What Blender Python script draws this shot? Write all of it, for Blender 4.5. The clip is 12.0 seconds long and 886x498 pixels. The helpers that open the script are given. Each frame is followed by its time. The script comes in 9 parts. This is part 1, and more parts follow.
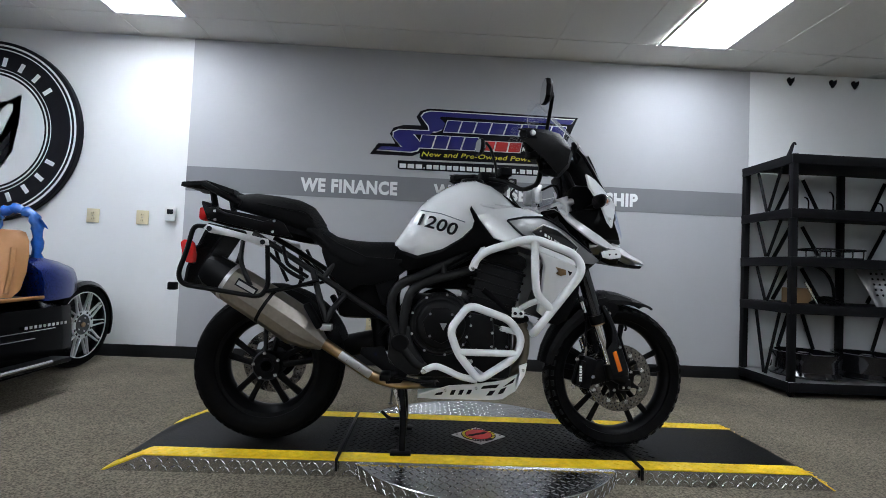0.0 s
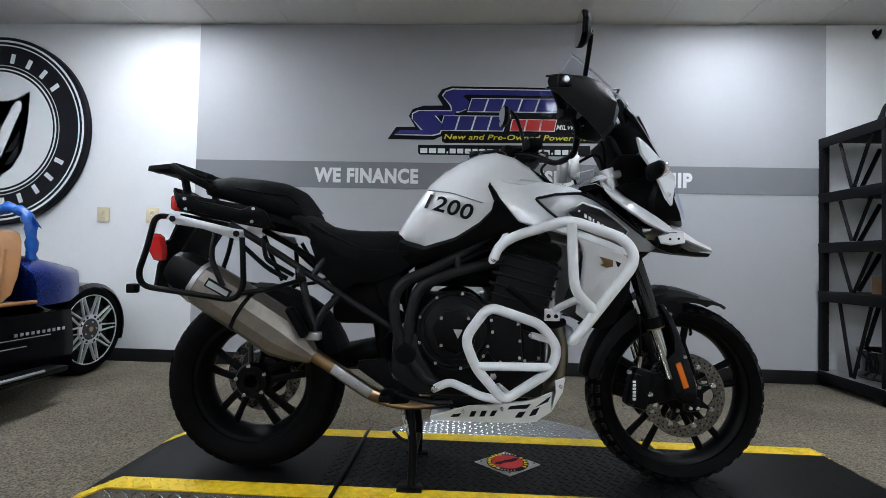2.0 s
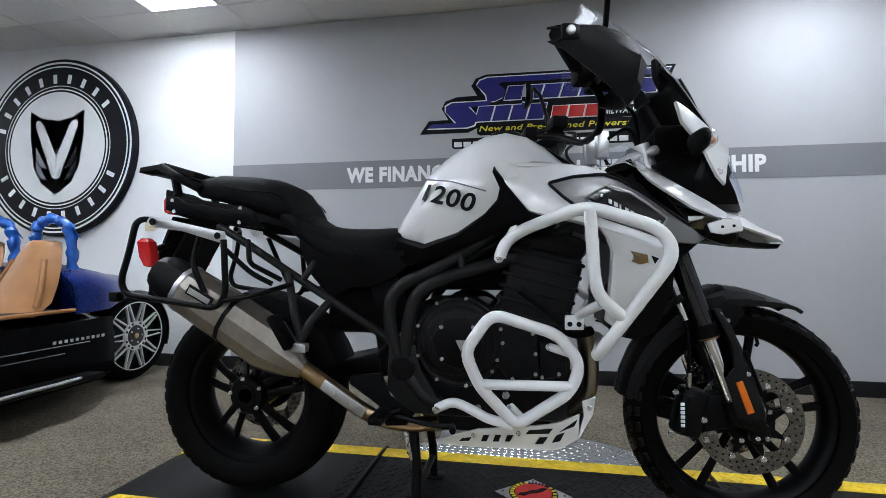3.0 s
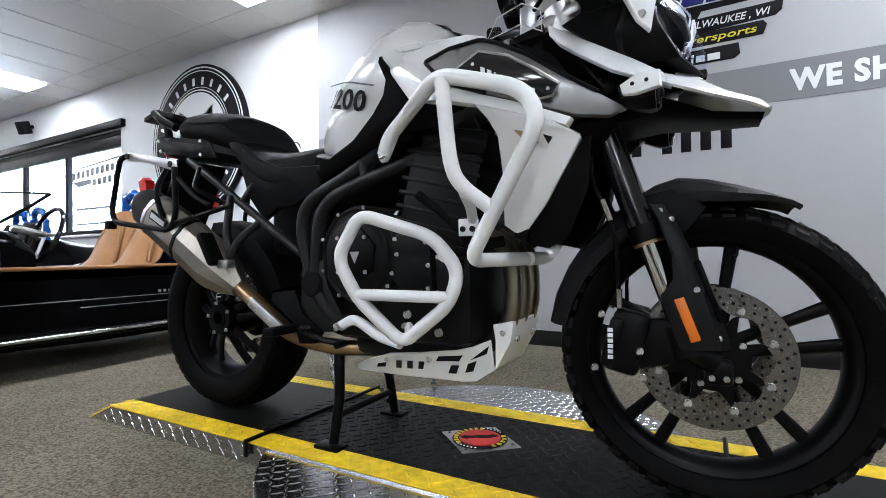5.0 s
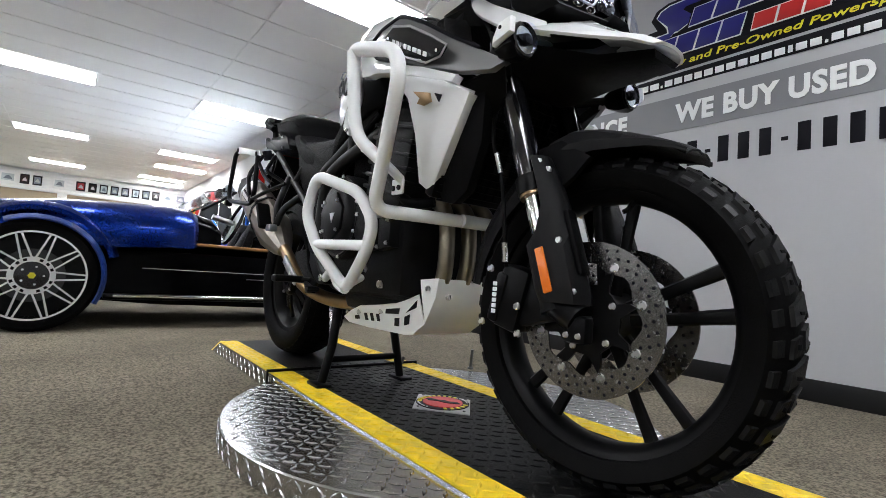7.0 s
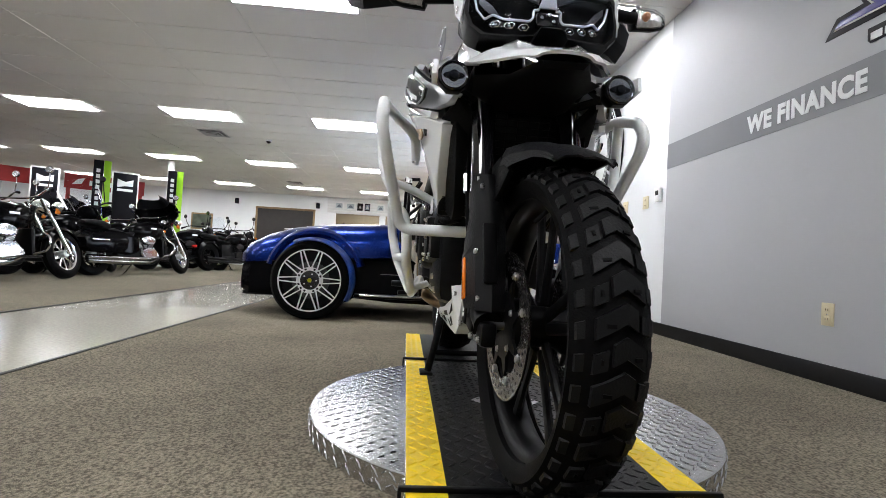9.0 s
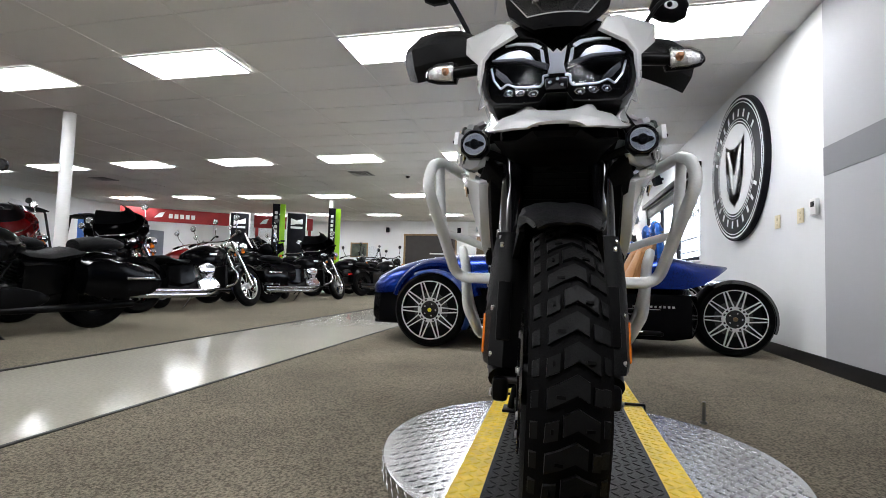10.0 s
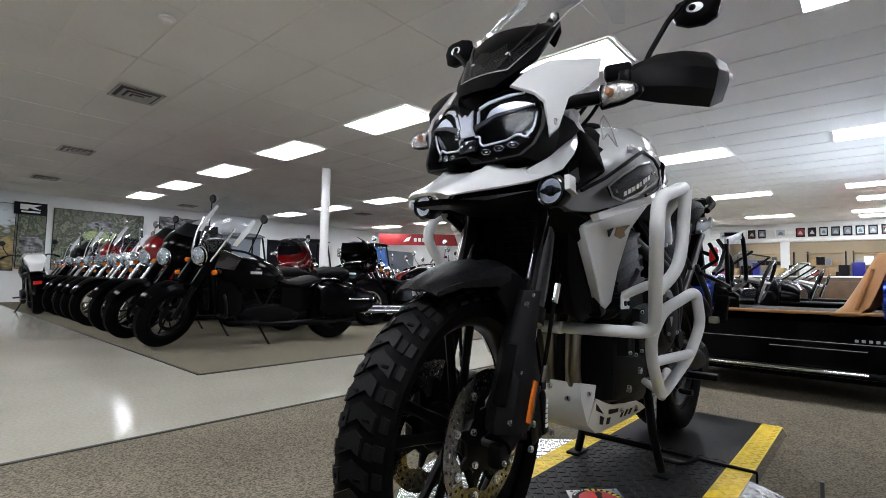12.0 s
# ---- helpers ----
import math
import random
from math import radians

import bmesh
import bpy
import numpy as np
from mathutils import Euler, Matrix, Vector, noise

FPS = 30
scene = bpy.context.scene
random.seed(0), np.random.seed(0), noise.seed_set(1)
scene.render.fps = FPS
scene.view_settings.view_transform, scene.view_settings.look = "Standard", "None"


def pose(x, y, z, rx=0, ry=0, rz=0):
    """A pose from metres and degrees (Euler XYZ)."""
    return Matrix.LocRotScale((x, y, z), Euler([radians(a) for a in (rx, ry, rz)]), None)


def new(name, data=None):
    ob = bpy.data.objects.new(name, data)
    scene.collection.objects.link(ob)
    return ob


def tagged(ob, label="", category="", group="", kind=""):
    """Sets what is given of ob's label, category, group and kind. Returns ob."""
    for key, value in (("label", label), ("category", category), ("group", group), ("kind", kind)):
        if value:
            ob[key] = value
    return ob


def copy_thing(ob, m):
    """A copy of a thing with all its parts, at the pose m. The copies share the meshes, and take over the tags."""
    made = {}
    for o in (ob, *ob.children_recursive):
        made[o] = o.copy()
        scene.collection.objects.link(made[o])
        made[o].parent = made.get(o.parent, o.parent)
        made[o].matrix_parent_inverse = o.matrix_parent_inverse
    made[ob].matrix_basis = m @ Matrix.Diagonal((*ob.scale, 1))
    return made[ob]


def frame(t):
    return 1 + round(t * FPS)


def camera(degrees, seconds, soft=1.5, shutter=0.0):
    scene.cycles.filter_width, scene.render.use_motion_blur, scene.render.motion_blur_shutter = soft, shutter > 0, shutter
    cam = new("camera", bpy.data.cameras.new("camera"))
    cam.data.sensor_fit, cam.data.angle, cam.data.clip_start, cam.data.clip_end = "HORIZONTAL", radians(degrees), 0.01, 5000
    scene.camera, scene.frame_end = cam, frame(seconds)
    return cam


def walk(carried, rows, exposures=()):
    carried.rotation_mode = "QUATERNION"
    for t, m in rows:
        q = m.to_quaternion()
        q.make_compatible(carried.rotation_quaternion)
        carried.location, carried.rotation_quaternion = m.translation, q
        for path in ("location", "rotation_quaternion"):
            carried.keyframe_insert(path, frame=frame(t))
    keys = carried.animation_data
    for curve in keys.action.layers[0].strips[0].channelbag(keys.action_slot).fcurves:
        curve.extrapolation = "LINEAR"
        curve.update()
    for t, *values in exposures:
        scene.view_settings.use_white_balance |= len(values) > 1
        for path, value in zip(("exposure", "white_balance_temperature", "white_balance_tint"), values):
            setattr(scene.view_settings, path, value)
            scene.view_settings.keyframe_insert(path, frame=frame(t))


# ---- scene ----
cam = camera(85.4, 12.0, soft=0.5)
# seconds, place in metres, then yaw, pitch and roll in degrees
PATH = [
    (0.0, -0.017, 0.055, 0.845, -2.00, 2.16, -2.52),
    (0.5, -0.030, 0.119, 0.845, -2.28, 1.89, -2.54),
    (1.0, -0.013, 0.217, 0.847, -1.67, 2.01, -2.28),
    (1.5, 0.020, 0.321, 0.843, 0.28, 1.55, -1.73),
    (2.0, 0.078, 0.437, 0.838, 2.55, 1.49, -1.37),
    (2.5, 0.142, 0.561, 0.838, 6.06, 1.60, -0.56),
    (4.5, 0.705, 0.957, 0.708, 23.84, 0.57, 0.23),
    (5.0, 0.852, 1.035, 0.613, 29.09, 0.52, 0.75),
    (5.5, 1.002, 1.095, 0.545, 35.50, 1.26, -0.17),
    (6.0, 1.161, 1.159, 0.500, 43.43, 1.62, -3.30),
    (6.5, 1.281, 1.263, 0.451, 47.41, 2.62, -3.89),
    (8.5, 1.745, 1.824, 0.477, 76.71, 2.23, -3.89),
    (9.0, 1.804, 1.961, 0.509, 85.63, 1.55, -3.20),
    (9.5, 1.854, 2.087, 0.536, 94.21, 1.96, -1.88),
    (10.0, 1.884, 2.235, 0.604, 103.18, 3.07, -1.70),
    (10.5, 1.875, 2.379, 0.656, 109.20, 3.37, -2.30),
    (11.0, 1.835, 2.565, 0.699, 115.68, 3.40, -1.85),
    (11.5, 1.777, 2.726, 0.714, 122.65, 3.65, -1.54),
    (12.0, 1.680, 2.927, 0.720, 131.66, 3.76, -1.13),
]
walk(cam, [(t, pose(x, y, z, 90 + pitch, roll, yaw)) for t, x, y, z, yaw, pitch, roll in PATH],
     exposures=[(0.0, -0.08, 6000, 8), (2.5, 0.02, 6000, 8), (5.5, 0.42, 6150, 9), (8.5, 0.44, 6500, 10), (10.0, 0.24, 6480, 10), (12.0, 0.16, 6350, 10)])

# ---- light: fluorescent troffers in the ceiling, daylight in the far shop windows ----
world = bpy.data.worlds.new("world")
scene.world = world
world.use_nodes = True
sky = world.node_tree.nodes.new("ShaderNodeTexSky")
sky.sky_type, sky.sun_disc, sky.sun_elevation, sky.sun_rotation = "NISHITA", False, 0.7, 0.4
world.node_tree.links.new(sky.outputs[0], world.node_tree.nodes["Background"].inputs[0])
world.node_tree.nodes["Background"].inputs[1].default_value = 0.1
LAMP = 20.0
scene.view_settings.exposure = 0.0


# ---- materials ----
def mat(name, color, rough=0.5, metal=0.0, vary=0.12, scale=6.0, bump=0.0, bscale=300.0, coat=0.0, emit=0.0, trans=0.0,
        speck=0.0, sscale=120.0, rvary=0.08, ior=1.45, island=0.0, spec=0.5):
    m = bpy.data.materials.new(name)
    m.use_nodes = True
    nt = m.node_tree
    b = nt.nodes["Principled BSDF"]
    L = nt.links.new
    tc = nt.nodes.new("ShaderNodeTexCoord")
    n1 = nt.nodes.new("ShaderNodeTexNoise")
    n1.inputs["Scale"].default_value, n1.inputs["Detail"].default_value = scale, 5
    L(tc.outputs["Object"], n1.inputs["Vector"])
    ramp = nt.nodes.new("ShaderNodeMapRange")
    ramp.inputs[1].default_value, ramp.inputs[2].default_value = 0.3, 0.7
    ramp.inputs[3].default_value, ramp.inputs[4].default_value = 1 - vary, 1 + vary
    L(n1.outputs[0], ramp.inputs[0])
    last = ramp.outputs[0]

    def times(a, c):
        k = nt.nodes.new("ShaderNodeMath")
        k.operation = "MULTIPLY"
        L(a, k.inputs[0])
        L(c, k.inputs[1])
        return k.outputs[0]

    n2 = nt.nodes.new("ShaderNodeTexNoise")
    n2.inputs["Scale"].default_value, n2.inputs["Detail"].default_value = sscale, 3
    L(tc.outputs["Object"], n2.inputs["Vector"])
    if speck:
        r2 = nt.nodes.new("ShaderNodeMapRange")
        r2.inputs[1].default_value, r2.inputs[2].default_value = 0.35, 0.65
        r2.inputs[3].default_value, r2.inputs[4].default_value = 1 - speck, 1 + speck
        L(n2.outputs[0], r2.inputs[0])
        last = times(last, r2.outputs[0])
    if island:
        oi = nt.nodes.new("ShaderNodeObjectInfo")
        r3 = nt.nodes.new("ShaderNodeMapRange")
        r3.inputs[3].default_value, r3.inputs[4].default_value = 1 - island, 1 + island
        L(oi.outputs["Random"], r3.inputs[0])
        last = times(last, r3.outputs[0])
    mix = nt.nodes.new("ShaderNodeVectorMath")
    mix.operation = "SCALE"
    mix.inputs[0].default_value = color[:3]
    L(last, mix.inputs["Scale"])
    L(mix.outputs[0], b.inputs["Base Color"])
    rr = nt.nodes.new("ShaderNodeMapRange")
    rr.inputs[3].default_value, rr.inputs[4].default_value = max(0.02, rough - rvary), min(1, rough + rvary)
    L(n2.outputs[0], rr.inputs[0])
    L(rr.outputs[0], b.inputs["Roughness"])
    b.inputs["Metallic"].default_value = metal
    b.inputs["IOR"].default_value = ior
    b.inputs["Specular IOR Level"].default_value = spec
    b.inputs["Coat Weight"].default_value = coat
    b.inputs["Coat Roughness"].default_value = 0.04
    b.inputs["Transmission Weight"].default_value = trans
    if bump:
        n3 = nt.nodes.new("ShaderNodeTexNoise")
        n3.inputs["Scale"].default_value, n3.inputs["Detail"].default_value = bscale, 4
        L(tc.outputs["Object"], n3.inputs["Vector"])
        bp = nt.nodes.new("ShaderNodeBump")
        bp.inputs["Strength"].default_value, bp.inputs["Distance"].default_value = bump, 0.004
        L(n3.outputs[0], bp.inputs["Height"])
        L(bp.outputs[0], b.inputs["Normal"])
    if emit:
        b.inputs["Emission Color"].default_value = (*color[:3], 1)
        b.inputs["Emission Strength"].default_value = emit
    return m


def clear(name, color=(1, 1, 1), alpha=0.15, rough=0.03, gain=0.6):
    """Thin clear plastic or glass: mostly see-through, with a gloss."""
    m = bpy.data.materials.new(name)
    m.use_nodes = True
    nt = m.node_tree
    t = nt.nodes.new("ShaderNodeBsdfTransparent")
    t.inputs[0].default_value = (*color, 1)
    g = nt.nodes.new("ShaderNodeBsdfGlossy")
    g.inputs["Roughness"].default_value = rough
    fr = nt.nodes.new("ShaderNodeLayerWeight")
    fr.inputs[0].default_value = 0.5
    pw = nt.nodes.new("ShaderNodeMath")
    pw.operation = "POWER"
    pw.inputs[1].default_value = 4.0
    nt.links.new(fr.outputs["Facing"], pw.inputs[0])
    ad = nt.nodes.new("ShaderNodeMath")
    ad.operation = "MULTIPLY_ADD"
    ad.inputs[1].default_value, ad.inputs[2].default_value = gain, alpha * 0.3
    nt.links.new(pw.outputs[0], ad.inputs[0])
    mx = nt.nodes.new("ShaderNodeMixShader")
    nt.links.new(ad.outputs[0], mx.inputs[0])
    nt.links.new(t.outputs[0], mx.inputs[1])
    nt.links.new(g.outputs[0], mx.inputs[2])
    nt.links.new(mx.outputs[0], nt.nodes["Material Output"].inputs[0])
    return m


WALL_WHITE = mat("wall_white", (0.76, 0.77, 0.78), 0.75, vary=0.03, scale=1.5, bump=0.08, bscale=160)
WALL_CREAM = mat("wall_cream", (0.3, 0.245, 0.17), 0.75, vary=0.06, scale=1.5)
WALL_GREY = mat("wall_grey", (0.42, 0.425, 0.445), 0.6, vary=0.03, scale=1.2, bump=0.08, bscale=160)
WALL_STRIPE = mat("wall_stripe", (0.2, 0.205, 0.22), 0.6, vary=0.03, scale=2, bump=0.06, bscale=160)
BASEBOARD = mat("baseboard_vinyl", (0.01, 0.01, 0.011), 0.45, spec=0.3, vary=0.2)
CEIL = mat("ceiling_tile", (0.77, 0.757, 0.72), 0.95, spec=0.1, vary=0.05, scale=0.8, speck=0.06, sscale=220, bump=0.25, bscale=380)
TBAR = mat("ceiling_bar", (0.7, 0.7, 0.69), 0.6)
LENS = mat("lamp_diffuser", (0.955, 0.97, 1.0), 0.5, vary=0.0, emit=LAMP)
PAINT_WHITE = mat("white_gloss_paint", (0.8, 0.81, 0.83), 0.22, vary=0.02, coat=0.8, rvary=0.03)
POWDER_WHITE = mat("white_powder_coat", (0.82, 0.83, 0.84), 0.4, vary=0.03, scale=12, bump=0.1, bscale=700)
SILVER = mat("graphite_metallic_paint", (0.24, 0.24, 0.245), 0.36, metal=0.6, vary=0.0, coat=0.5, rvary=0.0)
BLACK_PLASTIC = mat("black_plastic", (0.003, 0.003, 0.0034), 0.5, spec=0.075, vary=0.2, scale=9, bump=0.25, bscale=900)
GUARD_PLASTIC = mat("grained_black_plastic", (0.007, 0.007, 0.0078), 0.42, spec=0.16, vary=0.25, scale=9, bump=0.3, bscale=800)
BLACK_SATIN = mat("black_satin_paint", (0.0028, 0.0028, 0.0032), 0.38, spec=0.13, vary=0.2, scale=9)
BLACK_GLOSS = mat("black_gloss", (0.008, 0.008, 0.01), 0.12, vary=0.1, coat=0.5)
FRAME_BLACK = mat("frame_black", (0.009, 0.009, 0.0095), 0.42, spec=0.24, vary=0.2, scale=14, bump=0.1, bscale=500)
ENGINE = mat("engine_black", (0.005, 0.005, 0.0055), 0.42, spec=0.16, vary=0.3, scale=16, bump=0.2, bscale=420)
VINYL = mat("seat_vinyl", (0.0035, 0.0035, 0.004), 0.6, spec=0.12, vary=0.2, scale=7, bump=0.4, bscale=620)
# lighter copy of the tyre rubber: wear, plus painted light on the block tops
TREAD_LIT = mat("lit_worn_tread_rubber", (0.0062, 0.0062, 0.0066), 0.5, spec=0.14, vary=0.3, scale=22, bump=0.2, bscale=300)
RUBBER = mat("tyre_rubber", (0.0028, 0.0028, 0.003), 0.6, spec=0.06, vary=0.25, scale=18, bump=0.2, bscale=300)
TITAN = mat("brushed_titanium", (0.33, 0.3, 0.265), 0.38, metal=1.0, vary=0.14, scale=9, speck=0.06, sscale=60, bump=0.05, bscale=260)
BRONZE = mat("heat_tinted_steel", (0.33, 0.23, 0.13), 0.32, metal=1.0, vary=0.25, scale=11)
HEADER = mat("header_pipe_steel", (0.28, 0.25, 0.19), 0.36, metal=1.0, vary=0.3, scale=9)
STEEL = mat("disc_steel", (0.23, 0.222, 0.212), 0.25, metal=1.0, vary=0.16, scale=30)
DISC_DARK = mat("dark_disc_iron", (0.06, 0.06, 0.062), 0.4, metal=0.9, vary=0.2, scale=20)
ALU = mat("aluminium", (0.6, 0.6, 0.61), 0.36, metal=1.0, vary=0.1, scale=20)
# darker copy of the chrome, dimming in colour what it mirrors of the ceiling
CHROME_DIM = mat("dimmed_chrome", (0.4, 0.4, 0.41), 0.16, metal=1.0, vary=0.15, scale=12)
CHROME = mat("chrome", (0.75, 0.75, 0.76), 0.1, metal=1.0, vary=0.03)
BOLT = mat("bolt_steel", (0.62, 0.62, 0.62), 0.28, metal=1.0, vary=0.1)
BOLT_DARK = mat("dark_steel", (0.16, 0.16, 0.165), 0.35, metal=0.9, vary=0.15)
AMBER = mat("amber_lens", (0.72, 0.165, 0.01), 0.25, vary=0.1, coat=0.3)
REDLENS = mat("red_lens", (0.6, 0.02, 0.02), 0.18, vary=0.1, coat=0.6)
# pale plastic that paints the light caught in clear edges
EDGE_GLINT = mat("edge_glint_plastic", (0.82, 0.81, 0.8), 0.16, metal=0.25, vary=0.12, scale=90, coat=1.0)
PALE_AMBER = mat("pale_amber_bulb", (0.5, 0.22, 0.1), 0.3, vary=0.1)
DARKLENS = mat("dark_lamp_interior", (0.006, 0.0065, 0.008), 0.4, spec=0.12, vary=0.3, coat=0.0)
HALFMOON = mat("satin_reflector", (0.92, 0.93, 0.95), 0.38, metal=0.7, vary=0.04)
REFLECTOR = mat("lamp_reflector", (0.75, 0.77, 0.8), 0.14, metal=1.0, vary=0.05)
SMOKED = mat("smoked_black_plastic", (0.004, 0.004, 0.0045), 0.3, spec=0.06, vary=0.15, scale=8)
SIGNAL_BOWL = mat("faceted_signal_bowl", (0.8, 0.79, 0.78), 0.22, metal=0.7, vary=0.25, scale=70, bump=1.0, bscale=120)
SIGNAL_GLASS = clear("clear_signal_cover", (0.97, 0.97, 0.98), 0.35, 0.05, 0.6)
GLASS = clear("clear_plastic", (0.97, 0.98, 1.0), 0.14, 0.03, 0.4)
LENSGLASS = clear("lamp_glass", (0.93, 0.95, 1.0), 0.02, 0.03, 0.12)
SALE_LENS = mat("cut_glass_lens", (0.62, 0.68, 0.76), 0.14, metal=0.8, vary=0.35, scale=55, coat=0.5, bump=1.0, bscale=55)
MIRROR = mat("mirror_glass", (0.8, 0.8, 0.82), 0.03, metal=1.0, vary=0.0, rvary=0.0)
CARPET = mat("carpet", (0.172, 0.151, 0.115), 0.95, spec=0.1, vary=0.2, scale=1.6, speck=0.5, sscale=125, bump=0.8, bscale=330)
CARPET_B = mat("carpet_showroom", (0.155, 0.138, 0.105), 0.95, spec=0.1, vary=0.12, scale=0.8, speck=0.45, sscale=125, bump=0.7, bscale=330)
CARPET_EDGE = mat("carpet_edge_strip", (0.03, 0.028, 0.025), 0.6)
TILE = mat("polished_floor_tile", (0.4, 0.38, 0.325), 0.13, vary=0.06, scale=1.3, speck=0.07, sscale=60, island=0.04)
DIAMOND = mat("diamond_plate_aluminium", (0.56, 0.56, 0.57), 0.24, metal=1.0, vary=0.12, scale=5, speck=0.05)
MAT_BLACK = mat("rubber_tread_mat", (0.0045, 0.0045, 0.0045), 0.5, spec=0.22, vary=0.2, bump=0.2)
YELLOW = mat("safety_yellow_paint", (0.84, 0.58, 0.014), 0.42, vary=0.1, scale=9, speck=0.1, sscale=40)
INK_WHITE = mat("white_vinyl_letter", (0.78, 0.79, 0.8), 0.5, vary=0.02)
INK_BLACK = mat("black_vinyl_letter", (0.008, 0.008, 0.011), 0.5, spec=0.1, vary=0.1)
INK_BLUE = mat("blue_vinyl", (0.012, 0.012, 0.16), 0.35, vary=0.15, scale=4)
INK_RED = mat("red_vinyl", (0.5, 0.02, 0.02), 0.4, vary=0.1)
INK_YELLOW = mat("yellow_vinyl", (0.7, 0.62, 0.03), 0.4, vary=0.05)
INK_GREY = mat("grey_vinyl", (0.16, 0.18, 0.22), 0.4, vary=0.05)
VENT_GREY = mat("vent_grey_metal", (0.4, 0.4, 0.39), 0.5, vary=0.1)
IVORY = mat("ivory_plastic", (0.68, 0.6, 0.4), 0.4, vary=0.04)
PLASTIC_WHITE = mat("white_plastic", (0.78, 0.78, 0.77), 0.4, vary=0.03)
CAR_BLUE = mat("blue_metallic_paint", (0.0009, 0.018, 0.175), 0.28, metal=0.9, vary=0.06, coat=0.3)
CAR_BLACK = mat("black_car_paint", (0.0022, 0.0022, 0.0026), 0.1, spec=0.07, vary=0.1, coat=0.0)
SPOKE_BRIGHT = mat("machined_alloy", (0.82, 0.82, 0.83), 0.34, metal=0.55, vary=0.06, scale=20)
FILM_DARK = mat("dark_blue_film", (0.006, 0.03, 0.16), 0.3, vary=0.4, scale=16, bump=0.9, bscale=50, coat=0.4)
TAN = mat("tan_leather", (0.36, 0.17, 0.06), 0.5, vary=0.12, scale=7, bump=0.3, bscale=420)
FILM_BLUE = mat("blue_protective_film", (0.02, 0.12, 0.5), 0.22, vary=0.3, scale=18, bump=0.8, bscale=45, coat=0.5)
SHELF_BLACK = mat("shelf_black_steel", (0.005, 0.005, 0.006), 0.5, spec=0.13, vary=0.2)
MAROON = mat("maroon_paint", (0.03, 0.004, 0.004), 0.16, vary=0.05, coat=0.4)
RED_PAINT = mat("dark_red_paint", (0.17, 0.005, 0.006), 0.2, vary=0.05, coat=0.8)
BANNER_RED = mat("red_banner", (0.28, 0.014, 0.016), 0.6, vary=0.08)
GREEN = mat("lime_green_panel", (0.3, 0.6, 0.02), 0.4, vary=0.05)
BLUE_SIGN = mat("blue_panel", (0.05, 0.15, 0.5), 0.4, vary=0.1)
WOOD = mat("light_wood", (0.26, 0.17, 0.08), 0.5, vary=0.2, scale=5)
COUNTER_WOOD = mat("stained_counter_wood", (0.1, 0.06, 0.032), 0.4, vary=0.25, scale=5)
# dark colour that paints the shade inside openings
SHADE_SHEET = mat("painted_shade_sheet", (0.03, 0.025, 0.022), 0.5)
DAYLIGHT = mat("daylight_outside", (0.9, 0.95, 1.0), 0.6, vary=0.0, emit=9.0)
DECAL_GREY = mat("grey_window_film", (0.16, 0.165, 0.17), 0.6, vary=0.2, scale=8)


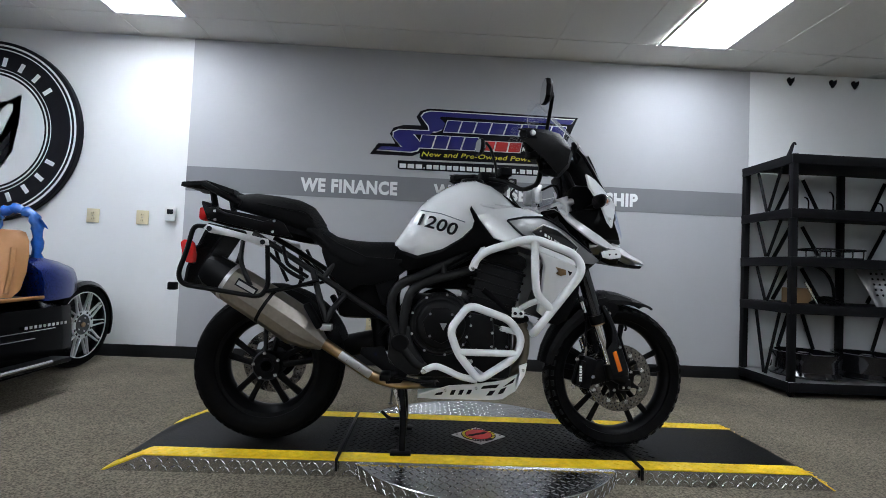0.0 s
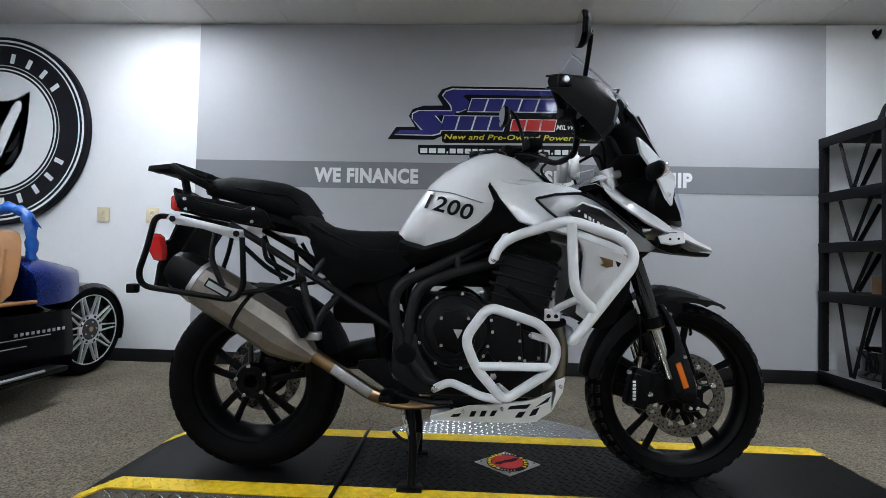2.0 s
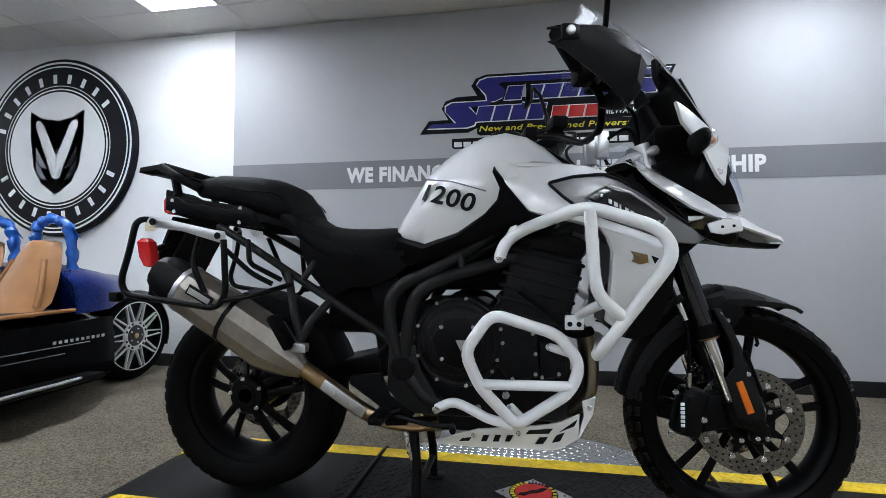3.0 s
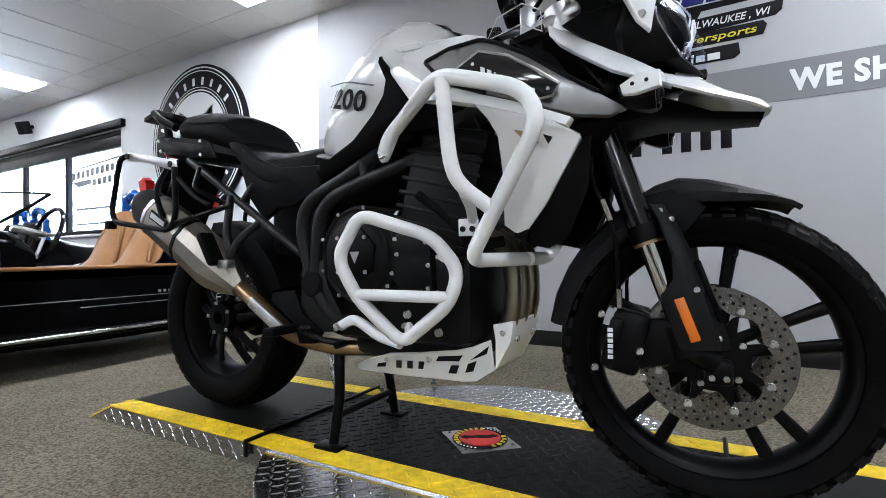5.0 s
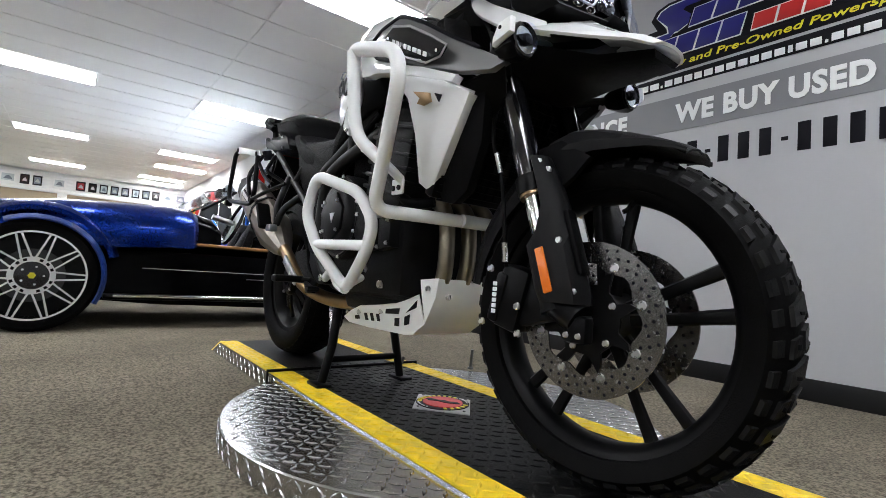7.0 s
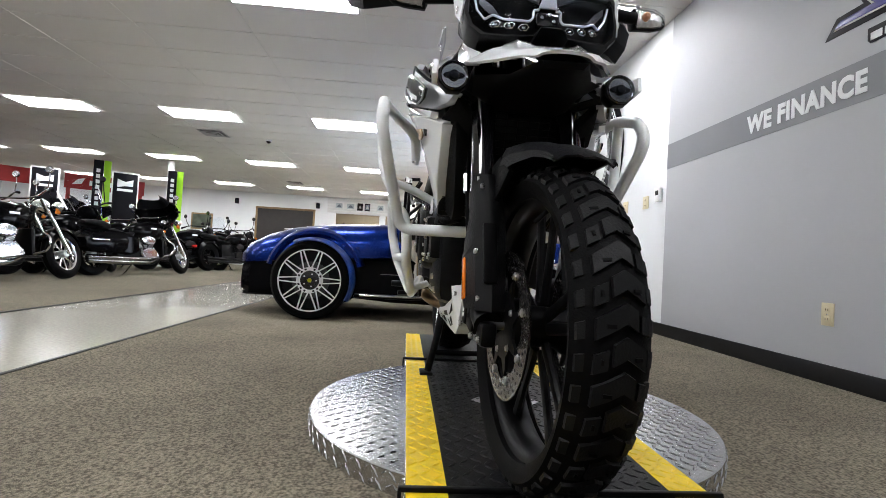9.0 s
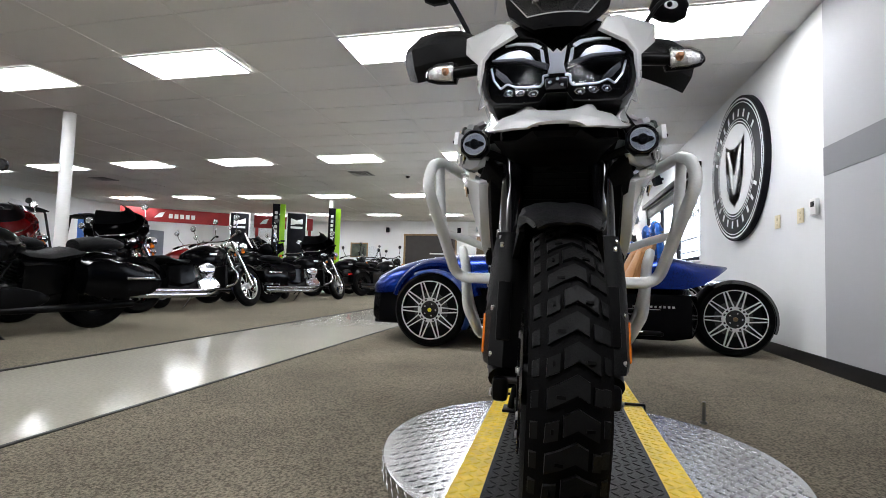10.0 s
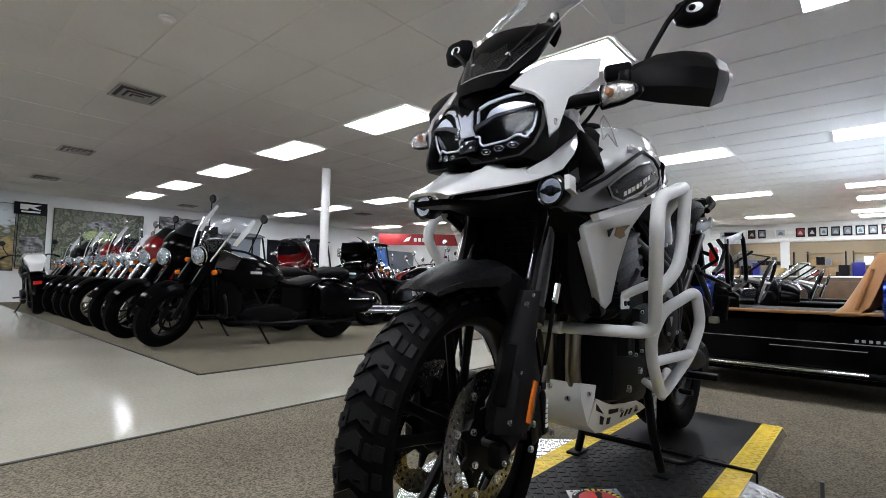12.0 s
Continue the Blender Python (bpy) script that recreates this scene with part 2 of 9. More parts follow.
# ---- mesh helpers ----
class Build:
    """Collects vertices and faces of one mesh."""

    def __init__(self):
        self.v, self.f = [], []

    def add(self, vs, fs):
        n = len(self.v)
        self.v += [tuple(p) for p in vs]
        self.f += [[i + n for i in q] for q in fs]
        return self

    def box(self, c, s, bevel=0.0, m=None):
        bm = bmesh.new()
        bmesh.ops.create_cube(bm, size=1)
        bmesh.ops.scale(bm, vec=s, verts=bm.verts)
        if bevel:
            bmesh.ops.bevel(bm, geom=bm.edges[:], offset=min(bevel, min(s) * 0.45), segments=2, affect="EDGES", profile=0.5)
        bm.verts.index_update()
        mm = Matrix.Translation(c) @ (m or Matrix())
        vs = [mm @ q.co for q in bm.verts]
        fs = [[q.index for q in f.verts] for f in bm.faces]
        bm.free()
        return self.add(vs, fs)

    def loft(self, rings, cap=True, closed=False):
        n = len(rings[0])
        vs = [p for r in rings for p in r]
        fs = []
        k = len(rings)
        for i in range(k if closed else k - 1):
            a, b = i * n, ((i + 1) % k) * n
            for j in range(n):
                fs.append([a + j, a + (j + 1) % n, b + (j + 1) % n, b + j])
        if cap and not closed:
            fs.append(list(range(n))[::-1])
            fs.append([(k - 1) * n + j for j in range(n)])
        return self.add(vs, fs)

    def sheet(self, rows, thick):
        """A grid of points as a shell with thickness."""
        R, C = len(rows), len(rows[0])
        P = [[Vector(p) for p in r] for r in rows]
        top, bot = [], []
        for i in range(R):
            for j in range(C):
                du = P[min(i + 1, R - 1)][j] - P[max(i - 1, 0)][j]
                dv = P[i][min(j + 1, C - 1)] - P[i][max(j - 1, 0)]
                nn = du.cross(dv)
                nn = nn.normalized() if nn.length > 1e-9 else Vector((0, 0, 1))
                top.append(P[i][j])
                bot.append(P[i][j] - nn * thick)
        N = R * C
        fs = []
        for i in range(R - 1):
            for j in range(C - 1):
                a, b, c, d = i * C + j, i * C + j + 1, (i + 1) * C + j + 1, (i + 1) * C + j
                fs.append([d, c, b, a])
                fs.append([N + a, N + b, N + c, N + d])
        rim = [j for j in range(C)] + [i * C + C - 1 for i in range(1, R)] + [(R - 1) * C + j for j in range(C - 2, -1, -1)] + [i * C for i in range(R - 2, 0, -1)]
        for a, b in zip(rim, rim[1:] + rim[:1]):
            fs.append([a, b, N + b, N + a])
        return self.add(top + bot, fs)

    def tube(self, pts, r, seg=10, fillet=0.0, closed=False, flat=1.0):
        P = [Vector(p) for p in pts]
        if fillet:
            out = []
            n = len(P)
            for i, p in enumerate(P):
                if not closed and i in (0, n - 1):
                    out.append(p)
                    continue
                a, b = P[i - 1], P[(i + 1) % n]
                da, db = a - p, b - p
                fa, fb = min(fillet, da.length * 0.48), min(fillet, db.length * 0.48)
                s, e = p + da.normalized() * fa, p + db.normalized() * fb
                for k in range(7):
                    t = k / 6
                    out.append(s * (1 - t) ** 2 + p * 2 * t * (1 - t) + e * t * t)
            P = out
        n = len(P)
        radii = r if isinstance(r, (list, tuple)) else [r] * n
        if len(radii) != n:
            radii = [radii[0] + (radii[-1] - radii[0]) * i / (n - 1) for i in range(n)]
        rings, up = [], None
        for i, p in enumerate(P):
            a = P[i - 1] if (i or closed) else p
            b = P[(i + 1) % n] if (i < n - 1 or closed) else p
            t = (b - a).normalized()
            if up is None:
                up = t.cross(Vector((0, 0, 1)))
                if up.length < 0.05:
                    up = t.cross(Vector((0, 1, 0)))
            up = (up - t * up.dot(t)).normalized()
            w = t.cross(up)
            rings.append([p + (up * math.cos(q) + w * math.sin(q) * flat) * radii[i] for q in [k * math.tau / seg for k in range(seg)]])
        return self.loft(rings, not closed, closed)

    def lathe(self, prof, c=(0, 0, 0), axis="y", seg=40, closed=True, a0=0.0, a1=math.tau):
        """Revolves a profile of (radius, height along the axis). closed: the profile itself closes into a ring."""
        full = abs(a1 - a0 - math.tau) < 1e-6
        k = seg if full else seg + 1
        rings = []
        for i in range(k):
            q = a0 + (a1 - a0) * i / seg
            co, si = math.cos(q), math.sin(q)
            ring = []
            for r, h in prof:
                p = {"y": (r * co, h, r * si), "x": (h, r * co, r * si), "z": (r * co, r * si, h)}[axis]
                ring.append((p[0] + c[0], p[1] + c[1], p[2] + c[2]))
            rings.append(ring)
        n = len(prof)
        vs = [p for r in rings for p in r]
        fs = []
        for i in range(k if full else k - 1):
            a, b = i * n, ((i + 1) % k) * n
            for j in range(n if closed else n - 1):
                fs.append([a + j, b + j, b + (j + 1) % n, a + (j + 1) % n])
        if not full and closed:
            fs += [list(range(n)), [(k - 1) * n + j for j in range(n)][::-1]]
        return self.add(vs, fs)

    def disc(self, c, r, h, axis="y", seg=24, bevel=0.0, r2=None):
        """A solid round, centred, with a rounded rim."""
        r2 = r if r2 is None else r2
        b = min(bevel, h * 0.4)
        return self.lathe([(0.0001, -h / 2), (r - b, -h / 2), (r, -h / 2 + b), (r2, h / 2 - b), (r2 - b, h / 2), (0.0001, h / 2)], c, axis, seg, closed=False)

    def panel(self, pts, thick, bevel=0.0, toward=None):
        """A plate from a ring of points: its outer face where they lie, its back thick behind."""
        P = [Vector(p) for p in pts]
        n = Vector()
        for a, b in zip(P, P[1:] + P[:1]):
            n += Vector(((a.y - b.y) * (a.z + b.z), (a.z - b.z) * (a.x + b.x), (a.x - b.x) * (a.y + b.y)))
        n.normalize()
        if toward is not None and n.dot(Vector(toward)) < 0:
            P.reverse()
            n.negate()
        k = len(P)
        rings = []

        def inset(d):
            out = []
            for i in range(k):
                a, p, b = P[i - 1], P[i], P[(i + 1) % k]
                e1, e2 = (p - a).normalized(), (b - p).normalized()
                m1, m2 = n.cross(e1), n.cross(e2)
                mm = m1 + m2
                s = mm.length
                mm = mm / s if s > 1e-6 else m1
                out.append(p + mm * min(d / max(0.35, mm.dot(m1)), d * 2.2))
            return out

        back = [p - n * thick for p in P]
        if bevel:
            f = inset(bevel)
            rings = [back, [p - n * bevel for p in P], [p - n * bevel * 0.3 + (q - p) * 0.3 for p, q in zip(P, f)], f]
        else:
            rings = [back, P]
        return self.loft(rings)

    def flip(self):
        self.f = [q[::-1] for q in self.f]
        return self

    def mirrored(self):
        """The same in a mirror across y = 0, added."""
        n = len(self.v)
        self.v += [(x, -y, z) for x, y, z in self.v[:n]]
        self.f += [[i + n for i in q[::-1]] for q in self.f[:]]
        return self

    def side(self, s):
        """Mirrored to the other side when s is +1."""
        if s > 0:
            self.v = [(x, -y, z) for x, y, z in self.v]
            self.f = [q[::-1] for q in self.f]
        return self

    def moved(self, m):
        self.v = [tuple(m @ Vector(p)) for p in self.v]
        return self

    def mesh(self, name, material, angle=38):
        me = bpy.data.meshes.new(name)
        me.from_pydata(self.v, [], self.f)
        me.materials.append(material)
        me.polygons.foreach_set("use_smooth", [True] * len(me.polygons))
        me.set_sharp_from_angle(angle=radians(angle))
        me.update()
        return me


def part(name, build, material, parent=None, label="", m=None, angle=38):
    """One mesh object under a thing or a part."""
    me = build if isinstance(build, bpy.types.Mesh) else build.mesh(name, material, angle)
    ob = new(name, me)
    if parent is not None:
        ob.parent = parent
    if m is not None:
        ob.matrix_basis = m
    return tagged(ob, label)


def thing(name, m, label, category, group="", kind=""):
    """An Empty at a thing's base, to hold its parts."""
    ob = new(name)
    ob.empty_display_size = 0.1
    ob.matrix_basis = m
    return tagged(ob, label, category, group, kind)


def solid(name, build, material, label, category, group="", kind="", m=None, angle=38):
    """A thing that is one mesh."""
    ob = part(name, build, material, None, label, m, angle)
    return tagged(ob, label, category, group, kind)


def glyphs(b):
    """The letters of a word, each as a mesh of its own: what overlaps along x is one letter."""
    root = list(range(len(b.v)))

    def top(i):
        while root[i] != i:
            root[i] = root[root[i]]
            i = root[i]
        return i

    for f in b.f:
        for i in f[1:]:
            root[top(i)] = top(f[0])
    bits = {}
    for f in b.f:
        bits.setdefault(top(f[0]), []).append(f)
    runs = []
    for fs in bits.values():
        xs = [b.v[i][0] for f in fs for i in f]
        runs.append((min(xs), max(xs), fs))
    words = []
    for lo, hi, fs in sorted(runs, key=lambda r: r[0]):
        if words and lo < words[-1][0] - 0.3 * (hi - lo):
            words[-1] = (max(hi, words[-1][0]), words[-1][1] + fs)
        else:
            words.append((hi, list(fs)))
    out = []
    for hi, fs in words:
        ids = sorted({i for f in fs for i in f})
        at = {i: k for k, i in enumerate(ids)}
        out.append(Build().add([b.v[i] for i in ids], [[at[i] for i in f] for f in fs]))
    return out


def lettering(text, width, height, depth=0.003, bold=0.02, shear=0.0):
    """Raised letters as a mesh in the x-z plane, from x = 0 and z = 0, facing -y."""
    cu = bpy.data.curves.new("letters", "FONT")
    cu.body, cu.extrude, cu.offset, cu.shear, cu.resolution_u = text, 0.01, bold, shear, 3
    cu.space_character = 1.0 + bold * 2.2
    ob = new("letters", cu)
    bpy.context.view_layer.update()
    me = bpy.data.meshes.new_from_object(ob)
    bpy.data.objects.remove(ob)
    co = np.empty(len(me.vertices) * 3)
    me.vertices.foreach_get("co", co)
    co = co.reshape(-1, 3)
    lo, hi = co.min(0), co.max(0)
    q = (co - lo) / np.maximum(hi - lo, 1e-9)
    out = np.stack([q[:, 0] * width, -q[:, 2] * depth, q[:, 1] * height], 1)
    b = Build()
    b.v = [tuple(p) for p in out]
    b.f = [list(p.vertices) for p in me.polygons]
    bpy.data.meshes.remove(me)
    return b

# ---- the room ----
X0, X1, Y0, Y1, H = -16.2, 5.0, -12.4, 4.095, 2.67
WX0, WX1, WZ0, WZ1 = -9.1, -5.12, 0.9, 2.12  # shop window in the north wall

solid("floor", Build().box(((X0 + X1) / 2, (Y0 + Y1) / 2, -0.1), (X1 - X0 + 0.6, Y1 - Y0 + 0.6, 0.2)), TILE,
             "polished cream tile floor of the aisles", "floor", kind="structure")


def carpet(name, x0, x1, y0, y1, material, label):
    return solid(name, Build().box(((x0 + x1) / 2, (y0 + y1) / 2, 0.002), (x1 - x0, y1 - y0, 0.006), 0.002), material, label, "carpet", kind="structure")


carpet("carpet_1", X0, X1, 0.505, Y1, CARPET, "speckled olive-brown loop carpet by the display wall")
carpet("carpet_2", 1.49, X1, Y0, 0.503, CARPET, "speckled olive-brown loop carpet beside the aisle")
carpet("carpet_3", X0, 0.2, Y0, -0.73, CARPET_B, "worn tan loop carpet under the parked motorcycles")
edge = Build()
for c, s in (((-7.35, 0.5, 0.004), (17.7, 0.022, 0.012)), ((1.488, -5.95, 0.004), (0.022, 12.9, 0.012)),
             ((-8.0, -0.735, 0.004), (16.4, 0.022, 0.012)), ((0.205, -6.56, 0.004), (0.022, 11.66, 0.012))):
    edge.box(c, s, 0.003)
solid("trim_carpet_edge", edge, CARPET_EDGE, "dark brown edge strip between carpet and tile", "edge strip", kind="structure")

north = Build()
T = 0.16
north.box(((WX1 + X1) / 2, Y1 + T / 2, H / 2), (X1 - WX1, T, H))
north.box(((X0 + WX0) / 2, Y1 + T / 2, H / 2), (WX0 - X0, T, H))
north.box(((WX0 + WX1) / 2, Y1 + T / 2, WZ0 / 2), (WX1 - WX0, T, WZ0))
north.box(((WX0 + WX1) / 2, Y1 + T / 2, (WZ1 + H) / 2), (WX1 - WX0, T, H - WZ1))
solid("wall_north", north, WALL_WHITE, "white painted wall behind the display", "wall", kind="structure")
solid("wall_south", Build().box(((X0 + X1) / 2, Y0 - 0.08, H / 2), (X1 - X0 + 0.6, 0.16, H)), WALL_WHITE, "off-white painted far wall", "wall", kind="structure")
OY0, OY1, OZ = -0.75, 3.6, 2.1  # opening to the parts room
west = Build().box((X0 - 0.08, (Y0 + OY0) / 2, H / 2), (0.16, OY0 - Y0, H)).box((X0 - 0.08, (OY1 + Y1) / 2, H / 2), (0.16, Y1 - OY1, H))
west.box((X0 - 0.08, (OY0 + OY1) / 2, (OZ + H) / 2), (0.16, OY1 - OY0, H - OZ)).box((X0 - 0.08, 0.98, OZ / 2), (0.16, 0.22, OZ))
solid("wall_west", west, WALL_WHITE, "off-white painted far wall with signs", "wall", kind="structure")
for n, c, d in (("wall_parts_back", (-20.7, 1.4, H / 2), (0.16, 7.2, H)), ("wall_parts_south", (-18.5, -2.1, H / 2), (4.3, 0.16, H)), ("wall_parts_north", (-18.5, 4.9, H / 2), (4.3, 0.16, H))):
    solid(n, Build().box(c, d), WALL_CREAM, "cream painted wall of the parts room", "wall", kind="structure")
solid("floor_parts_room", Build().box((-18.6, 1.4, -0.1), (4.6, 7.2, 0.2)), TILE, "cream tile floor of the parts room", "floor", kind="structure")
solid("ceiling_parts_room", Build().box((-18.6, 1.4, H + 0.06), (4.6, 7.2, 0.1)), CEIL, "white suspended ceiling of the parts room", "ceiling", kind="structure")
solid("wall_east", Build().box((X1 + 0.08, (Y0 + Y1) / 2, H / 2), (0.16, Y1 - Y0, H)), WALL_WHITE, "plain white painted wall", "wall", kind="structure")
solid("wall_panel_grey", Build().box((0.345, Y1 - 0.002, H / 2), (4.77, 0.006, H - 0.002)), WALL_GREY, "pale grey painted panel of the wall", "wall panel", kind="structure")
solid("wall_stripe", Build().box((0.345, Y1 - 0.006, 1.489), (4.77, 0.004, 0.205)), WALL_STRIPE, "dark grey painted stripe across the wall", "stripe", kind="structure")
solid("baseboard", Build().box(((-4.9 + X1) / 2, Y1 - 0.009, 0.053), (X1 + 4.9, 0.012, 0.1), 0.004), BASEBOARD, "black vinyl baseboard along the wall", "baseboard", kind="structure")

# suspended ceiling of tiles in a grid of bars
CX, CY = 0.5714, 1.145
bars = Build().box(((X0 + X1) / 2, (Y0 + Y1) / 2, H + 0.06), (X1 - X0 + 0.6, Y1 - Y0 + 0.6, 0.1))
gx = [-2.48 + CX * i for i in range(-24, 14)]
gy = [2.6 + CY * i for i in range(-14, 2)]
for x in gx:
    if X0 < x < X1:
        bars.box((x, (Y0 + Y1) / 2, H + 0.008), (0.009, Y1 - Y0, 0.006))
for y in gy:
    if Y0 < y < Y1:
        bars.box(((X0 + X1) / 2, y, H + 0.008), (X1 - X0, 0.009, 0.0052))
solid("ceiling", bars, CEIL, "white mineral-fibre suspended ceiling in a metal grid", "ceiling", kind="structure")


def troffer():
    t = thing("ceiling_light", Matrix(), "lit white fluorescent troffer set in the ceiling", "ceiling light", "ceiling troffers")
    w, d = 0.565, 1.13
    fr = Build()
    for c, s in (((0, d / 2 - 0.012, -0.004), (w, 0.024, 0.012)), ((0, -d / 2 + 0.012, -0.004), (w, 0.024, 0.012)),
                 ((w / 2 - 0.012, 0, -0.004), (0.024, d - 0.048, 0.012)), ((-w / 2 + 0.012, 0, -0.004), (0.024, d - 0.048, 0.012))):
        fr.box(c, s, 0.003)
    part("frame", fr, TBAR, t)
    part("diffuser", Build().box((0, 0, 0.0), (w - 0.05, d - 0.05, 0.008), 0.002), LENS, t, "glowing prismatic diffuser")
    return t


lamp_spots = [(x, y) for x in (2.01, -2.19, -6.19, -10.17, -14.17) for y in (3.165, 0.87, -1.47, -3.75, -6.05, -8.25, -10.5)]
lamp_spots += [(-12.0, 3.3), (-15.3, 3.3), (-17.6, 2.6), (-17.6, 0.2), (-19.4, 2.6), (-19.4, 0.2)]
light = troffer()
light.matrix_basis = pose(lamp_spots[0][0], lamp_spots[0][1], H)
for x, y in lamp_spots[1:]:
    copy_thing(light, pose(x, y, H))


def vent():
    t = thing("ceiling_vent", Matrix(), "square metal air diffuser in the ceiling", "air vent", "ceiling vents")
    # dark sheet that paints the shade inside the duct
    part("backing", Build().box((0, 0, -0.002), (0.42, 0.42, 0.006)), SHADE_SHEET, t)
    for n, (r, w, z) in enumerate(((0.225, 0.042, -0.006), (0.163, 0.042, -0.018), (0.104, 0.038, -0.026), (0.05, 0.033, -0.032))):
        ring = []
        for a, h in ((r, z), (r - w * 0.15, z - 0.008), (r - w, z + 0.004), (r - w, z + 0.01)):
            ring.append([(a, a, h), (-a, a, h), (-a, -a, h), (a, -a, h)])
        b = Build()
        b.add(sum(ring, []), [[k * 4 + i, k * 4 + (i + 1) % 4, (k + 1) * 4 + (i + 1) % 4, (k + 1) * 4 + i] for k in range(3) for i in range(4)])
        part("frame" if n == 0 else "louvre", b, VENT_GREY, t, "", None, 20)
    return t


v0 = vent()
v0.matrix_basis = pose(0.11, -2.98, H)
for x, y in ((-0.03, -6.45), (-0.15, -9.7), (-3.5, -11.3), (-7.4, -1.75), (-7.4, -8.4), (-13.1, -1.55)):
    copy_thing(v0, pose(x, y, H))
dc = thing("dome_camera", pose(-7.65, -0.82, H), "small dark dome camera on the ceiling", "camera dome")
part("base", Build().lathe([(0.0001, 0.0), (0.06, 0.0), (0.058, -0.02), (0.045, -0.028), (0.0001, -0.028)], (0, 0, 0), "z", 24, False), PLASTIC_WHITE, dc)
part("dome", Build().lathe([(0.044, -0.026), (0.04, -0.045), (0.025, -0.06), (0.0001, -0.066)], (0, 0, 0), "z", 24, False), BLACK_GLOSS, dc, "dark glossy dome")
sd = thing("smoke_detector", pose(0.47, -1.0, H), "round white smoke detector on the ceiling", "smoke detector")
part("base", Build().disc((0, 0, -0.01), 0.06, 0.02, "z", 28, 0.004), PLASTIC_WHITE, sd)
part("chamber", Build().disc((0, 0, -0.032), 0.034, 0.026, "z", 24, 0.006, 0.046), PLASTIC_WHITE, sd)

for n, (x, y) in enumerate(((-3.25, -4.3), (-10.8, -4.1))):
    c = thing("column", pose(x, y, 0.005), "round white painted steel column", "column", "steel columns")
    part("shaft", Build().disc((0, 0, H / 2), 0.075, H - 0.01, "z", 28), PLASTIC_WHITE, c)
    part("base_plate", Build().box((0, 0, 0.008), (0.26, 0.26, 0.016), 0.004), PLASTIC_WHITE, c)

# the shop window
win = thing("window_1", pose((WX0 + WX1) / 2, Y1 + 0.06, WZ0), "wide dark-framed shop window with daylight behind", "window", kind="structure")
ww, wh = WX1 - WX0, WZ1 - WZ0
fr = Build()
for z in (0.03, wh - 0.03):
    fr.box((0, 0, z), (ww, 0.07, 0.06), 0.006)
for x in (-ww / 2 + 0.03, -0.62, 0.62, ww / 2 - 0.03):
    fr.box((x, 0, wh / 2), (0.06, 0.066, wh - 0.12), 0.006)
part("window_frame", fr, SHELF_BLACK, win)
part("head_rail", Build().box((0, -0.005, wh - 0.13), (ww - 0.12, 0.06, 0.14), 0.008), SHELF_BLACK, win)
dec = part("window_decal", Build().panel([(1.9, -0.02, 0.9), (0.72, -0.02, 0.83), (0.72, -0.02, 0.85), (1.88, -0.02, 0.925)], 0.003, 0.0, (0, -1, 0)), DECAL_GREY, win, "grey back of the sign film on the glass")
for i in range(9):
    part("decal_bar", Build().box((0.8 + i * 0.115, -0.02, 0.76 + i * 0.006), (0.085, 0.003, 0.1), 0.0), DECAL_GREY, dec)
for i in range(5):
    part("decal_bar", Build().box((1.3 + i * 0.12, -0.02, 0.65 + i * 0.006), (0.09, 0.003, 0.09), 0.0), DECAL_GREY, dec)
part("decal_bar", Build().panel([(0.75, -0.02, 0.69), (1.22, -0.02, 0.7), (1.24, -0.02, 0.64), (0.9, -0.02, 0.61)], 0.003, 0.0, (0, -1, 0)), DECAL_GREY, dec)
for z, w, h in ((0.4, 1.1, 0.012), (0.33, 0.95, 0.03), (0.2, 1.15, 0.012), (0.14, 1.0, 0.025)):
    part("decal_bar", Build().box((1.32, -0.02, z), (w, 0.003, h), 0.0), INK_GREY, dec)
for x, w in ((-1.3, 1.3), (0, 1.18), (1.3, 1.3)):
    p = part("pane", Build().box((x, 0.005, wh / 2), (w, 0.006, wh - 0.12)), LENSGLASS, win)
    p.visible_shadow = False
part("window_sill", Build().box((0, -0.07, -0.012), (ww + 0.1, 0.12, 0.025), 0.005), PLASTIC_WHITE, win)
part("shade_rail", Build().box((0, -0.085, wh + 0.05), (ww + 0.2, 0.06, 0.09), 0.01), SHELF_BLACK, win)
solid("backdrop", Build().box(((WX0 + WX1) / 2 - 2.0, Y1 + 1.2, 1.4), (16.0, 0.02, 3.4)), DAYLIGHT, "bright overcast daylight outside the window", "backdrop", kind="structure")

# ---- wall signs ----
WY = Y1 - 0.0085  # face of the painted wall


def flat(parent, name, pts, y, thick, material, label=""):
    """A thin cut shape on the wall, from (x, z) points; y: how far it stands off."""
    return part(name, Build().panel([(x, -y, z) for x, z in pts], thick, min(0.001, thick * 0.3), (0, -1, 0)), material, parent, label)


def words(text, x, z, w, h, label):
    t = tagged(part("wall_lettering", lettering(text, w, h, 0.003, 0.045), INK_WHITE, None, label, pose(x, WY, z)), label, "wall lettering", "slogans on the wall stripe")
    return t


words("WE FINANCE", -1.098, 1.427, 0.808, 0.117, "white capital letters reading WE FINANCE on the stripe")
words("WE BUY USED", 0.015, 1.427, 0.886, 0.117, "white capital letters reading WE BUY USED on the stripe")
words("WE SHIP", 1.224, 1.427, 0.54, 0.117, "white capital letters reading WE SHIP on the stripe")

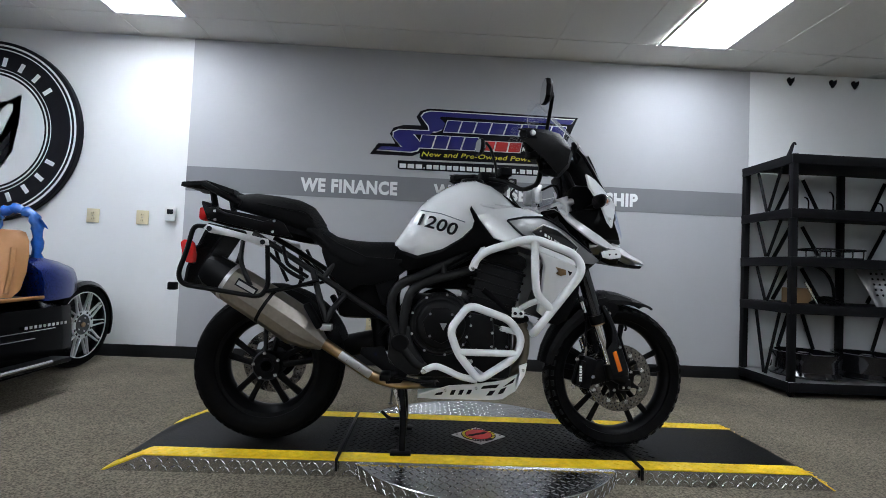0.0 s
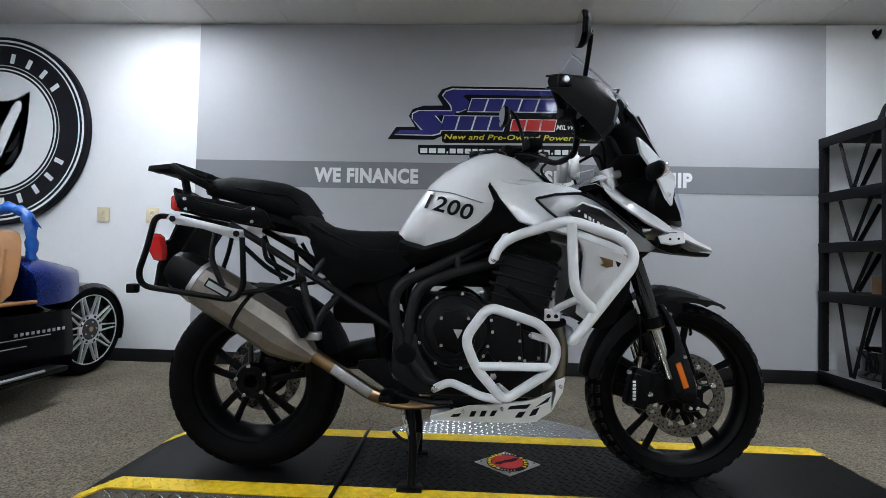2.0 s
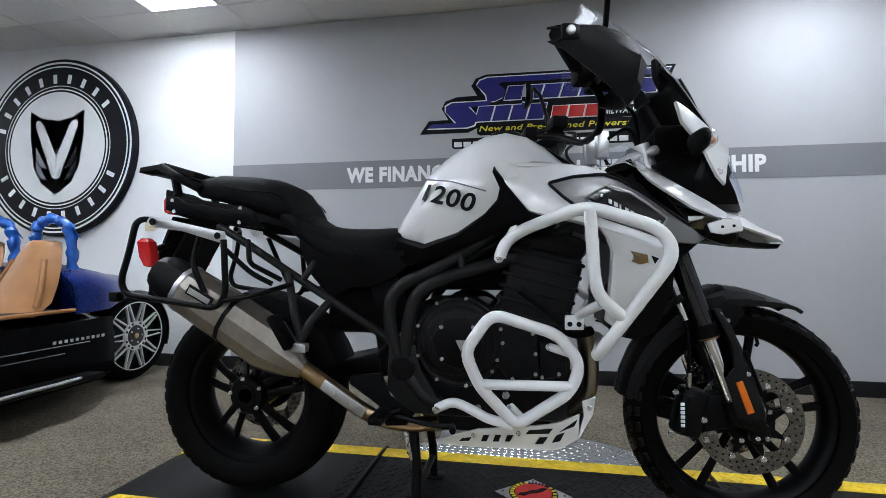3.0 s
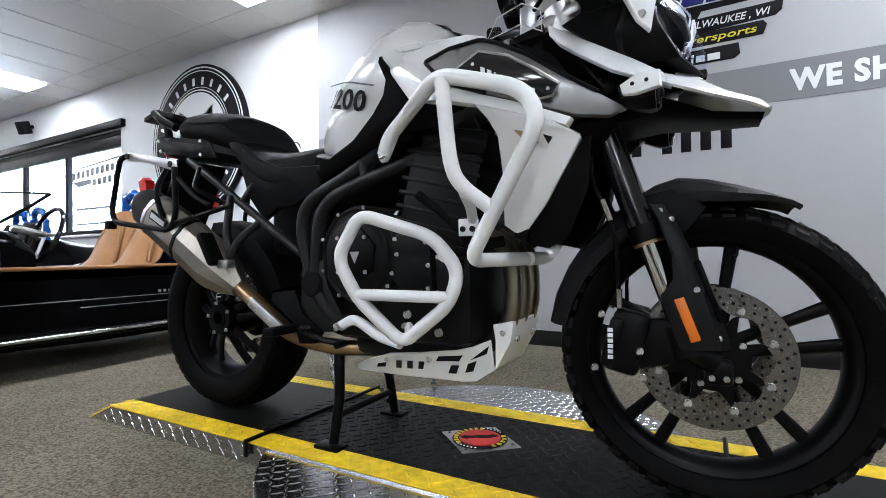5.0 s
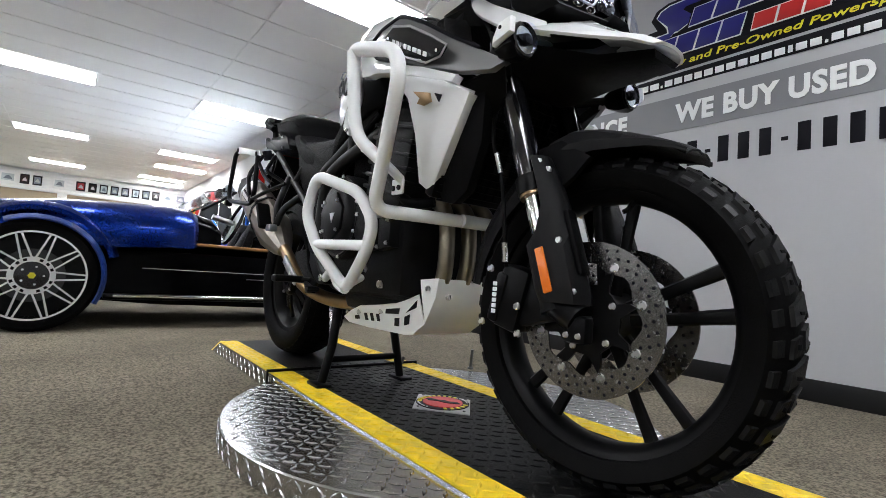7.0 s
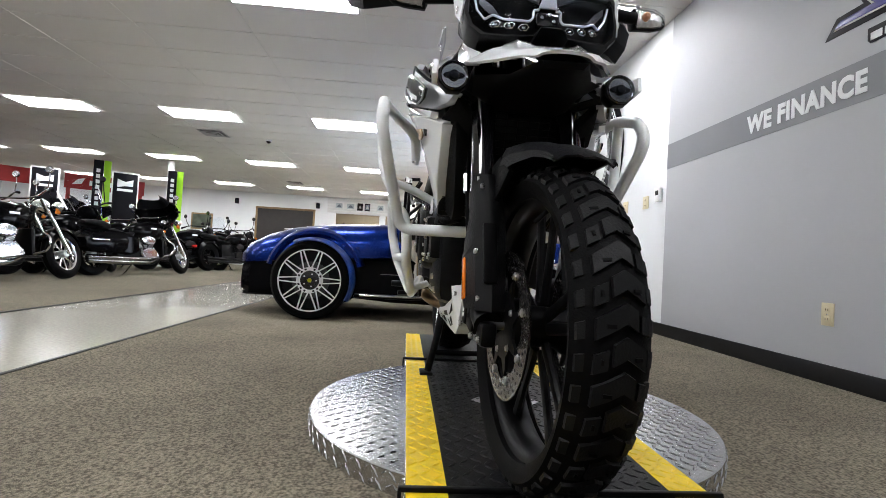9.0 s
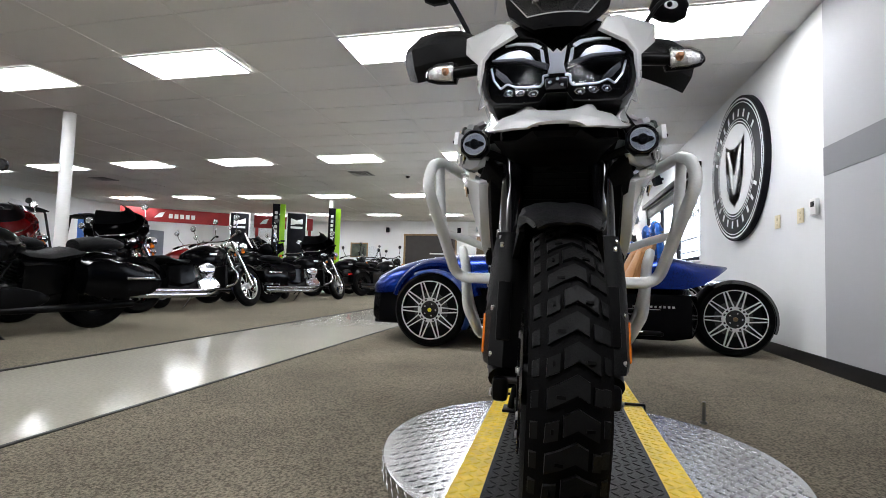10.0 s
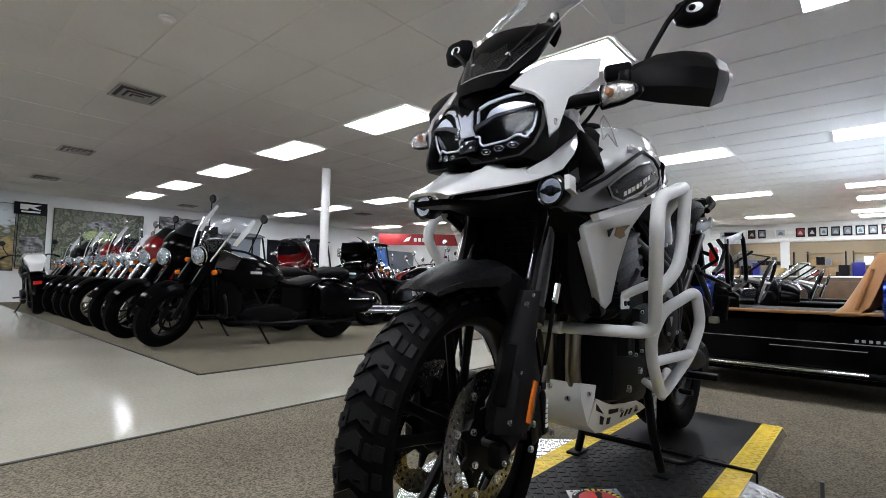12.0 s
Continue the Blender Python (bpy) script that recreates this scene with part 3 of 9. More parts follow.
number = thing("phone_number", pose(-0.116, WY + 0.003, 1.17), "row of large dark characters on the grey wall", "wall lettering")
cx = 0.0
for ch in "ddd-ddd-dddd":
    w = 0.05 if ch == "-" else 0.083
    if ch == "-":
        flat(number, "bar", [(cx + 0.008, 0.06), (cx + w - 0.012, 0.06), (cx + w - 0.012, 0.08), (cx + 0.008, 0.08)], 0.0, 0.003, INK_BLACK)
    else:
        part("bar", Build().box((cx + w / 2 - 0.004, 0, 0.07), (w - 0.03, 0.003, 0.14), 0.0008), INK_BLACK, number)
    cx += w + 0.0155


def logo(cx, cy):
    return -0.535 + (cx - 45) * 0.0014, 2.184 - (cy - 72) * 0.00138


ls = thing("dealer_sign", pose(0, WY + 0.003, 0), "blue, white and black dealership logo decal on the wall", "wall decal")


def decal(name, pts, y, material, label="", grow=0.0):
    P = [logo(*p) for p in pts]
    if grow:
        mx, mz = sum(p[0] for p in P) / len(P), sum(p[1] for p in P) / len(P)
        P = [(x + math.copysign(grow, x - mx), z + math.copysign(grow, z - mz)) for x, z in P]
    return flat(ls, name, P, y, 0.003, material, label)


decal("backing", [(45, 372), (92, 303), (195, 300), (160, 240), (180, 202), (240, 182), (345, 180), (315, 128), (338, 90), (390, 72), (1303, 80), (1268, 160),
                  (1240, 238), (1020, 242), (1005, 270), (1290, 262), (1285, 300), (1265, 318), (1010, 330), (960, 335), (350, 348), (300, 372)], 0.003, INK_BLACK, "black cut-out backing")
decal("backing", [(345, 332), (1225, 328), (1238, 345), (1225, 382), (360, 390), (345, 380)], 0.0035, INK_BLACK)
decal("backing", [(215, 402), (1145, 396), (1150, 440), (1130, 456), (225, 456), (215, 445)], 0.004, INK_BLACK)
STRIPE_A = [(345, 128), (362, 104), (400, 91), (1278, 97), (1258, 126), (470, 119), (455, 128), (490, 160), (480, 196), (440, 214), (398, 214), (392, 180)]
STRIPE_B = [(88, 343), (112, 322), (238, 320), (182, 262), (182, 232), (215, 214), (424, 213), (400, 236), (300, 238), (350, 290), (330, 335), (290, 346)]
for s in (STRIPE_A, STRIPE_B):
    decal("outline", s, 0.0065, INK_WHITE, "white outline", 0.008)
    decal("stripe", s, 0.0095, INK_BLUE, "deep blue swoosh")


def blocks(x0, x1, y0, y1, n, material, lean):
    step = (x1 - x0) / n
    for i in range(n):
        a, b = x0 + i * step + 4, x0 + (i + 1) * step - 5
        q = [(a, y1), (b, y1), (b + lean, y0), (a + lean, y0)]
        decal("outline", q, 0.0065, INK_WHITE, "", 0.006)
        decal("letter_block", q, 0.0095, material)

blocks(480, 1215, 143, 212, 8, INK_BLUE, 22)
blocks(330, 680, 240, 318, 4, INK_BLUE, 22)
blocks(712, 955, 258, 316, 3, INK_RED, 12)
logo(975, 306)
part("letters", lettering("MILWAUKEE , WI", 0.4, 0.045, 0.003, 0.01, 0.25), INK_WHITE, ls, "small white italic letters", pose(0.75, -0.004, 1.849))
part("letters", lettering("New and Pre-Owned Powersports", 1.19, 0.052, 0.003, 0.012, 0.2), INK_YELLOW, ls, "yellow lettering", pose(-0.1, -0.0045, 1.761))
x = -0.28
for w in (0.055, 0.055, 0.055, 0.012, 0.045, 0.045, 0.045, 0.04, 0.045, 0.045, 0.045, 0.045, 0.04, 0.045, 0.045, 0.02, 0.045, 0.045, 0.012, 0.045, 0.045, 0.06):
    z1 = 0.014 if w == 0.012 else 0.036
    part("bar", Build().box((x + w / 2, -0.0055, 1.666 + z1 / 2), (w, 0.003, z1), 0.0006), INK_WHITE, ls)
    x += w + 0.0125

# round brand sign
rs = thing("round_sign", pose(-3.635, Y1, 1.79), "round black and white badge sign with a shield", "wall sign")
R = 0.745
part("panel", Build().disc((0, -0.03, 0), R, 0.056, "y", 72, 0.006), INK_BLACK, rs, "thick black disc")
for r0, r1 in ((0.945, 0.965), (0.905, 0.917), (0.648, 0.662), (0.69, 0.696)):
    part("ring", Build().lathe([(R * r0, -0.058), (R * r1, -0.058), (R * r1, -0.0605), (R * r0, -0.0605)], (0, 0, 0), "y", 72), INK_WHITE, rs, "thin white ring")
part("field", Build().disc((0, -0.0595, 0), R * 0.625, 0.003, "y", 64), INK_WHITE, rs, "white inner disc")
SH = R / 1.0


def shield(name, pts, y, material, label=""):
    part(name, Build().panel([(a * SH, -0.061 - y, b * SH) for a, b in pts], 0.002, 0.0004, (0, -1, 0)), material, rs, label)


for s in (-1, 1):
    shield("shield_half", [(0, 0.3), (s * 0.2, 0.33), (s * 0.36, 0.42), (s * 0.35, 0.1), (s * 0.3, -0.22), (s * 0.2, -0.4), (0, -0.54)], 0.0, INK_GREY if s > 0 else INK_BLACK, "dark half of the shield")
    shield("stroke", [(0.0, -0.36), (s * 0.05, -0.34), (s * 0.28, 0.24), (s * 0.27, 0.3), (s * 0.23, 0.31), (s * 0.17, 0.25), (0, -0.12)], 0.003, INK_WHITE, "white V stroke")
    for k in range(2):
        z = -0.12 - 0.13 * k
        shield("feather", [(s * 0.12, z - 0.12), (s * 0.27, z + 0.12), (s * 0.26, z + 0.0), (s * 0.2, z - 0.1)], 0.003, INK_GREY if s < 0 else INK_BLACK)
for i in range(10):
    for a in (164 - i * 14.2, 206 + i * 14.4):
        q = pose(0, -0.0595, 0, 0, -a, 0)
        part("bar", Build().box((R * 0.775, 0, 0), (0.075, 0.003, 0.034), 0.0006), INK_WHITE, rs, "", q)

# outlets, thermostat
def plate(name, x, z, label, w=0.072, h=0.115):
    t = thing(name, pose(x, WY, z), label, "wall outlet", "wall outlets")
    part("cover", Build().box((0, -0.003, 0), (w, 0.007, h), 0.003), IVORY, t)
    for dz in (-0.024, 0.024):
        part("socket", Build().box((0, -0.0075, dz), (0.032, 0.004, 0.026), 0.0015), IVORY, t)
        for dx in (-0.007, 0.007):
            part("slot", Build().box((dx, -0.0096, dz), (0.0025, 0.001, 0.011)), INK_BLACK, t)
    part("screw", Build().disc((0, -0.007, 0), 0.004, 0.002, "y", 10), BOLT, t)


plate("wall_outlet", -2.768, 1.142, "ivory double wall outlet on white wall", 0.1)
plate("wall_outlet", -2.37, 1.145, "ivory double wall outlet on white wall", 0.1)
plate("wall_outlet", -0.46, 0.354, "ivory wall outlet low on the grey wall")
th = thing("thermostat", pose(-2.138, WY, 1.183), "white wall thermostat with a dark display", "thermostat")
part("case", Build().box((0, -0.014, 0), (0.085, 0.028, 0.12), 0.006), PLASTIC_WHITE, th)
part("display", Build().box((0, -0.0288, 0.018), (0.05, 0.002, 0.04), 0.0006), DARKLENS, th)

# black heart-shaped hooks high on the wall
for x in (3.09, 3.47, 3.67, 4.05, 4.26):
    pts = [(0, -0.04), (-0.028, 0.0), (-0.03, 0.02), (-0.016, 0.034), (-0.002, 0.018), (0.012, 0.024), (0.03, 0.036), (0.028, 0.0)]
    solid("wall_hook", Build().panel([(a, -0.018, b) for a, b in pts], 0.018, 0.003, (0, -1, 0)), INK_BLACK, "black heart-shaped plastic wall hook", "hook", "heart hooks", "", pose(x, Y1, 2.6))

# ---- turntable and bike platform ----
TX, TY, TR = 0.26, 2.31, 0.615
PZ = 0.07  # top of the platform


def diamonds(b, spots, normal="z", s=1.0, h=0.0022):
    """Raised tread lozenges; spots: (x, y, z, turn)."""
    for x, y, z, a in spots:
        c, q = math.cos(a), math.sin(a)
        L, W = 0.0165 * s, 0.0052 * s
        pts = [(L, 0, 0), (0, W, 0), (-L, 0, 0), (0, -W, 0)]
        top = [(L * 0.5, 0, h), (0, W * 0.45, h), (-L * 0.5, 0, h), (0, -W * 0.45, h)]
        vs = []
        for px, py, pz in pts + top:
            u, v = px * c - py * q, px * q + py * c
            vs.append((x + u, y + v, z + pz) if normal == "z" else (x + u, y - pz, z + v))
        b.add(vs, [[0, 1, 5, 4], [1, 2, 6, 5], [2, 3, 7, 6], [3, 0, 4, 7], [4, 5, 6, 7]])
    return b


tt = thing("turntable", pose(TX, TY, 0.005), "round diamond-plate aluminium motorcycle turntable on the carpet", "turntable")
part("disc", Build().disc((0, 0, 0.0275), TR, 0.055, "z", 96, 0.003), DIAMOND, tt)
sp = []
st = 0.027
for i in range(-25, 26):
    for j in range(-25, 26):
        x, y = i * st, j * st
        if math.hypot(x, y) < TR - 0.02 and not (-0.325 < y + 0.0 < 0.285):
            sp.append((x, y, 0.0552, math.pi / 4 if (i + j) % 2 else -math.pi / 4))
tagged(part("tread", diamonds(Build(), sp), DIAMOND, tt, "raised tread lozenges"), kind="stuff")
rim = Build()
for i in range(150):
    a = i * math.tau / 150
    for k, z in enumerate((0.014, 0.04)):
        q = Matrix.Translation((TR * math.cos(a + k * 0.02), TR * math.sin(a + k * 0.02), z)) @ pose(0, 0, 0, 90, 0, math.degrees(a + k * 0.02) + 90)
        c = diamonds(Build(), [(0, 0, 0, math.pi / 4 if (i + k) % 2 else -math.pi / 4)], "z", 0.9)
        rim.add(c.moved(q).v, c.f)
tagged(part("tread", rim, DIAMOND, tt, "raised lozenges round the rim"), kind="stuff")
pin = thing("locking_pin", pose(-0.183, 2.8, 0.06), "thin steel locking pin standing on the turntable", "pin")
part("shaft", Build().tube([(0, 0, 0), (0.004, 0, 0.06), (0.006, 0, 0.085)], 0.0065, 10), BOLT_DARK, pin)
part("collar", Build().disc((0, 0, 0.005), 0.013, 0.01, "z", 16, 0.002), BOLT_DARK, pin)

PY0, PY1 = 1.985, 2.6
pf = thing("ramp_platform", pose(0, 0, 0.005), "black rubber-topped display platform with yellow edges and diamond-plate sides", "platform")


def deck(x0, x1, ramp0, ramp1):
    """One section of the platform between x0 and x1, sloping to the ground at an end where asked."""
    prof = [(x0, 0.0 if ramp0 else PZ - 0.008)]
    if ramp0:
        prof.append((x0 + 0.155, PZ - 0.005))
    if ramp1:
        prof.append((x1 - 0.105, PZ - 0.005))
    prof.append((x1, 0.0 if ramp1 else PZ - 0.008))
    if not ramp0:
        prof[0] = (x0, PZ - 0.005)
    if not ramp1:
        prof[-1] = (x1, PZ - 0.005)

    def strip(y0, y1, lift, mat_, name, label):
        rows = [[(x, y0, z + lift) for x, z in prof], [(x, y1, z + lift) for x, z in prof]]
        part(name, Build().sheet(rows[::-1], 0.006), mat_, pf, label)

    strip(PY0 + 0.08, PY1 - 0.08, 0.0, MAT_BLACK, "mat", "black ribbed rubber mat")
    strip(PY0, PY0 + 0.08, 0.001, YELLOW, "edge_strip", "yellow painted tread strip")
    strip(PY1 - 0.08, PY1, 0.001, YELLOW, "edge_strip", "yellow painted tread strip")
    for y, t in ((PY0, 0.006), (PY1 - 0.006, 0.006)):
        side = [(x, y, z - 0.003) for x, z in prof] + [(x1, y, 0.001), (x0, y, 0.001)]
        if ramp0:
            side.pop()
        if ramp1:
            side.pop(-1 if ramp0 else -2)
        part("side_plate", Build().panel(side, t, 0.0, (0, -1, 0)), DIAMOND, pf, "diamond-plate side")
    sp, sy, sb = [], [], []
    n = int((x1 - x0) / 0.03)
    for i in range(1, n):
        x = x0 + (x1 - x0) * i / n
        z = np.interp(x, [p[0] for p in prof], [p[1] for p in prof])
        for k in range(2):
            zz = 0.016 + 0.027 * k
            if zz < z - 0.012:
                sp.append((x + 0.012 * k, PY0, zz, math.pi / 4 if (i + k) % 2 else -math.pi / 4))
        for k in range(3):
            for yb in (PY0, PY1 - 0.08):
                sy.append((x + 0.01 * (k % 2), yb + 0.014 + 0.026 * k, z + 0.001, math.pi / 4 if (i + k) % 2 else -math.pi / 4))
        for k in range(16):
            if -0.4 < x < 1.0:
                sb.append((x + 0.01 * (k % 2), PY0 + 0.1 + 0.0277 * k, z, math.pi / 4 if (i + k) % 2 else -math.pi / 4))
    tagged(part("side_tread", diamonds(Build(), sp, "y"), DIAMOND, pf, "raised lozenges on the side"), kind="stuff")
    tagged(part("strip_tread", diamonds(Build(), sy), YELLOW, pf, "raised yellow lozenges"), kind="stuff")
    if sb:
        tagged(part("mat_tread", diamonds(Build(), sb), MAT_BLACK, pf, "raised black lozenges"), kind="stuff")


deck(-1.238, -0.336, True, False)
deck(-0.330, 0.878, False, False)
deck(0.884, 1.69, False, True)
for x in (-0.333, 0.881):
    part("seam_bar", Build().box((x, (PY0 + PY1) / 2, PZ + 0.001), (0.012, PY1 - PY0 + 0.03, 0.01), 0.002), BLACK_SATIN, pf, "black steel bar over the joint")
    for y in (PY0 - 0.012, PY1 + 0.012):
        part("hook", Build().box((x, y, PZ - 0.022), (0.012, 0.008, 0.045), 0.002), BLACK_SATIN, pf)
bd = thing("platform_badge", pose(TX, TY - 0.005, PZ + 0.0015), "grey diamond decal with a red and yellow oval emblem", "decal")
part("plate", Build().panel([(-0.125, 0, 0.002), (0, -0.11, 0.002), (0.125, 0, 0.002), (0, 0.11, 0.002)], 0.003, 0.0005, (0, 0, 1)), ALU, bd, "grey diamond")
part("badge_ring", Build().disc((0, 0, 0.0045), 0.08, 0.002, "z", 48), INK_BLACK, bd, "black round border")
part("badge_field", Build().disc((0, 0, 0.0065), 0.06, 0.002, "z", 48), INK_RED, bd, "red round field")
part("bird_shape", Build().panel([(-0.05, -0.026, 0.009), (-0.03, -0.03, 0.009), (-0.012, -0.012, 0.009), (0.012, -0.004, 0.009), (0.03, 0.008, 0.009), (0.046, 0.03, 0.009), (0.028, 0.034, 0.009), (0.012, 0.018, 0.009), (-0.006, 0.012, 0.009), (-0.022, -0.004, 0.009), (-0.044, -0.012, 0.009)], 0.002, 0.0, (0, 0, 1)), INK_BLACK, bd, "dark plain shape across the field")
for mid, span, n in ((172, 62, 10), (2, 34, 5)):
    for k in range(n):
        a = radians(mid - span + 2 * span * k / (n - 1))
        part("bar", Build().box((0.07 * math.cos(a), 0.07 * math.sin(a), 0.0062), (0.013, 0.009, 0.002), 0.0003, pose(0, 0, 0, 0, 0, math.degrees(a))), INK_YELLOW, bd)
for k in range(12):
    a = radians((60 if k < 6 else 240) + (k % 6) * 9)
    part("dot", Build().disc((0.074 * math.cos(a), 0.074 * math.sin(a), 0.006), 0.0028, 0.0016, "z", 8), INK_WHITE, bd)
for x, y in ((-0.1, 0), (0.1, 0), (0, -0.09), (0, 0.09)):
    part("rivet", Build().disc((x, y, 0.0045), 0.0045, 0.003, "z", 10, 0.001), BOLT_DARK, bd)

# ---- the adventure motorcycle: x forward, y to its left, z up ----
BX, BY = 0.07, 2.222
moto = thing("motorcycle", pose(BX, BY, PZ, 0, 0, 0.6), "white adventure touring motorcycle with white crash bars on its centre stand", "motorcycle")
SHIFT = Matrix.Translation((-BX, 0, -PZ))
# the fork and wheel are turned a little to the left: their axis leans back beside the fork
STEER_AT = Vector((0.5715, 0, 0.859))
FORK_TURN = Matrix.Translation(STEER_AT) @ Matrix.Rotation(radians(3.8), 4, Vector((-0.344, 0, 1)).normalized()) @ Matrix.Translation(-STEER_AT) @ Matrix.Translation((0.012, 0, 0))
# the handlebar is turned further than the fork, about its own near-upright axis
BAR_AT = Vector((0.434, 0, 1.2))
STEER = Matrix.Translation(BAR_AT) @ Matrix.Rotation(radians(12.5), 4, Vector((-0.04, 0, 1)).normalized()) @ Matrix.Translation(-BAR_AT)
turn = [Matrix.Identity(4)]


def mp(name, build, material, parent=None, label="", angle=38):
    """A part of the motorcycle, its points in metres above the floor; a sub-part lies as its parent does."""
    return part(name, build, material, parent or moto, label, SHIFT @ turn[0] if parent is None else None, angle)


def both(name, make, material, parent=None, label="", angle=38):
    """The same part on either side; make() gives the right side."""
    return [mp(name, make().side(s), material, parent, label, angle) for s in (-1, 1)]


def bolt_set(name, spots, r, h, parent, s=-1, axis="y", material=None):
    """Screw heads, each an object of its own on one mesh."""
    me = Build().disc((0, 0, 0), r, h, axis, 8, 0.001).mesh(name, material or BOLT)
    for x, y, z in spots:
        part(name, me, None, parent, "", Matrix.Translation((x, -s * y, z)) if parent is not moto else SHIFT @ Matrix.Translation((x, -s * y, z)))


def tyre(cx, cz, R, W, rim_r):
    """Tyre body; the tread blocks stand on it."""
    b = Build()
    prof = [(rim_r, -W * 0.4), (rim_r + 0.01, -W * 0.46), (rim_r + (R - rim_r) * 0.45, -W * 0.52), (R - 0.035, -W * 0.48), (R - 0.02, -W * 0.36), (R - 0.011, -W * 0.18),
            (R - 0.009, 0), (R - 0.011, W * 0.18), (R - 0.02, W * 0.36), (R - 0.035, W * 0.48), (rim_r + (R - rim_r) * 0.45, W * 0.52), (rim_r + 0.01, W * 0.46), (rim_r, W * 0.4)]
    return b.lathe(prof, (cx, 0, cz), "y", 72)


def tread_blocks(cx, cz, R, W, n, chevron):
    """Blocks round the tyre, and dark marks laid on them for sipes: arrow blocks and shoulder lugs in front, slanted
    bars behind.
    """
    b, cuts = Build(), Build()

    def at(a, y, lift):
        r = R - 0.021 * (2 * y) ** 2 - 0.014 + lift
        return (cx + r * math.cos(a), y * W, cz + r * math.sin(a))

    def block(pts, high=0.012, into=b, low=0.0, shrink=0.93):
        ma, my = sum(p[0] for p in pts) / len(pts), sum(p[1] for p in pts) / len(pts)
        lo = [at(a, y, low) for a, y in pts]
        hi = [at(ma + (a - ma) * shrink, my + (y - my) * (0.5 + shrink / 2), high) for a, y in pts]
        k = len(pts)
        into.add(lo + hi, [[i, (i + 1) % k, k + (i + 1) % k, k + i] for i in range(k)] + [[k + i for i in range(k)]])

    d = math.tau / n

    def arrow(a, y0, y1, y2, w):
        """One arrow block: its two arms fall away from the apex at y1."""
        f0, f2 = (y1 - y0) * 1.5 * d, (y2 - y1) * 1.5 * d
        m0, m2 = (y0 + y1) / 2, (y1 + y2) / 2
        block([(a - f0, y0), (a - f0 / 2, m0), (a, y1), (a - f2 / 2, m2), (a - f2, y2), (a - f2 + w, y2), (a - f2 / 2 + w, m2), (a + w, y1), (a - f0 / 2 + w, m0), (a - f0 + w, y0)])

    def sipe(a, y, w=0.1, h=0.11):
        block([(a, y - w / 2), (a, y + w / 2), (a + d * h, y + w / 2), (a + d * h, y - w / 2)], 0.0126, cuts, 0.009, 1.0)

    for i in range(n):
        a = i * d
        if chevron:
            if i % 2:
                arrow(a, -0.3, 0.06, 0.21, d * 0.66)
                sipe(a - 0.14 * d, -0.13)
                block([(a - 0.26 * d, 0.255), (a - 0.34 * d, 0.36), (a + 0.22 * d, 0.37), (a + 0.3 * d, 0.26)], 0.011)
            else:
                arrow(a, -0.1, 0.07, 0.34, d * 0.66)
                sipe(a - 0.06 * d, 0.22)
                block([(a - 0.55 * d, -0.31), (a - 0.36 * d, -0.15), (a + 0.26 * d, -0.14), (a + 0.08 * d, -0.3)], 0.011)
                sipe(a - 0.2 * d, -0.22, 0.03, 0.16)
            for e in (-1, 1):
                o = -0.5 * d + (0.22 * d if e > 0 else 0.0)
                q = [(a + o, e * 0.35 - 0.0), (a + o - 0.06 * d, e * 0.47), (a + o + 0.5 * d, e * 0.475), (a + o + 0.58 * d, e * 0.36)]
                if i % 2 == (0 if e > 0 else 1) or e < 0:
                    q = [(u, e * max(abs(v), 0.385)) for u, v in q]
                block(q[::-e], 0.0068)
        else:
            for e in (-1, 1):
                o = d * 0.5 if e > 0 else 0
                block([(a + o, e * 0.02), (a + o + d * 0.8, e * 0.02), (a + o + d * 0.6, e * 0.2), (a + o - d * 0.2, e * 0.2)][::-e], 0.0105)
                block([(a + o, e * 0.22), (a + o + d * 0.8, e * 0.22), (a + o + d * 0.66, e * 0.37), (a + o - d * 0.14, e * 0.37)][::-e], 0.0095)
                block([(a + o + d * 0.06, e * 0.39), (a + o + d * 0.78, e * 0.39), (a + o + d * 0.72, e * 0.49), (a + o, e * 0.49)][::-e], 0.006)
    return b, cuts


def spokes(cx, cz, r0, r1, n, gap, w, y):
    """Pairs of cast spokes."""
    b = Build()
    for i in range(n):
        for s in (-1, 1):
            a0 = i * math.tau / n + 0.3
            a, e = a0 + s * gap * 1.5, a0 + s * gap
            p0 = Vector((cx + r0 * math.cos(a), y, cz + r0 * math.sin(a)))
            p1 = Vector((cx + r1 * math.cos(e), 0, cz + r1 * math.sin(e)))
            b.tube([p0, p0.lerp(p1, 0.5) + Vector((0, y * 0.1, 0)), p1], [w * 1.15, w, w * 1.2], 8, flat=1.5)
    return b


FX, FZ, RX, RZ = 0.838, 0.39, -0.678, 0.392
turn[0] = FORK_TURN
fw = mp("front_wheel", Build().lathe([(0.264, -0.04), (0.264, -0.034), (0.25, -0.028), (0.24, -0.022), (0.238, 0), (0.24, 0.022), (0.25, 0.028), (0.264, 0.034), (0.264, 0.04), (0.246, 0.036), (0.232, 0.02), (0.23, 0), (0.232, -0.02), (0.246, -0.036)], (FX, 0, FZ), "y", 72), BLACK_SATIN, None, "black cast wheel with paired spokes")
mp("spokes", spokes(FX, FZ, 0.05, 0.236, 5, 0.17, 0.0078, 0.0), BLACK_SATIN, fw)
mp("hub", Build().lathe([(0.012, -0.07), (0.05, -0.07), (0.055, -0.05), (0.042, -0.025), (0.04, 0.025), (0.055, 0.05), (0.05, 0.07), (0.012, 0.07)], (FX, 0, FZ), "y", 32), BLACK_SATIN, fw)
mp("tyre", tyre(FX, FZ, 0.325, 0.122, 0.254), RUBBER, fw, "black rubber tyre")
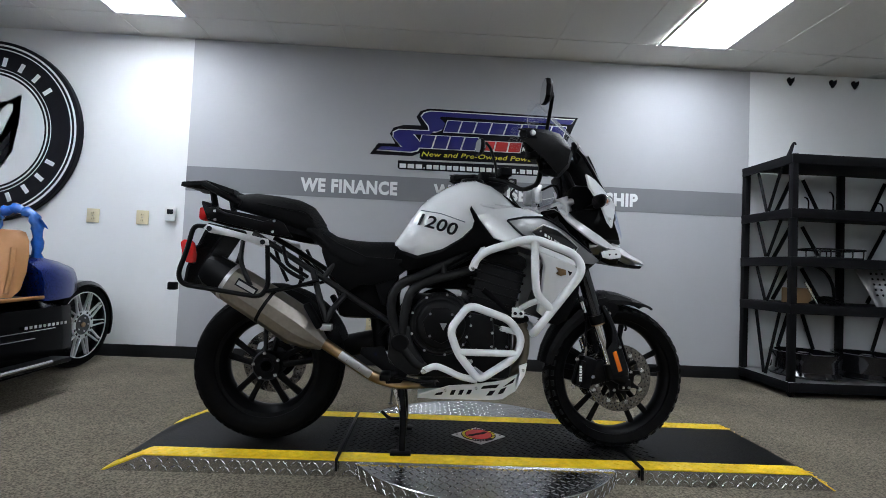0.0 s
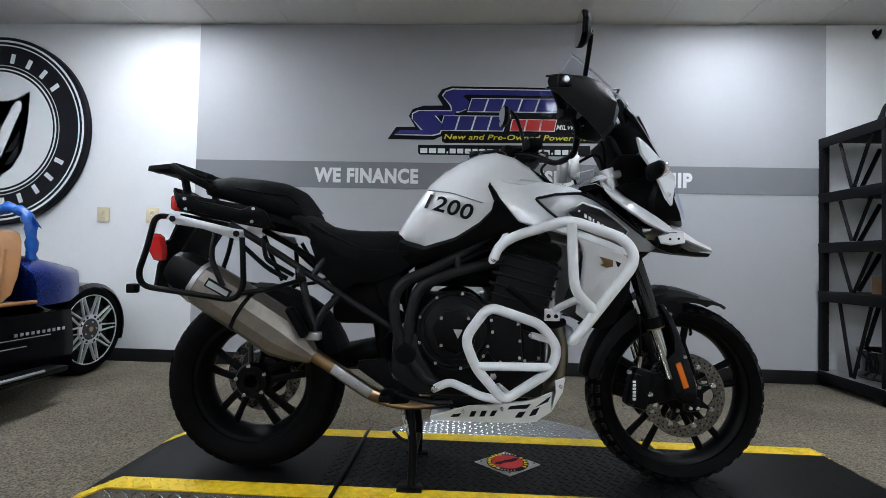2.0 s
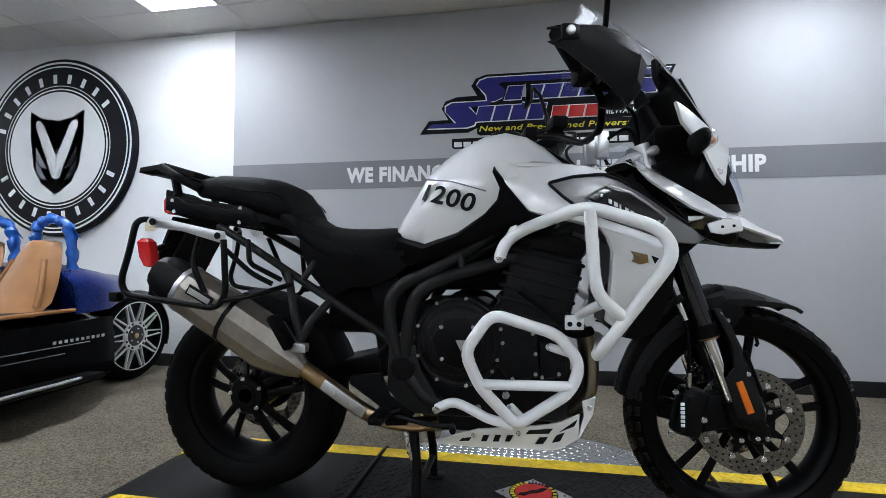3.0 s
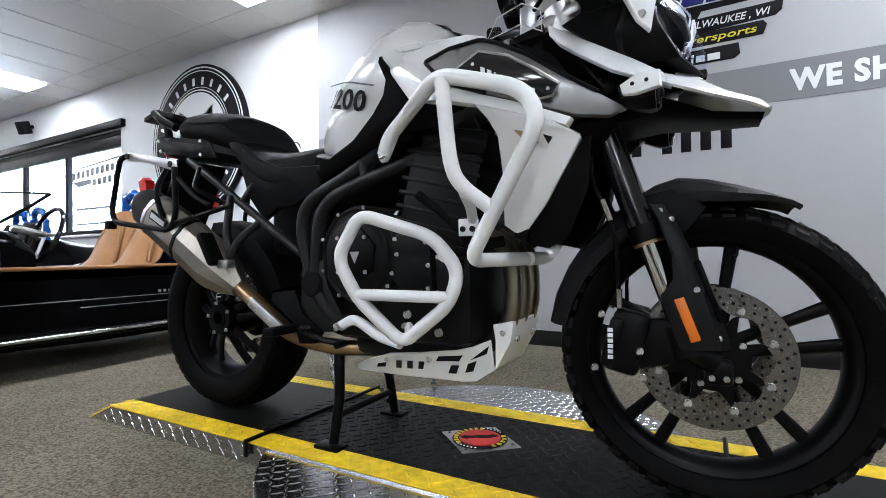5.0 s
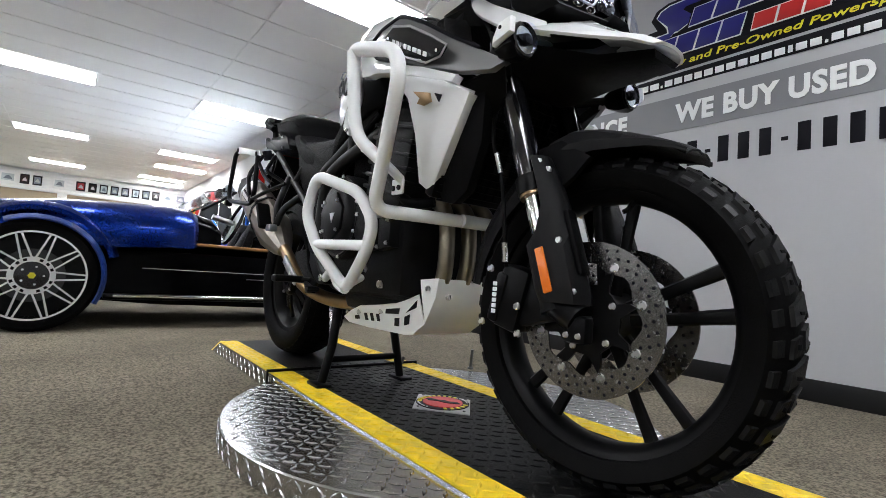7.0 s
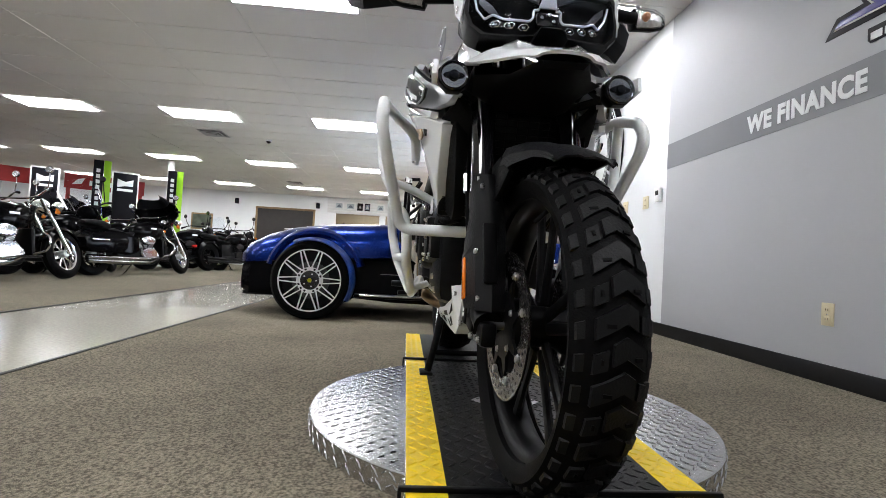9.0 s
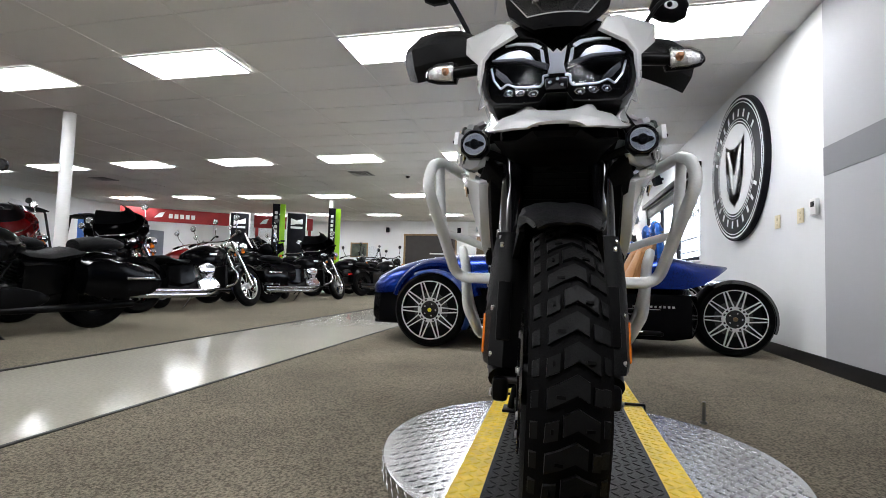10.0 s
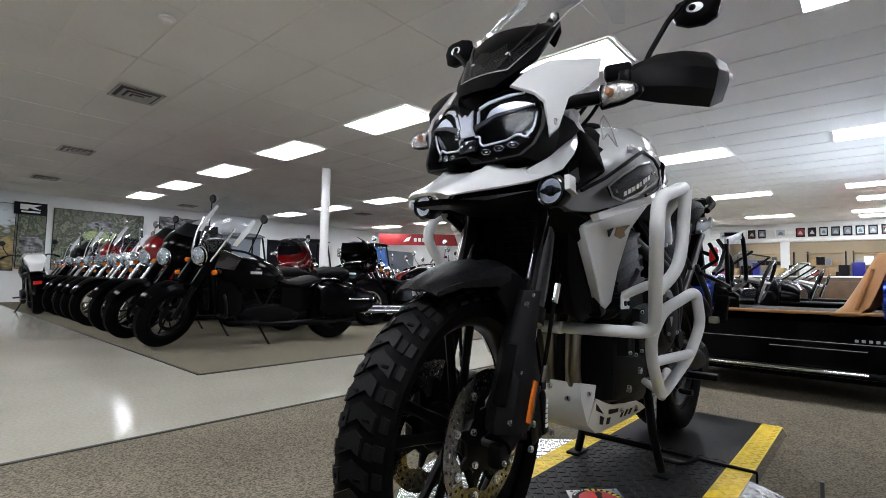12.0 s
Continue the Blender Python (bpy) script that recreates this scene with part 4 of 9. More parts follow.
blocks_, cuts_ = tread_blocks(FX, FZ, 0.324, 0.122, 42, True)
tagged(mp("tread", blocks_, TREAD_LIT, fw, "chunky arrow-shaped tread blocks", 30), kind="stuff")
# darker rubber laid on the blocks, painting the shade of the cuts
tagged(mp("tread_sipe", cuts_, RUBBER, fw, "short dark marks laid on the tread for sipes"), kind="stuff")
mp("valve", Build().tube([(FX + 0.05, -0.02, FZ + 0.23), (FX + 0.047, -0.035, FZ + 0.211), (FX + 0.04, -0.04, FZ + 0.206)], 0.005, 8), BLACK_PLASTIC, fw)


def brake_disc(name, cx, cz, r0, r1, y, parent, label):
    """A steel disc with a scalloped inner edge, and its rows of drillings."""
    n = 96
    ring = []
    for k in (-0.0022, 0.0022):
        for r in (0, 1):
            ring.append([(cx + (r1 if r else r0 + 0.006 * math.cos(8 * i * math.tau / n)) * math.cos(i * math.tau / n), y + k, cz + (r1 if r else r0 + 0.006 * math.cos(8 * i * math.tau / n)) * math.sin(i * math.tau / n)) for i in range(n)])
    b = Build()
    b.add(sum(ring, []), [[a * n + i, a * n + (i + 1) % n, c * n + (i + 1) % n, c * n + i] for a, c in ((0, 1), (1, 3), (3, 2), (2, 0)) for i in range(n)])
    d = mp(name, b, STEEL, parent, label, 20)
    h = Build()
    for i in range(90):
        a = i * math.tau / 90
        r = r0 + (r1 - r0) * (0.25, 0.55, 0.83, 0.4, 0.7)[i % 5]
        h.disc((cx + r * math.cos(a), y, cz + r * math.sin(a)), 0.0031, 0.0054, "y", 8)
    tagged(mp("drill_pattern", h, INK_BLACK, parent, "rows of dark drilled holes"), kind="stuff")
    return d


for s in (-1, 1):
    y = s * 0.072
    brake_disc("brake_disc", FX, FZ, 0.1, 0.146, y, fw, "drilled steel brake disc")
    star = []
    for i in range(64):
        a = i * math.tau / 64
        r = 0.066 + 0.035 * max(0.0, math.cos(8 * (a - 0.32))) ** 2
        star.append((FX + r * math.cos(a), y, FZ + r * math.sin(a)))
    car = Build().panel(star, 0.006, 0.0, (0, 1, 0))
    mp("disc_carrier", car, BLACK_SATIN, fw)
    bolt_set("disc_button", [(FX + 0.109 * math.cos(i * math.tau / 8 + 0.32), y + s * 0.003, FZ + 0.109 * math.sin(i * math.tau / 8 + 0.32)) for i in range(8)], 0.0085, 0.007, fw, -1, "y", BOLT)
    bolt_set("hub_bolt", [(FX + 0.058 * math.cos(i * math.tau / 5 + 0.5), y + s * 0.006, FZ + 0.058 * math.sin(i * math.tau / 5 + 0.5)) for i in range(5)], 0.007, 0.008, fw, -1, "y", BOLT)

turn[0] = Matrix.Identity(4)
rw = mp("rear_wheel", Build().lathe([(0.235, -0.064), (0.235, -0.056), (0.21, -0.048), (0.196, -0.03), (0.19, 0), (0.196, 0.03), (0.21, 0.048), (0.235, 0.056), (0.235, 0.064), (0.205, 0.058), (0.186, 0.03), (0.18, 0), (0.186, -0.03), (0.205, -0.058)], (RX, 0, RZ), "y", 72), BLACK_SATIN, None, "black cast rear wheel with paired spokes")
mp("spokes", spokes(RX, RZ, 0.055, 0.19, 5, 0.19, 0.009, -0.045), BLACK_SATIN, rw)
mp("hub", Build().lathe([(0.026, -0.075), (0.055, -0.075), (0.065, -0.06), (0.06, 0.06), (0.026, 0.06)], (RX, 0, RZ), "y", 36), BLACK_SATIN, rw)
mp("hub_ring", Build().lathe([(0.024, -0.079), (0.033, -0.079), (0.033, -0.07), (0.024, -0.07)], (RX, 0, RZ), "y", 30), BLACK_SATIN, rw)
bolt_set("hub_bolt", [(RX + 0.055 * math.cos(i * math.tau / 5 + 0.5), -0.077, RZ + 0.055 * math.sin(i * math.tau / 5 + 0.5)) for i in range(5)], 0.007, 0.008, rw, -1, "y", BOLT)
mp("tyre", tyre(RX, RZ, 0.327, 0.17, 0.22), RUBBER, rw, "black rubber tyre")
blocks_, cuts_ = tread_blocks(RX, RZ, 0.325, 0.165, 44, False)
tagged(mp("tread", blocks_, RUBBER, rw, "worn tread blocks", 30), kind="stuff")
brake_disc("brake_disc", RX, RZ, 0.1, 0.141, 0.05, rw, "drilled rear brake disc")
mp("rear_caliper", Build().box((RX + 0.13, 0.045, RZ + 0.08), (0.07, 0.06, 0.09), 0.012, pose(0, 0, 0, 0, 30, 0)), BLACK_SATIN)

# fork


def fork_x(z):
    return 0.64 + (0.859 - z) * 0.344


def forkp(z, y=-0.108, dx=0.0):
    return (fork_x(z) + dx, y, z)


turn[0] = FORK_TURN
for s in (-1, 1):
    fk = mp("fork_leg", Build().tube([forkp(1.06), forkp(0.655)], 0.029, 20).side(s), BLACK_GLOSS, None, "glossy black upper fork tube")
    mp("fork_collar", Build().tube([forkp(0.665), forkp(0.63)], 0.0325, 20).side(s), BLACK_SATIN, fk)
    mp("slider", Build().tube([forkp(0.64), forkp(0.44)], 0.0225, 20).side(s), CHROME, fk, "chromed fork slider")
    mp("seal", Build().tube([forkp(0.632), forkp(0.624)], 0.03, 20).side(s), BRONZE, fk)
    mp("fork_foot", Build().tube([forkp(0.46), forkp(0.40)], [0.03, 0.036], 16).tube([(fork_x(0.42), -0.108, 0.42), (FX + 0.005, -0.108, FZ - 0.002)], [0.034, 0.03], 14).side(s), BLACK_SATIN, fk)
    mp("axle_clamp", Build().box((FX + 0.005, -0.112, FZ - 0.02), (0.05, 0.034, 0.05), 0.01).side(s), BLACK_SATIN, fk)
    bolt_set("clamp_bolt", [(FX - 0.008, -0.131, FZ - 0.03), (FX + 0.017, -0.131, FZ - 0.03)], 0.006, 0.006, fk, s, "y", BOLT)
    gd = Build().loft([[forkp(z, -0.108 + w * math.sin(a), 0.006 + w * math.cos(a) * (1.5 if math.cos(a) > 0 else 0.9)) for a in [math.radians(80 - q * e) for q in (0, 0.2, 0.4, 0.6, 0.8, 0.92, 1)]]
                       + [forkp(z, -0.108 + (w - 0.005) * math.sin(a), 0.006 + (w - 0.005) * math.cos(a) * (1.5 if math.cos(a) > 0 else 0.9)) for a in [math.radians(80 - q * e) for q in (1, 0.92, 0.8, 0.6, 0.4, 0.2, 0)]]
                       for z, w, e in ((0.705, 0.034, 140), (0.66, 0.042, 140), (0.6, 0.046, 142), (0.55, 0.047, 160), (0.52, 0.048, 200), (0.435, 0.048, 205), (0.415, 0.044, 205))])
    mp("fork_guard", gd.side(s), GUARD_PLASTIC, fk, "matt black fork guard")
    mp("guard_ridge", Build().box((fork_x(0.52) + 0.072, -0.112, 0.53), (0.012, 0.03, 0.13), 0.005, pose(0, 0, 0, 0, -19, 0)).side(s), BLACK_PLASTIC, fk)
    bolt_set("guard_bolt", [(fork_x(0.69) + 0.044, -0.128, 0.692), (fork_x(0.67) + 0.058, -0.124, 0.674), (fork_x(0.532) + 0.054, -0.137, 0.532), (fork_x(0.438) + 0.058, -0.135, 0.438)], 0.0065, 0.008, fk, s, "y", BOLT)
    q = pose(0, 0, 0, 0, -19, 0)
    mp("side_reflector", Build().box((fork_x(0.474) + 0.016, -0.1545, 0.474), (0.019, 0.006, 0.088), 0.004, q).side(s), AMBER, fk, "amber side reflector")
    cal = mp("brake_caliper", Build().box((0.672, -0.082, 0.415), (0.075, 0.062, 0.135), 0.014, pose(0, 0, 0, 0, 14, 0)).box((0.645, -0.1, 0.415), (0.03, 0.04, 0.11), 0.01, pose(0, 0, 0, 0, 14, 0)).side(s), BLACK_SATIN, None, "black radial brake caliper")
    mp("caliper_arm", Build().panel([(0.68, -0.098, 0.46), (0.745, -0.102, 0.47), (0.81, -0.108, 0.42), (0.8, -0.108, 0.385), (0.7, -0.102, 0.36), (0.68, -0.098, 0.375)], 0.025, 0.006, (0, -1, 0)).side(s), BLACK_SATIN, cal)
    for i in range(6):
        mp("bar", Build().box((0.642 - i * 0.0, -0.1205, 0.385 + i * 0.0115), (0.011, 0.0015, 0.0085), 0.0004).side(s), INK_WHITE, cal)
    bolt_set("caliper_bolt", [(0.7, -0.115, 0.40), (0.625, -0.119, 0.475), (0.61, -0.119, 0.36), (0.705, -0.113, 0.345)], 0.008, 0.008, cal, s, "y", BOLT)
    mp("brake_hose", Build().tube([(0.62, -0.1, 0.92), (0.6, -0.13, 0.78), (0.655, -0.135, 0.66), (0.66, -0.125, 0.56), (0.66, -0.11, 0.48)], 0.005, 8, 0.06).side(s), BLACK_PLASTIC)
    mp("hose_fitting", Build().tube([(0.632, -0.137, 0.72), (0.648, -0.137, 0.675)], 0.007, 8).side(s), CHROME)
    mp("hose_fitting", Build().tube([(0.661, -0.122, 0.53), (0.661, -0.116, 0.49)], 0.0065, 8).side(s), CHROME)
mp("lower_yoke", Build().box((fork_x(0.95), 0, 0.95), (0.11, 0.29, 0.045), 0.015, pose(0, 0, 0, 0, -19, 0)), BLACK_SATIN)
mp("top_yoke", Build().box((fork_x(1.13) - 0.012, 0, 1.135), (0.115, 0.28, 0.03), 0.012, pose(0, 0, 0, 0, -19, 0)), ALU, None, "bare aluminium top yoke")
both("fork_cap", lambda: Build().tube([forkp(1.06), forkp(1.165)], 0.033, 20), ALU)
mp("axle", Build().disc((FX + 0.005, 0, FZ - 0.002), 0.009, 0.22, "y", 14), BOLT_DARK)

# front mudguard
rows = []
for a, rr, hw, drop in ((171, 0.346, 0.056, 0.04), (160, 0.348, 0.062, 0.045), (148, 0.35, 0.068, 0.05), (136, 0.354, 0.074, 0.056), (124, 0.36, 0.08, 0.062), (114, 0.37, 0.084, 0.068), (106, 0.38, 0.086, 0.07), (99, 0.383, 0.087, 0.064), (91, 0.372, 0.085, 0.05), (82, 0.36, 0.08, 0.036), (73, 0.354, 0.072, 0.02), (66, 0.352, 0.066, 0.012), (62.5, 0.35, 0.06, 0.008)):
    q = radians(a)
    rows.append([(FX + (rr - d) * math.cos(q), y * hw, FZ + (rr - d) * math.sin(q)) for y, d in ((-0.96, drop), (-1, drop * 0.6), (-0.9, 0.014), (-0.62, 0.004), (-0.25, 0.0), (0, 0.003), (0.25, 0.0), (0.62, 0.004), (0.9, 0.014), (1, drop * 0.6), (0.96, drop))])
mp("front_mudguard", Build().sheet(rows, -0.004), GUARD_PLASTIC, None, "matt black front mudguard", 22)
both("mudguard_stay", lambda: Build().panel([(0.7, -0.093, 0.728), (0.765, -0.09, 0.742), (0.83, -0.087, 0.7), (0.8, -0.096, 0.66), (0.755, -0.106, 0.62), (0.71, -0.106, 0.65)], 0.012, 0.003, (0, -1, 0)), BLACK_PLASTIC)

turn[0] = Matrix.Identity(4)


# frame
def rail(pts, r, fillet=0.07, seg=14):
    return Build().tube(pts, r, seg, fillet)


both("frame_rail", lambda: rail([(0.33, -0.115, 1.0), (0.187, -0.15, 0.945), (-0.012, -0.18, 0.815), (-0.15, -0.188, 0.76), (-0.158, -0.19, 0.65), (-0.115, -0.186, 0.545)], 0.0195), FRAME_BLACK, None, "black steel trellis frame tube")
both("frame_rail", lambda: rail([(0.36, -0.13, 0.93), (0.18, -0.165, 0.84), (0.02, -0.185, 0.795), (-0.08, -0.192, 0.75), (-0.1, -0.193, 0.64), (-0.108, -0.19, 0.545)], 0.0195), FRAME_BLACK, None, "black steel trellis frame tube")
both("frame_brace", lambda: rail([(0.05, -0.18, 0.86), (0.06, -0.182, 0.8)], 0.012).tube([(-0.06, -0.18, 0.79), (-0.13, -0.185, 0.765)], 0.012, 10), FRAME_BLACK)
both("pivot_plate", lambda: Build().panel([(-0.155, -0.2, 0.6), (-0.075, -0.2, 0.6), (-0.06, -0.2, 0.53), (0.0, -0.2, 0.44), (-0.03, -0.2, 0.405), (-0.1, -0.2, 0.4), (-0.16, -0.2, 0.47)], 0.05, 0.008, (0, -1, 0)), FRAME_BLACK)
both("pivot_cap", lambda: Build().disc((-0.111, -0.205, 0.533), 0.036, 0.016, "y", 30, 0.005), BLACK_SATIN)
both("lower_strut", lambda: rail([(-0.1, -0.19, 0.51), (-0.045, -0.19, 0.445), (-0.005, -0.185, 0.43)], 0.02, 0.02), FRAME_BLACK)
both("subframe_rail", lambda: rail([(-0.74, -0.14, 0.95), (-0.63, -0.15, 0.89), (-0.46, -0.165, 0.79), (-0.19, -0.18, 0.63), (-0.14, -0.185, 0.6)], 0.0125, 0.03, 12), FRAME_BLACK)
both("subframe_brace", lambda: rail([(-0.44, -0.168, 0.775), (-0.4, -0.15, 0.84), (-0.38, -0.12, 0.88)], 0.011, 0.02, 10), FRAME_BLACK)
both("heel_plate", lambda: Build().panel([(-0.265, -0.205, 0.505), (-0.175, -0.205, 0.515), (-0.15, -0.205, 0.45), (-0.075, -0.205, 0.405), (-0.1, -0.205, 0.37), (-0.16, -0.205, 0.365), (-0.18, -0.205, 0.42), (-0.27, -0.205, 0.48)], 0.012, 0.003, (0, -1, 0)), BLACK_PLASTIC)
both("footpeg", lambda: Build().box((-0.16, -0.265, 0.412), (0.04, 0.1, 0.022), 0.006).tube([(-0.12, -0.2, 0.41), (-0.16, -0.23, 0.41)], 0.011, 8), BLACK_SATIN)
both("control_pedal", lambda: rail([(-0.13, -0.215, 0.4), (-0.02, -0.235, 0.385), (0.04, -0.25, 0.39)], 0.008, 0.03, 8).tube([(0.04, -0.25, 0.39), (0.045, -0.285, 0.39)], 0.009, 8), BLACK_SATIN)
mp("swingarm", Build().tube([(-0.1, 0.125, 0.51), (-0.3, 0.14, 0.47), (-0.53, 0.135, 0.42), (-0.675, 0.115, 0.395)], [0.055, 0.05], 16).tube([(-0.12, 0.11, 0.51), (-0.14, 0, 0.52), (-0.12, -0.11, 0.51)], 0.04, 12), BLACK_SATIN)
mp("final_drive", Build().disc((RX, 0.11, RZ), 0.085, 0.1, "y", 36, 0.02), BLACK_SATIN)
mp("shock", Build().tube([(-0.2, 0.0, 0.48), (-0.25, 0.0, 0.78)], 0.035, 14), BLACK_SATIN)
rows = []
for a in range(20, 100, 8):
    q = math.radians(a)
    rows.append([(RX + (0.352 - d) * math.cos(q), y, RZ + (0.352 - d) * math.sin(q)) for y, d in ((-0.1, 0.05), (-0.085, 0.012), (0, 0), (0.085, 0.012), (0.1, 0.05))])
mp("rear_hugger", Build().sheet(rows, -0.004), BLACK_PLASTIC)

# engine
eng = mp("engine_block", Build().box((0.13, 0, 0.5), (0.46, 0.34, 0.24), 0.04).box((0.02, 0, 0.62), (0.24, 0.3, 0.2), 0.04), ENGINE, None, "black-painted engine casing")
mp("cylinder_bank", Build().box((0.27, 0, 0.74), (0.2, 0.36, 0.26), 0.02, pose(0, 0, 0, 0, 14, 0)), ENGINE, eng)
for i in range(7):
    mp("cooling_fin", Build().box((0.24 + i * 0.009, 0, 0.645 + i * 0.034), (0.215, 0.364, 0.012), 0.005, pose(0, 0, 0, 0, 14, 0)), ENGINE, eng)
mp("cam_cover", Build().box((0.31, 0, 0.89), (0.2, 0.34, 0.07), 0.03, pose(0, 0, 0, 0, 14, 0)), ENGINE, eng)


def covers():
    yield "clutch_cover", Build().lathe([(0.0001, -0.222), (0.085, -0.222), (0.096, -0.216), (0.102, -0.204), (0.124, -0.2), (0.13, -0.19), (0.13, -0.15), (0.0001, -0.15)], (0.05, 0, 0.612), "y", 44, False), ENGINE
    yield "clutch_plate", Build().panel([(0.05 + 0.075 * math.cos(a), -0.23, 0.612 + 0.075 * math.sin(a)) for a in [math.tau * i / 7 + 0.3 for i in range(7)]], 0.012, 0.004, (0, -1, 0)), BLACK_SATIN
    yield "clutch_ring", Build().lathe([(0.113, -0.203), (0.119, -0.206), (0.123, -0.203), (0.123, -0.195), (0.113, -0.195)], (0.05, 0, 0.612), "y", 44), ENGINE
    yield "side_cover", Build().panel([(0.155, -0.205, 0.665), (0.265, -0.205, 0.65), (0.275, -0.205, 0.52), (0.19, -0.205, 0.505), (0.145, -0.205, 0.56)], 0.06, 0.012, (0, -1, 0)), ENGINE
    yield "oil_cover", Build().panel([(0.27, -0.195, 0.62), (0.335, -0.195, 0.6), (0.335, -0.195, 0.52), (0.275, -0.195, 0.51)], 0.05, 0.01, (0, -1, 0)), ENGINE


for s in (-1, 1):
    for name, b, mm in covers():
        mp(name, b.side(s), mm, eng)
    bolt_set("cover_bolt", [(0.05 + 0.123 * math.cos(i * math.tau / 9), -0.207, 0.612 + 0.123 * math.sin(i * math.tau / 9)) for i in range(9)]
                            + [(0.05 + 0.062 * math.cos(i * math.tau / 4 + 0.8), -0.232, 0.612 + 0.062 * math.sin(i * math.tau / 4 + 0.8)) for i in range(4)]
                            + [(0.168, -0.207, 0.65), (0.255, -0.207, 0.64), (0.262, -0.207, 0.53), (0.2, -0.207, 0.515), (0.158, -0.207, 0.565), (0.262, -0.207, 0.585), (0.325, -0.197, 0.59), (0.325, -0.197, 0.53), (0.28, -0.197, 0.52)], 0.0055, 0.008, eng, s)
    mp("cover_emblem", Build().panel([(0.045, -0.2315, 0.62), (0.075, -0.2315, 0.62), (0.06, -0.2315, 0.59)], 0.002, 0.0, (0, -1, 0)).side(s), ALU, eng)
    bolt_set("sump_bolt", [(0.18, -0.172, 0.46), (0.1, -0.172, 0.42), (0.27, -0.172, 0.42)], 0.011, 0.012, eng, s, "y", BOLT)
mp("sump", Build().box((0.14, 0, 0.37), (0.34, 0.26, 0.08), 0.03), ENGINE, eng)
both("coolant_hose", lambda: rail([(0.42, -0.12, 0.64), (0.36, -0.165, 0.63), (0.3, -0.17, 0.7), (0.22, -0.175, 0.76)], 0.014, 0.05, 10), BLACK_PLASTIC)
both("wiring_loom", lambda: rail([(0.2, -0.17, 0.91), (0.1, -0.175, 0.86), (-0.02, -0.15, 0.78), (-0.1, -0.16, 0.68), (-0.2, -0.15, 0.55)], 0.009, 0.06, 8), BLACK_PLASTIC)
both("side_cover", lambda: Build().panel([(-0.14, -0.14, 0.8), (-0.24, -0.145, 0.79), (-0.2, -0.15, 0.68), (-0.15, -0.15, 0.66)], 0.03, 0.008, (0, -1, 0)), BLACK_PLASTIC)
# made-up filler, blacks out the gap between frame and engine
mp("air_box", Build().box((0.08, 0, 0.85), (0.36, 0.2, 0.2), 0.03), BLACK_PLASTIC, None, "black filler block under the tank")
mp("battery_box", Build().box((-0.28, 0, 0.72), (0.22, 0.2, 0.22), 0.03), BLACK_PLASTIC)
mp("radiator", Build().box((0.535, 0, 0.775), (0.035, 0.38, 0.29), 0.008, pose(0, 0, 0, 0, 21, 0)), BLACK_SATIN, None, "black radiator behind a guard")
gr = Build()
for i in range(16):
    gr.box((0.497 + 0.0063 * i + 0.012, 0, 0.65 + i * 0.0166), (0.004, 0.36, 0.003))
for i in range(13):
    gr.box((0.556, -0.17 + i * 0.0283, 0.775), (0.004, 0.003, 0.27), 0.0, pose(0, 0, 0, 0, 21, 0))
mp("radiator_grille", gr, BLACK_PLASTIC)

hp = mp("exhaust_header", Build().tube([(0.36, -0.075, 0.66), (0.42, -0.075, 0.62), (0.43, -0.075, 0.5), (0.41, -0.07, 0.42), (0.32, -0.04, 0.36)], 0.0215, 14, 0.06), HEADER, None, "heat-stained steel header pipe")
for y in (0.0, 0.075):
    mp("exhaust_header", Build().tube([(0.36, y, 0.66), (0.42, y, 0.62), (0.43, y, 0.5), (0.41, y * 0.93, 0.42), (0.32, y * 0.5, 0.36)], 0.0215, 14, 0.06), HEADER, None, "heat-stained steel header pipe")

# skid plate
sk = mp("skid_plate", Build().sheet([[(x, y, z) for y in (-0.1, -0.05, 0.05, 0.1)] for x, z in ((-0.03, 0.285), (0.1, 0.283), (0.3, 0.287), (0.335, 0.292), (0.385, 0.325), (0.425, 0.395), (0.435, 0.445))][::-1], 0.004), POWDER_WHITE, None, "white folded metal skid plate with slots")
SIDE = ((-0.03, 0.286, -0.028, 0.118, 0.302), (0.03, 0.285, 0.03, 0.13, 0.325), (0.1, 0.283, 0.1, 0.135, 0.348), (0.2, 0.285, 0.2, 0.136, 0.358), (0.3, 0.288, 0.3, 0.135, 0.372), (0.335, 0.293, 0.345, 0.133, 0.382), (0.385, 0.326, 0.4, 0.125, 0.402))


def skid_at(x, v, out=0.0):
    """A place on the folded side: x along it, v up it."""
    xs = [p[0] for p in SIDE]
    zb, yt, zt = (float(np.interp(x, xs, [p[k] for p in SIDE])) for k in (1, 3, 4))
    return (x + 0.012 * v * max(0.0, x - 0.25), -(0.1 + (yt - 0.1) * v) - out, zb + (zt - zb) * v)


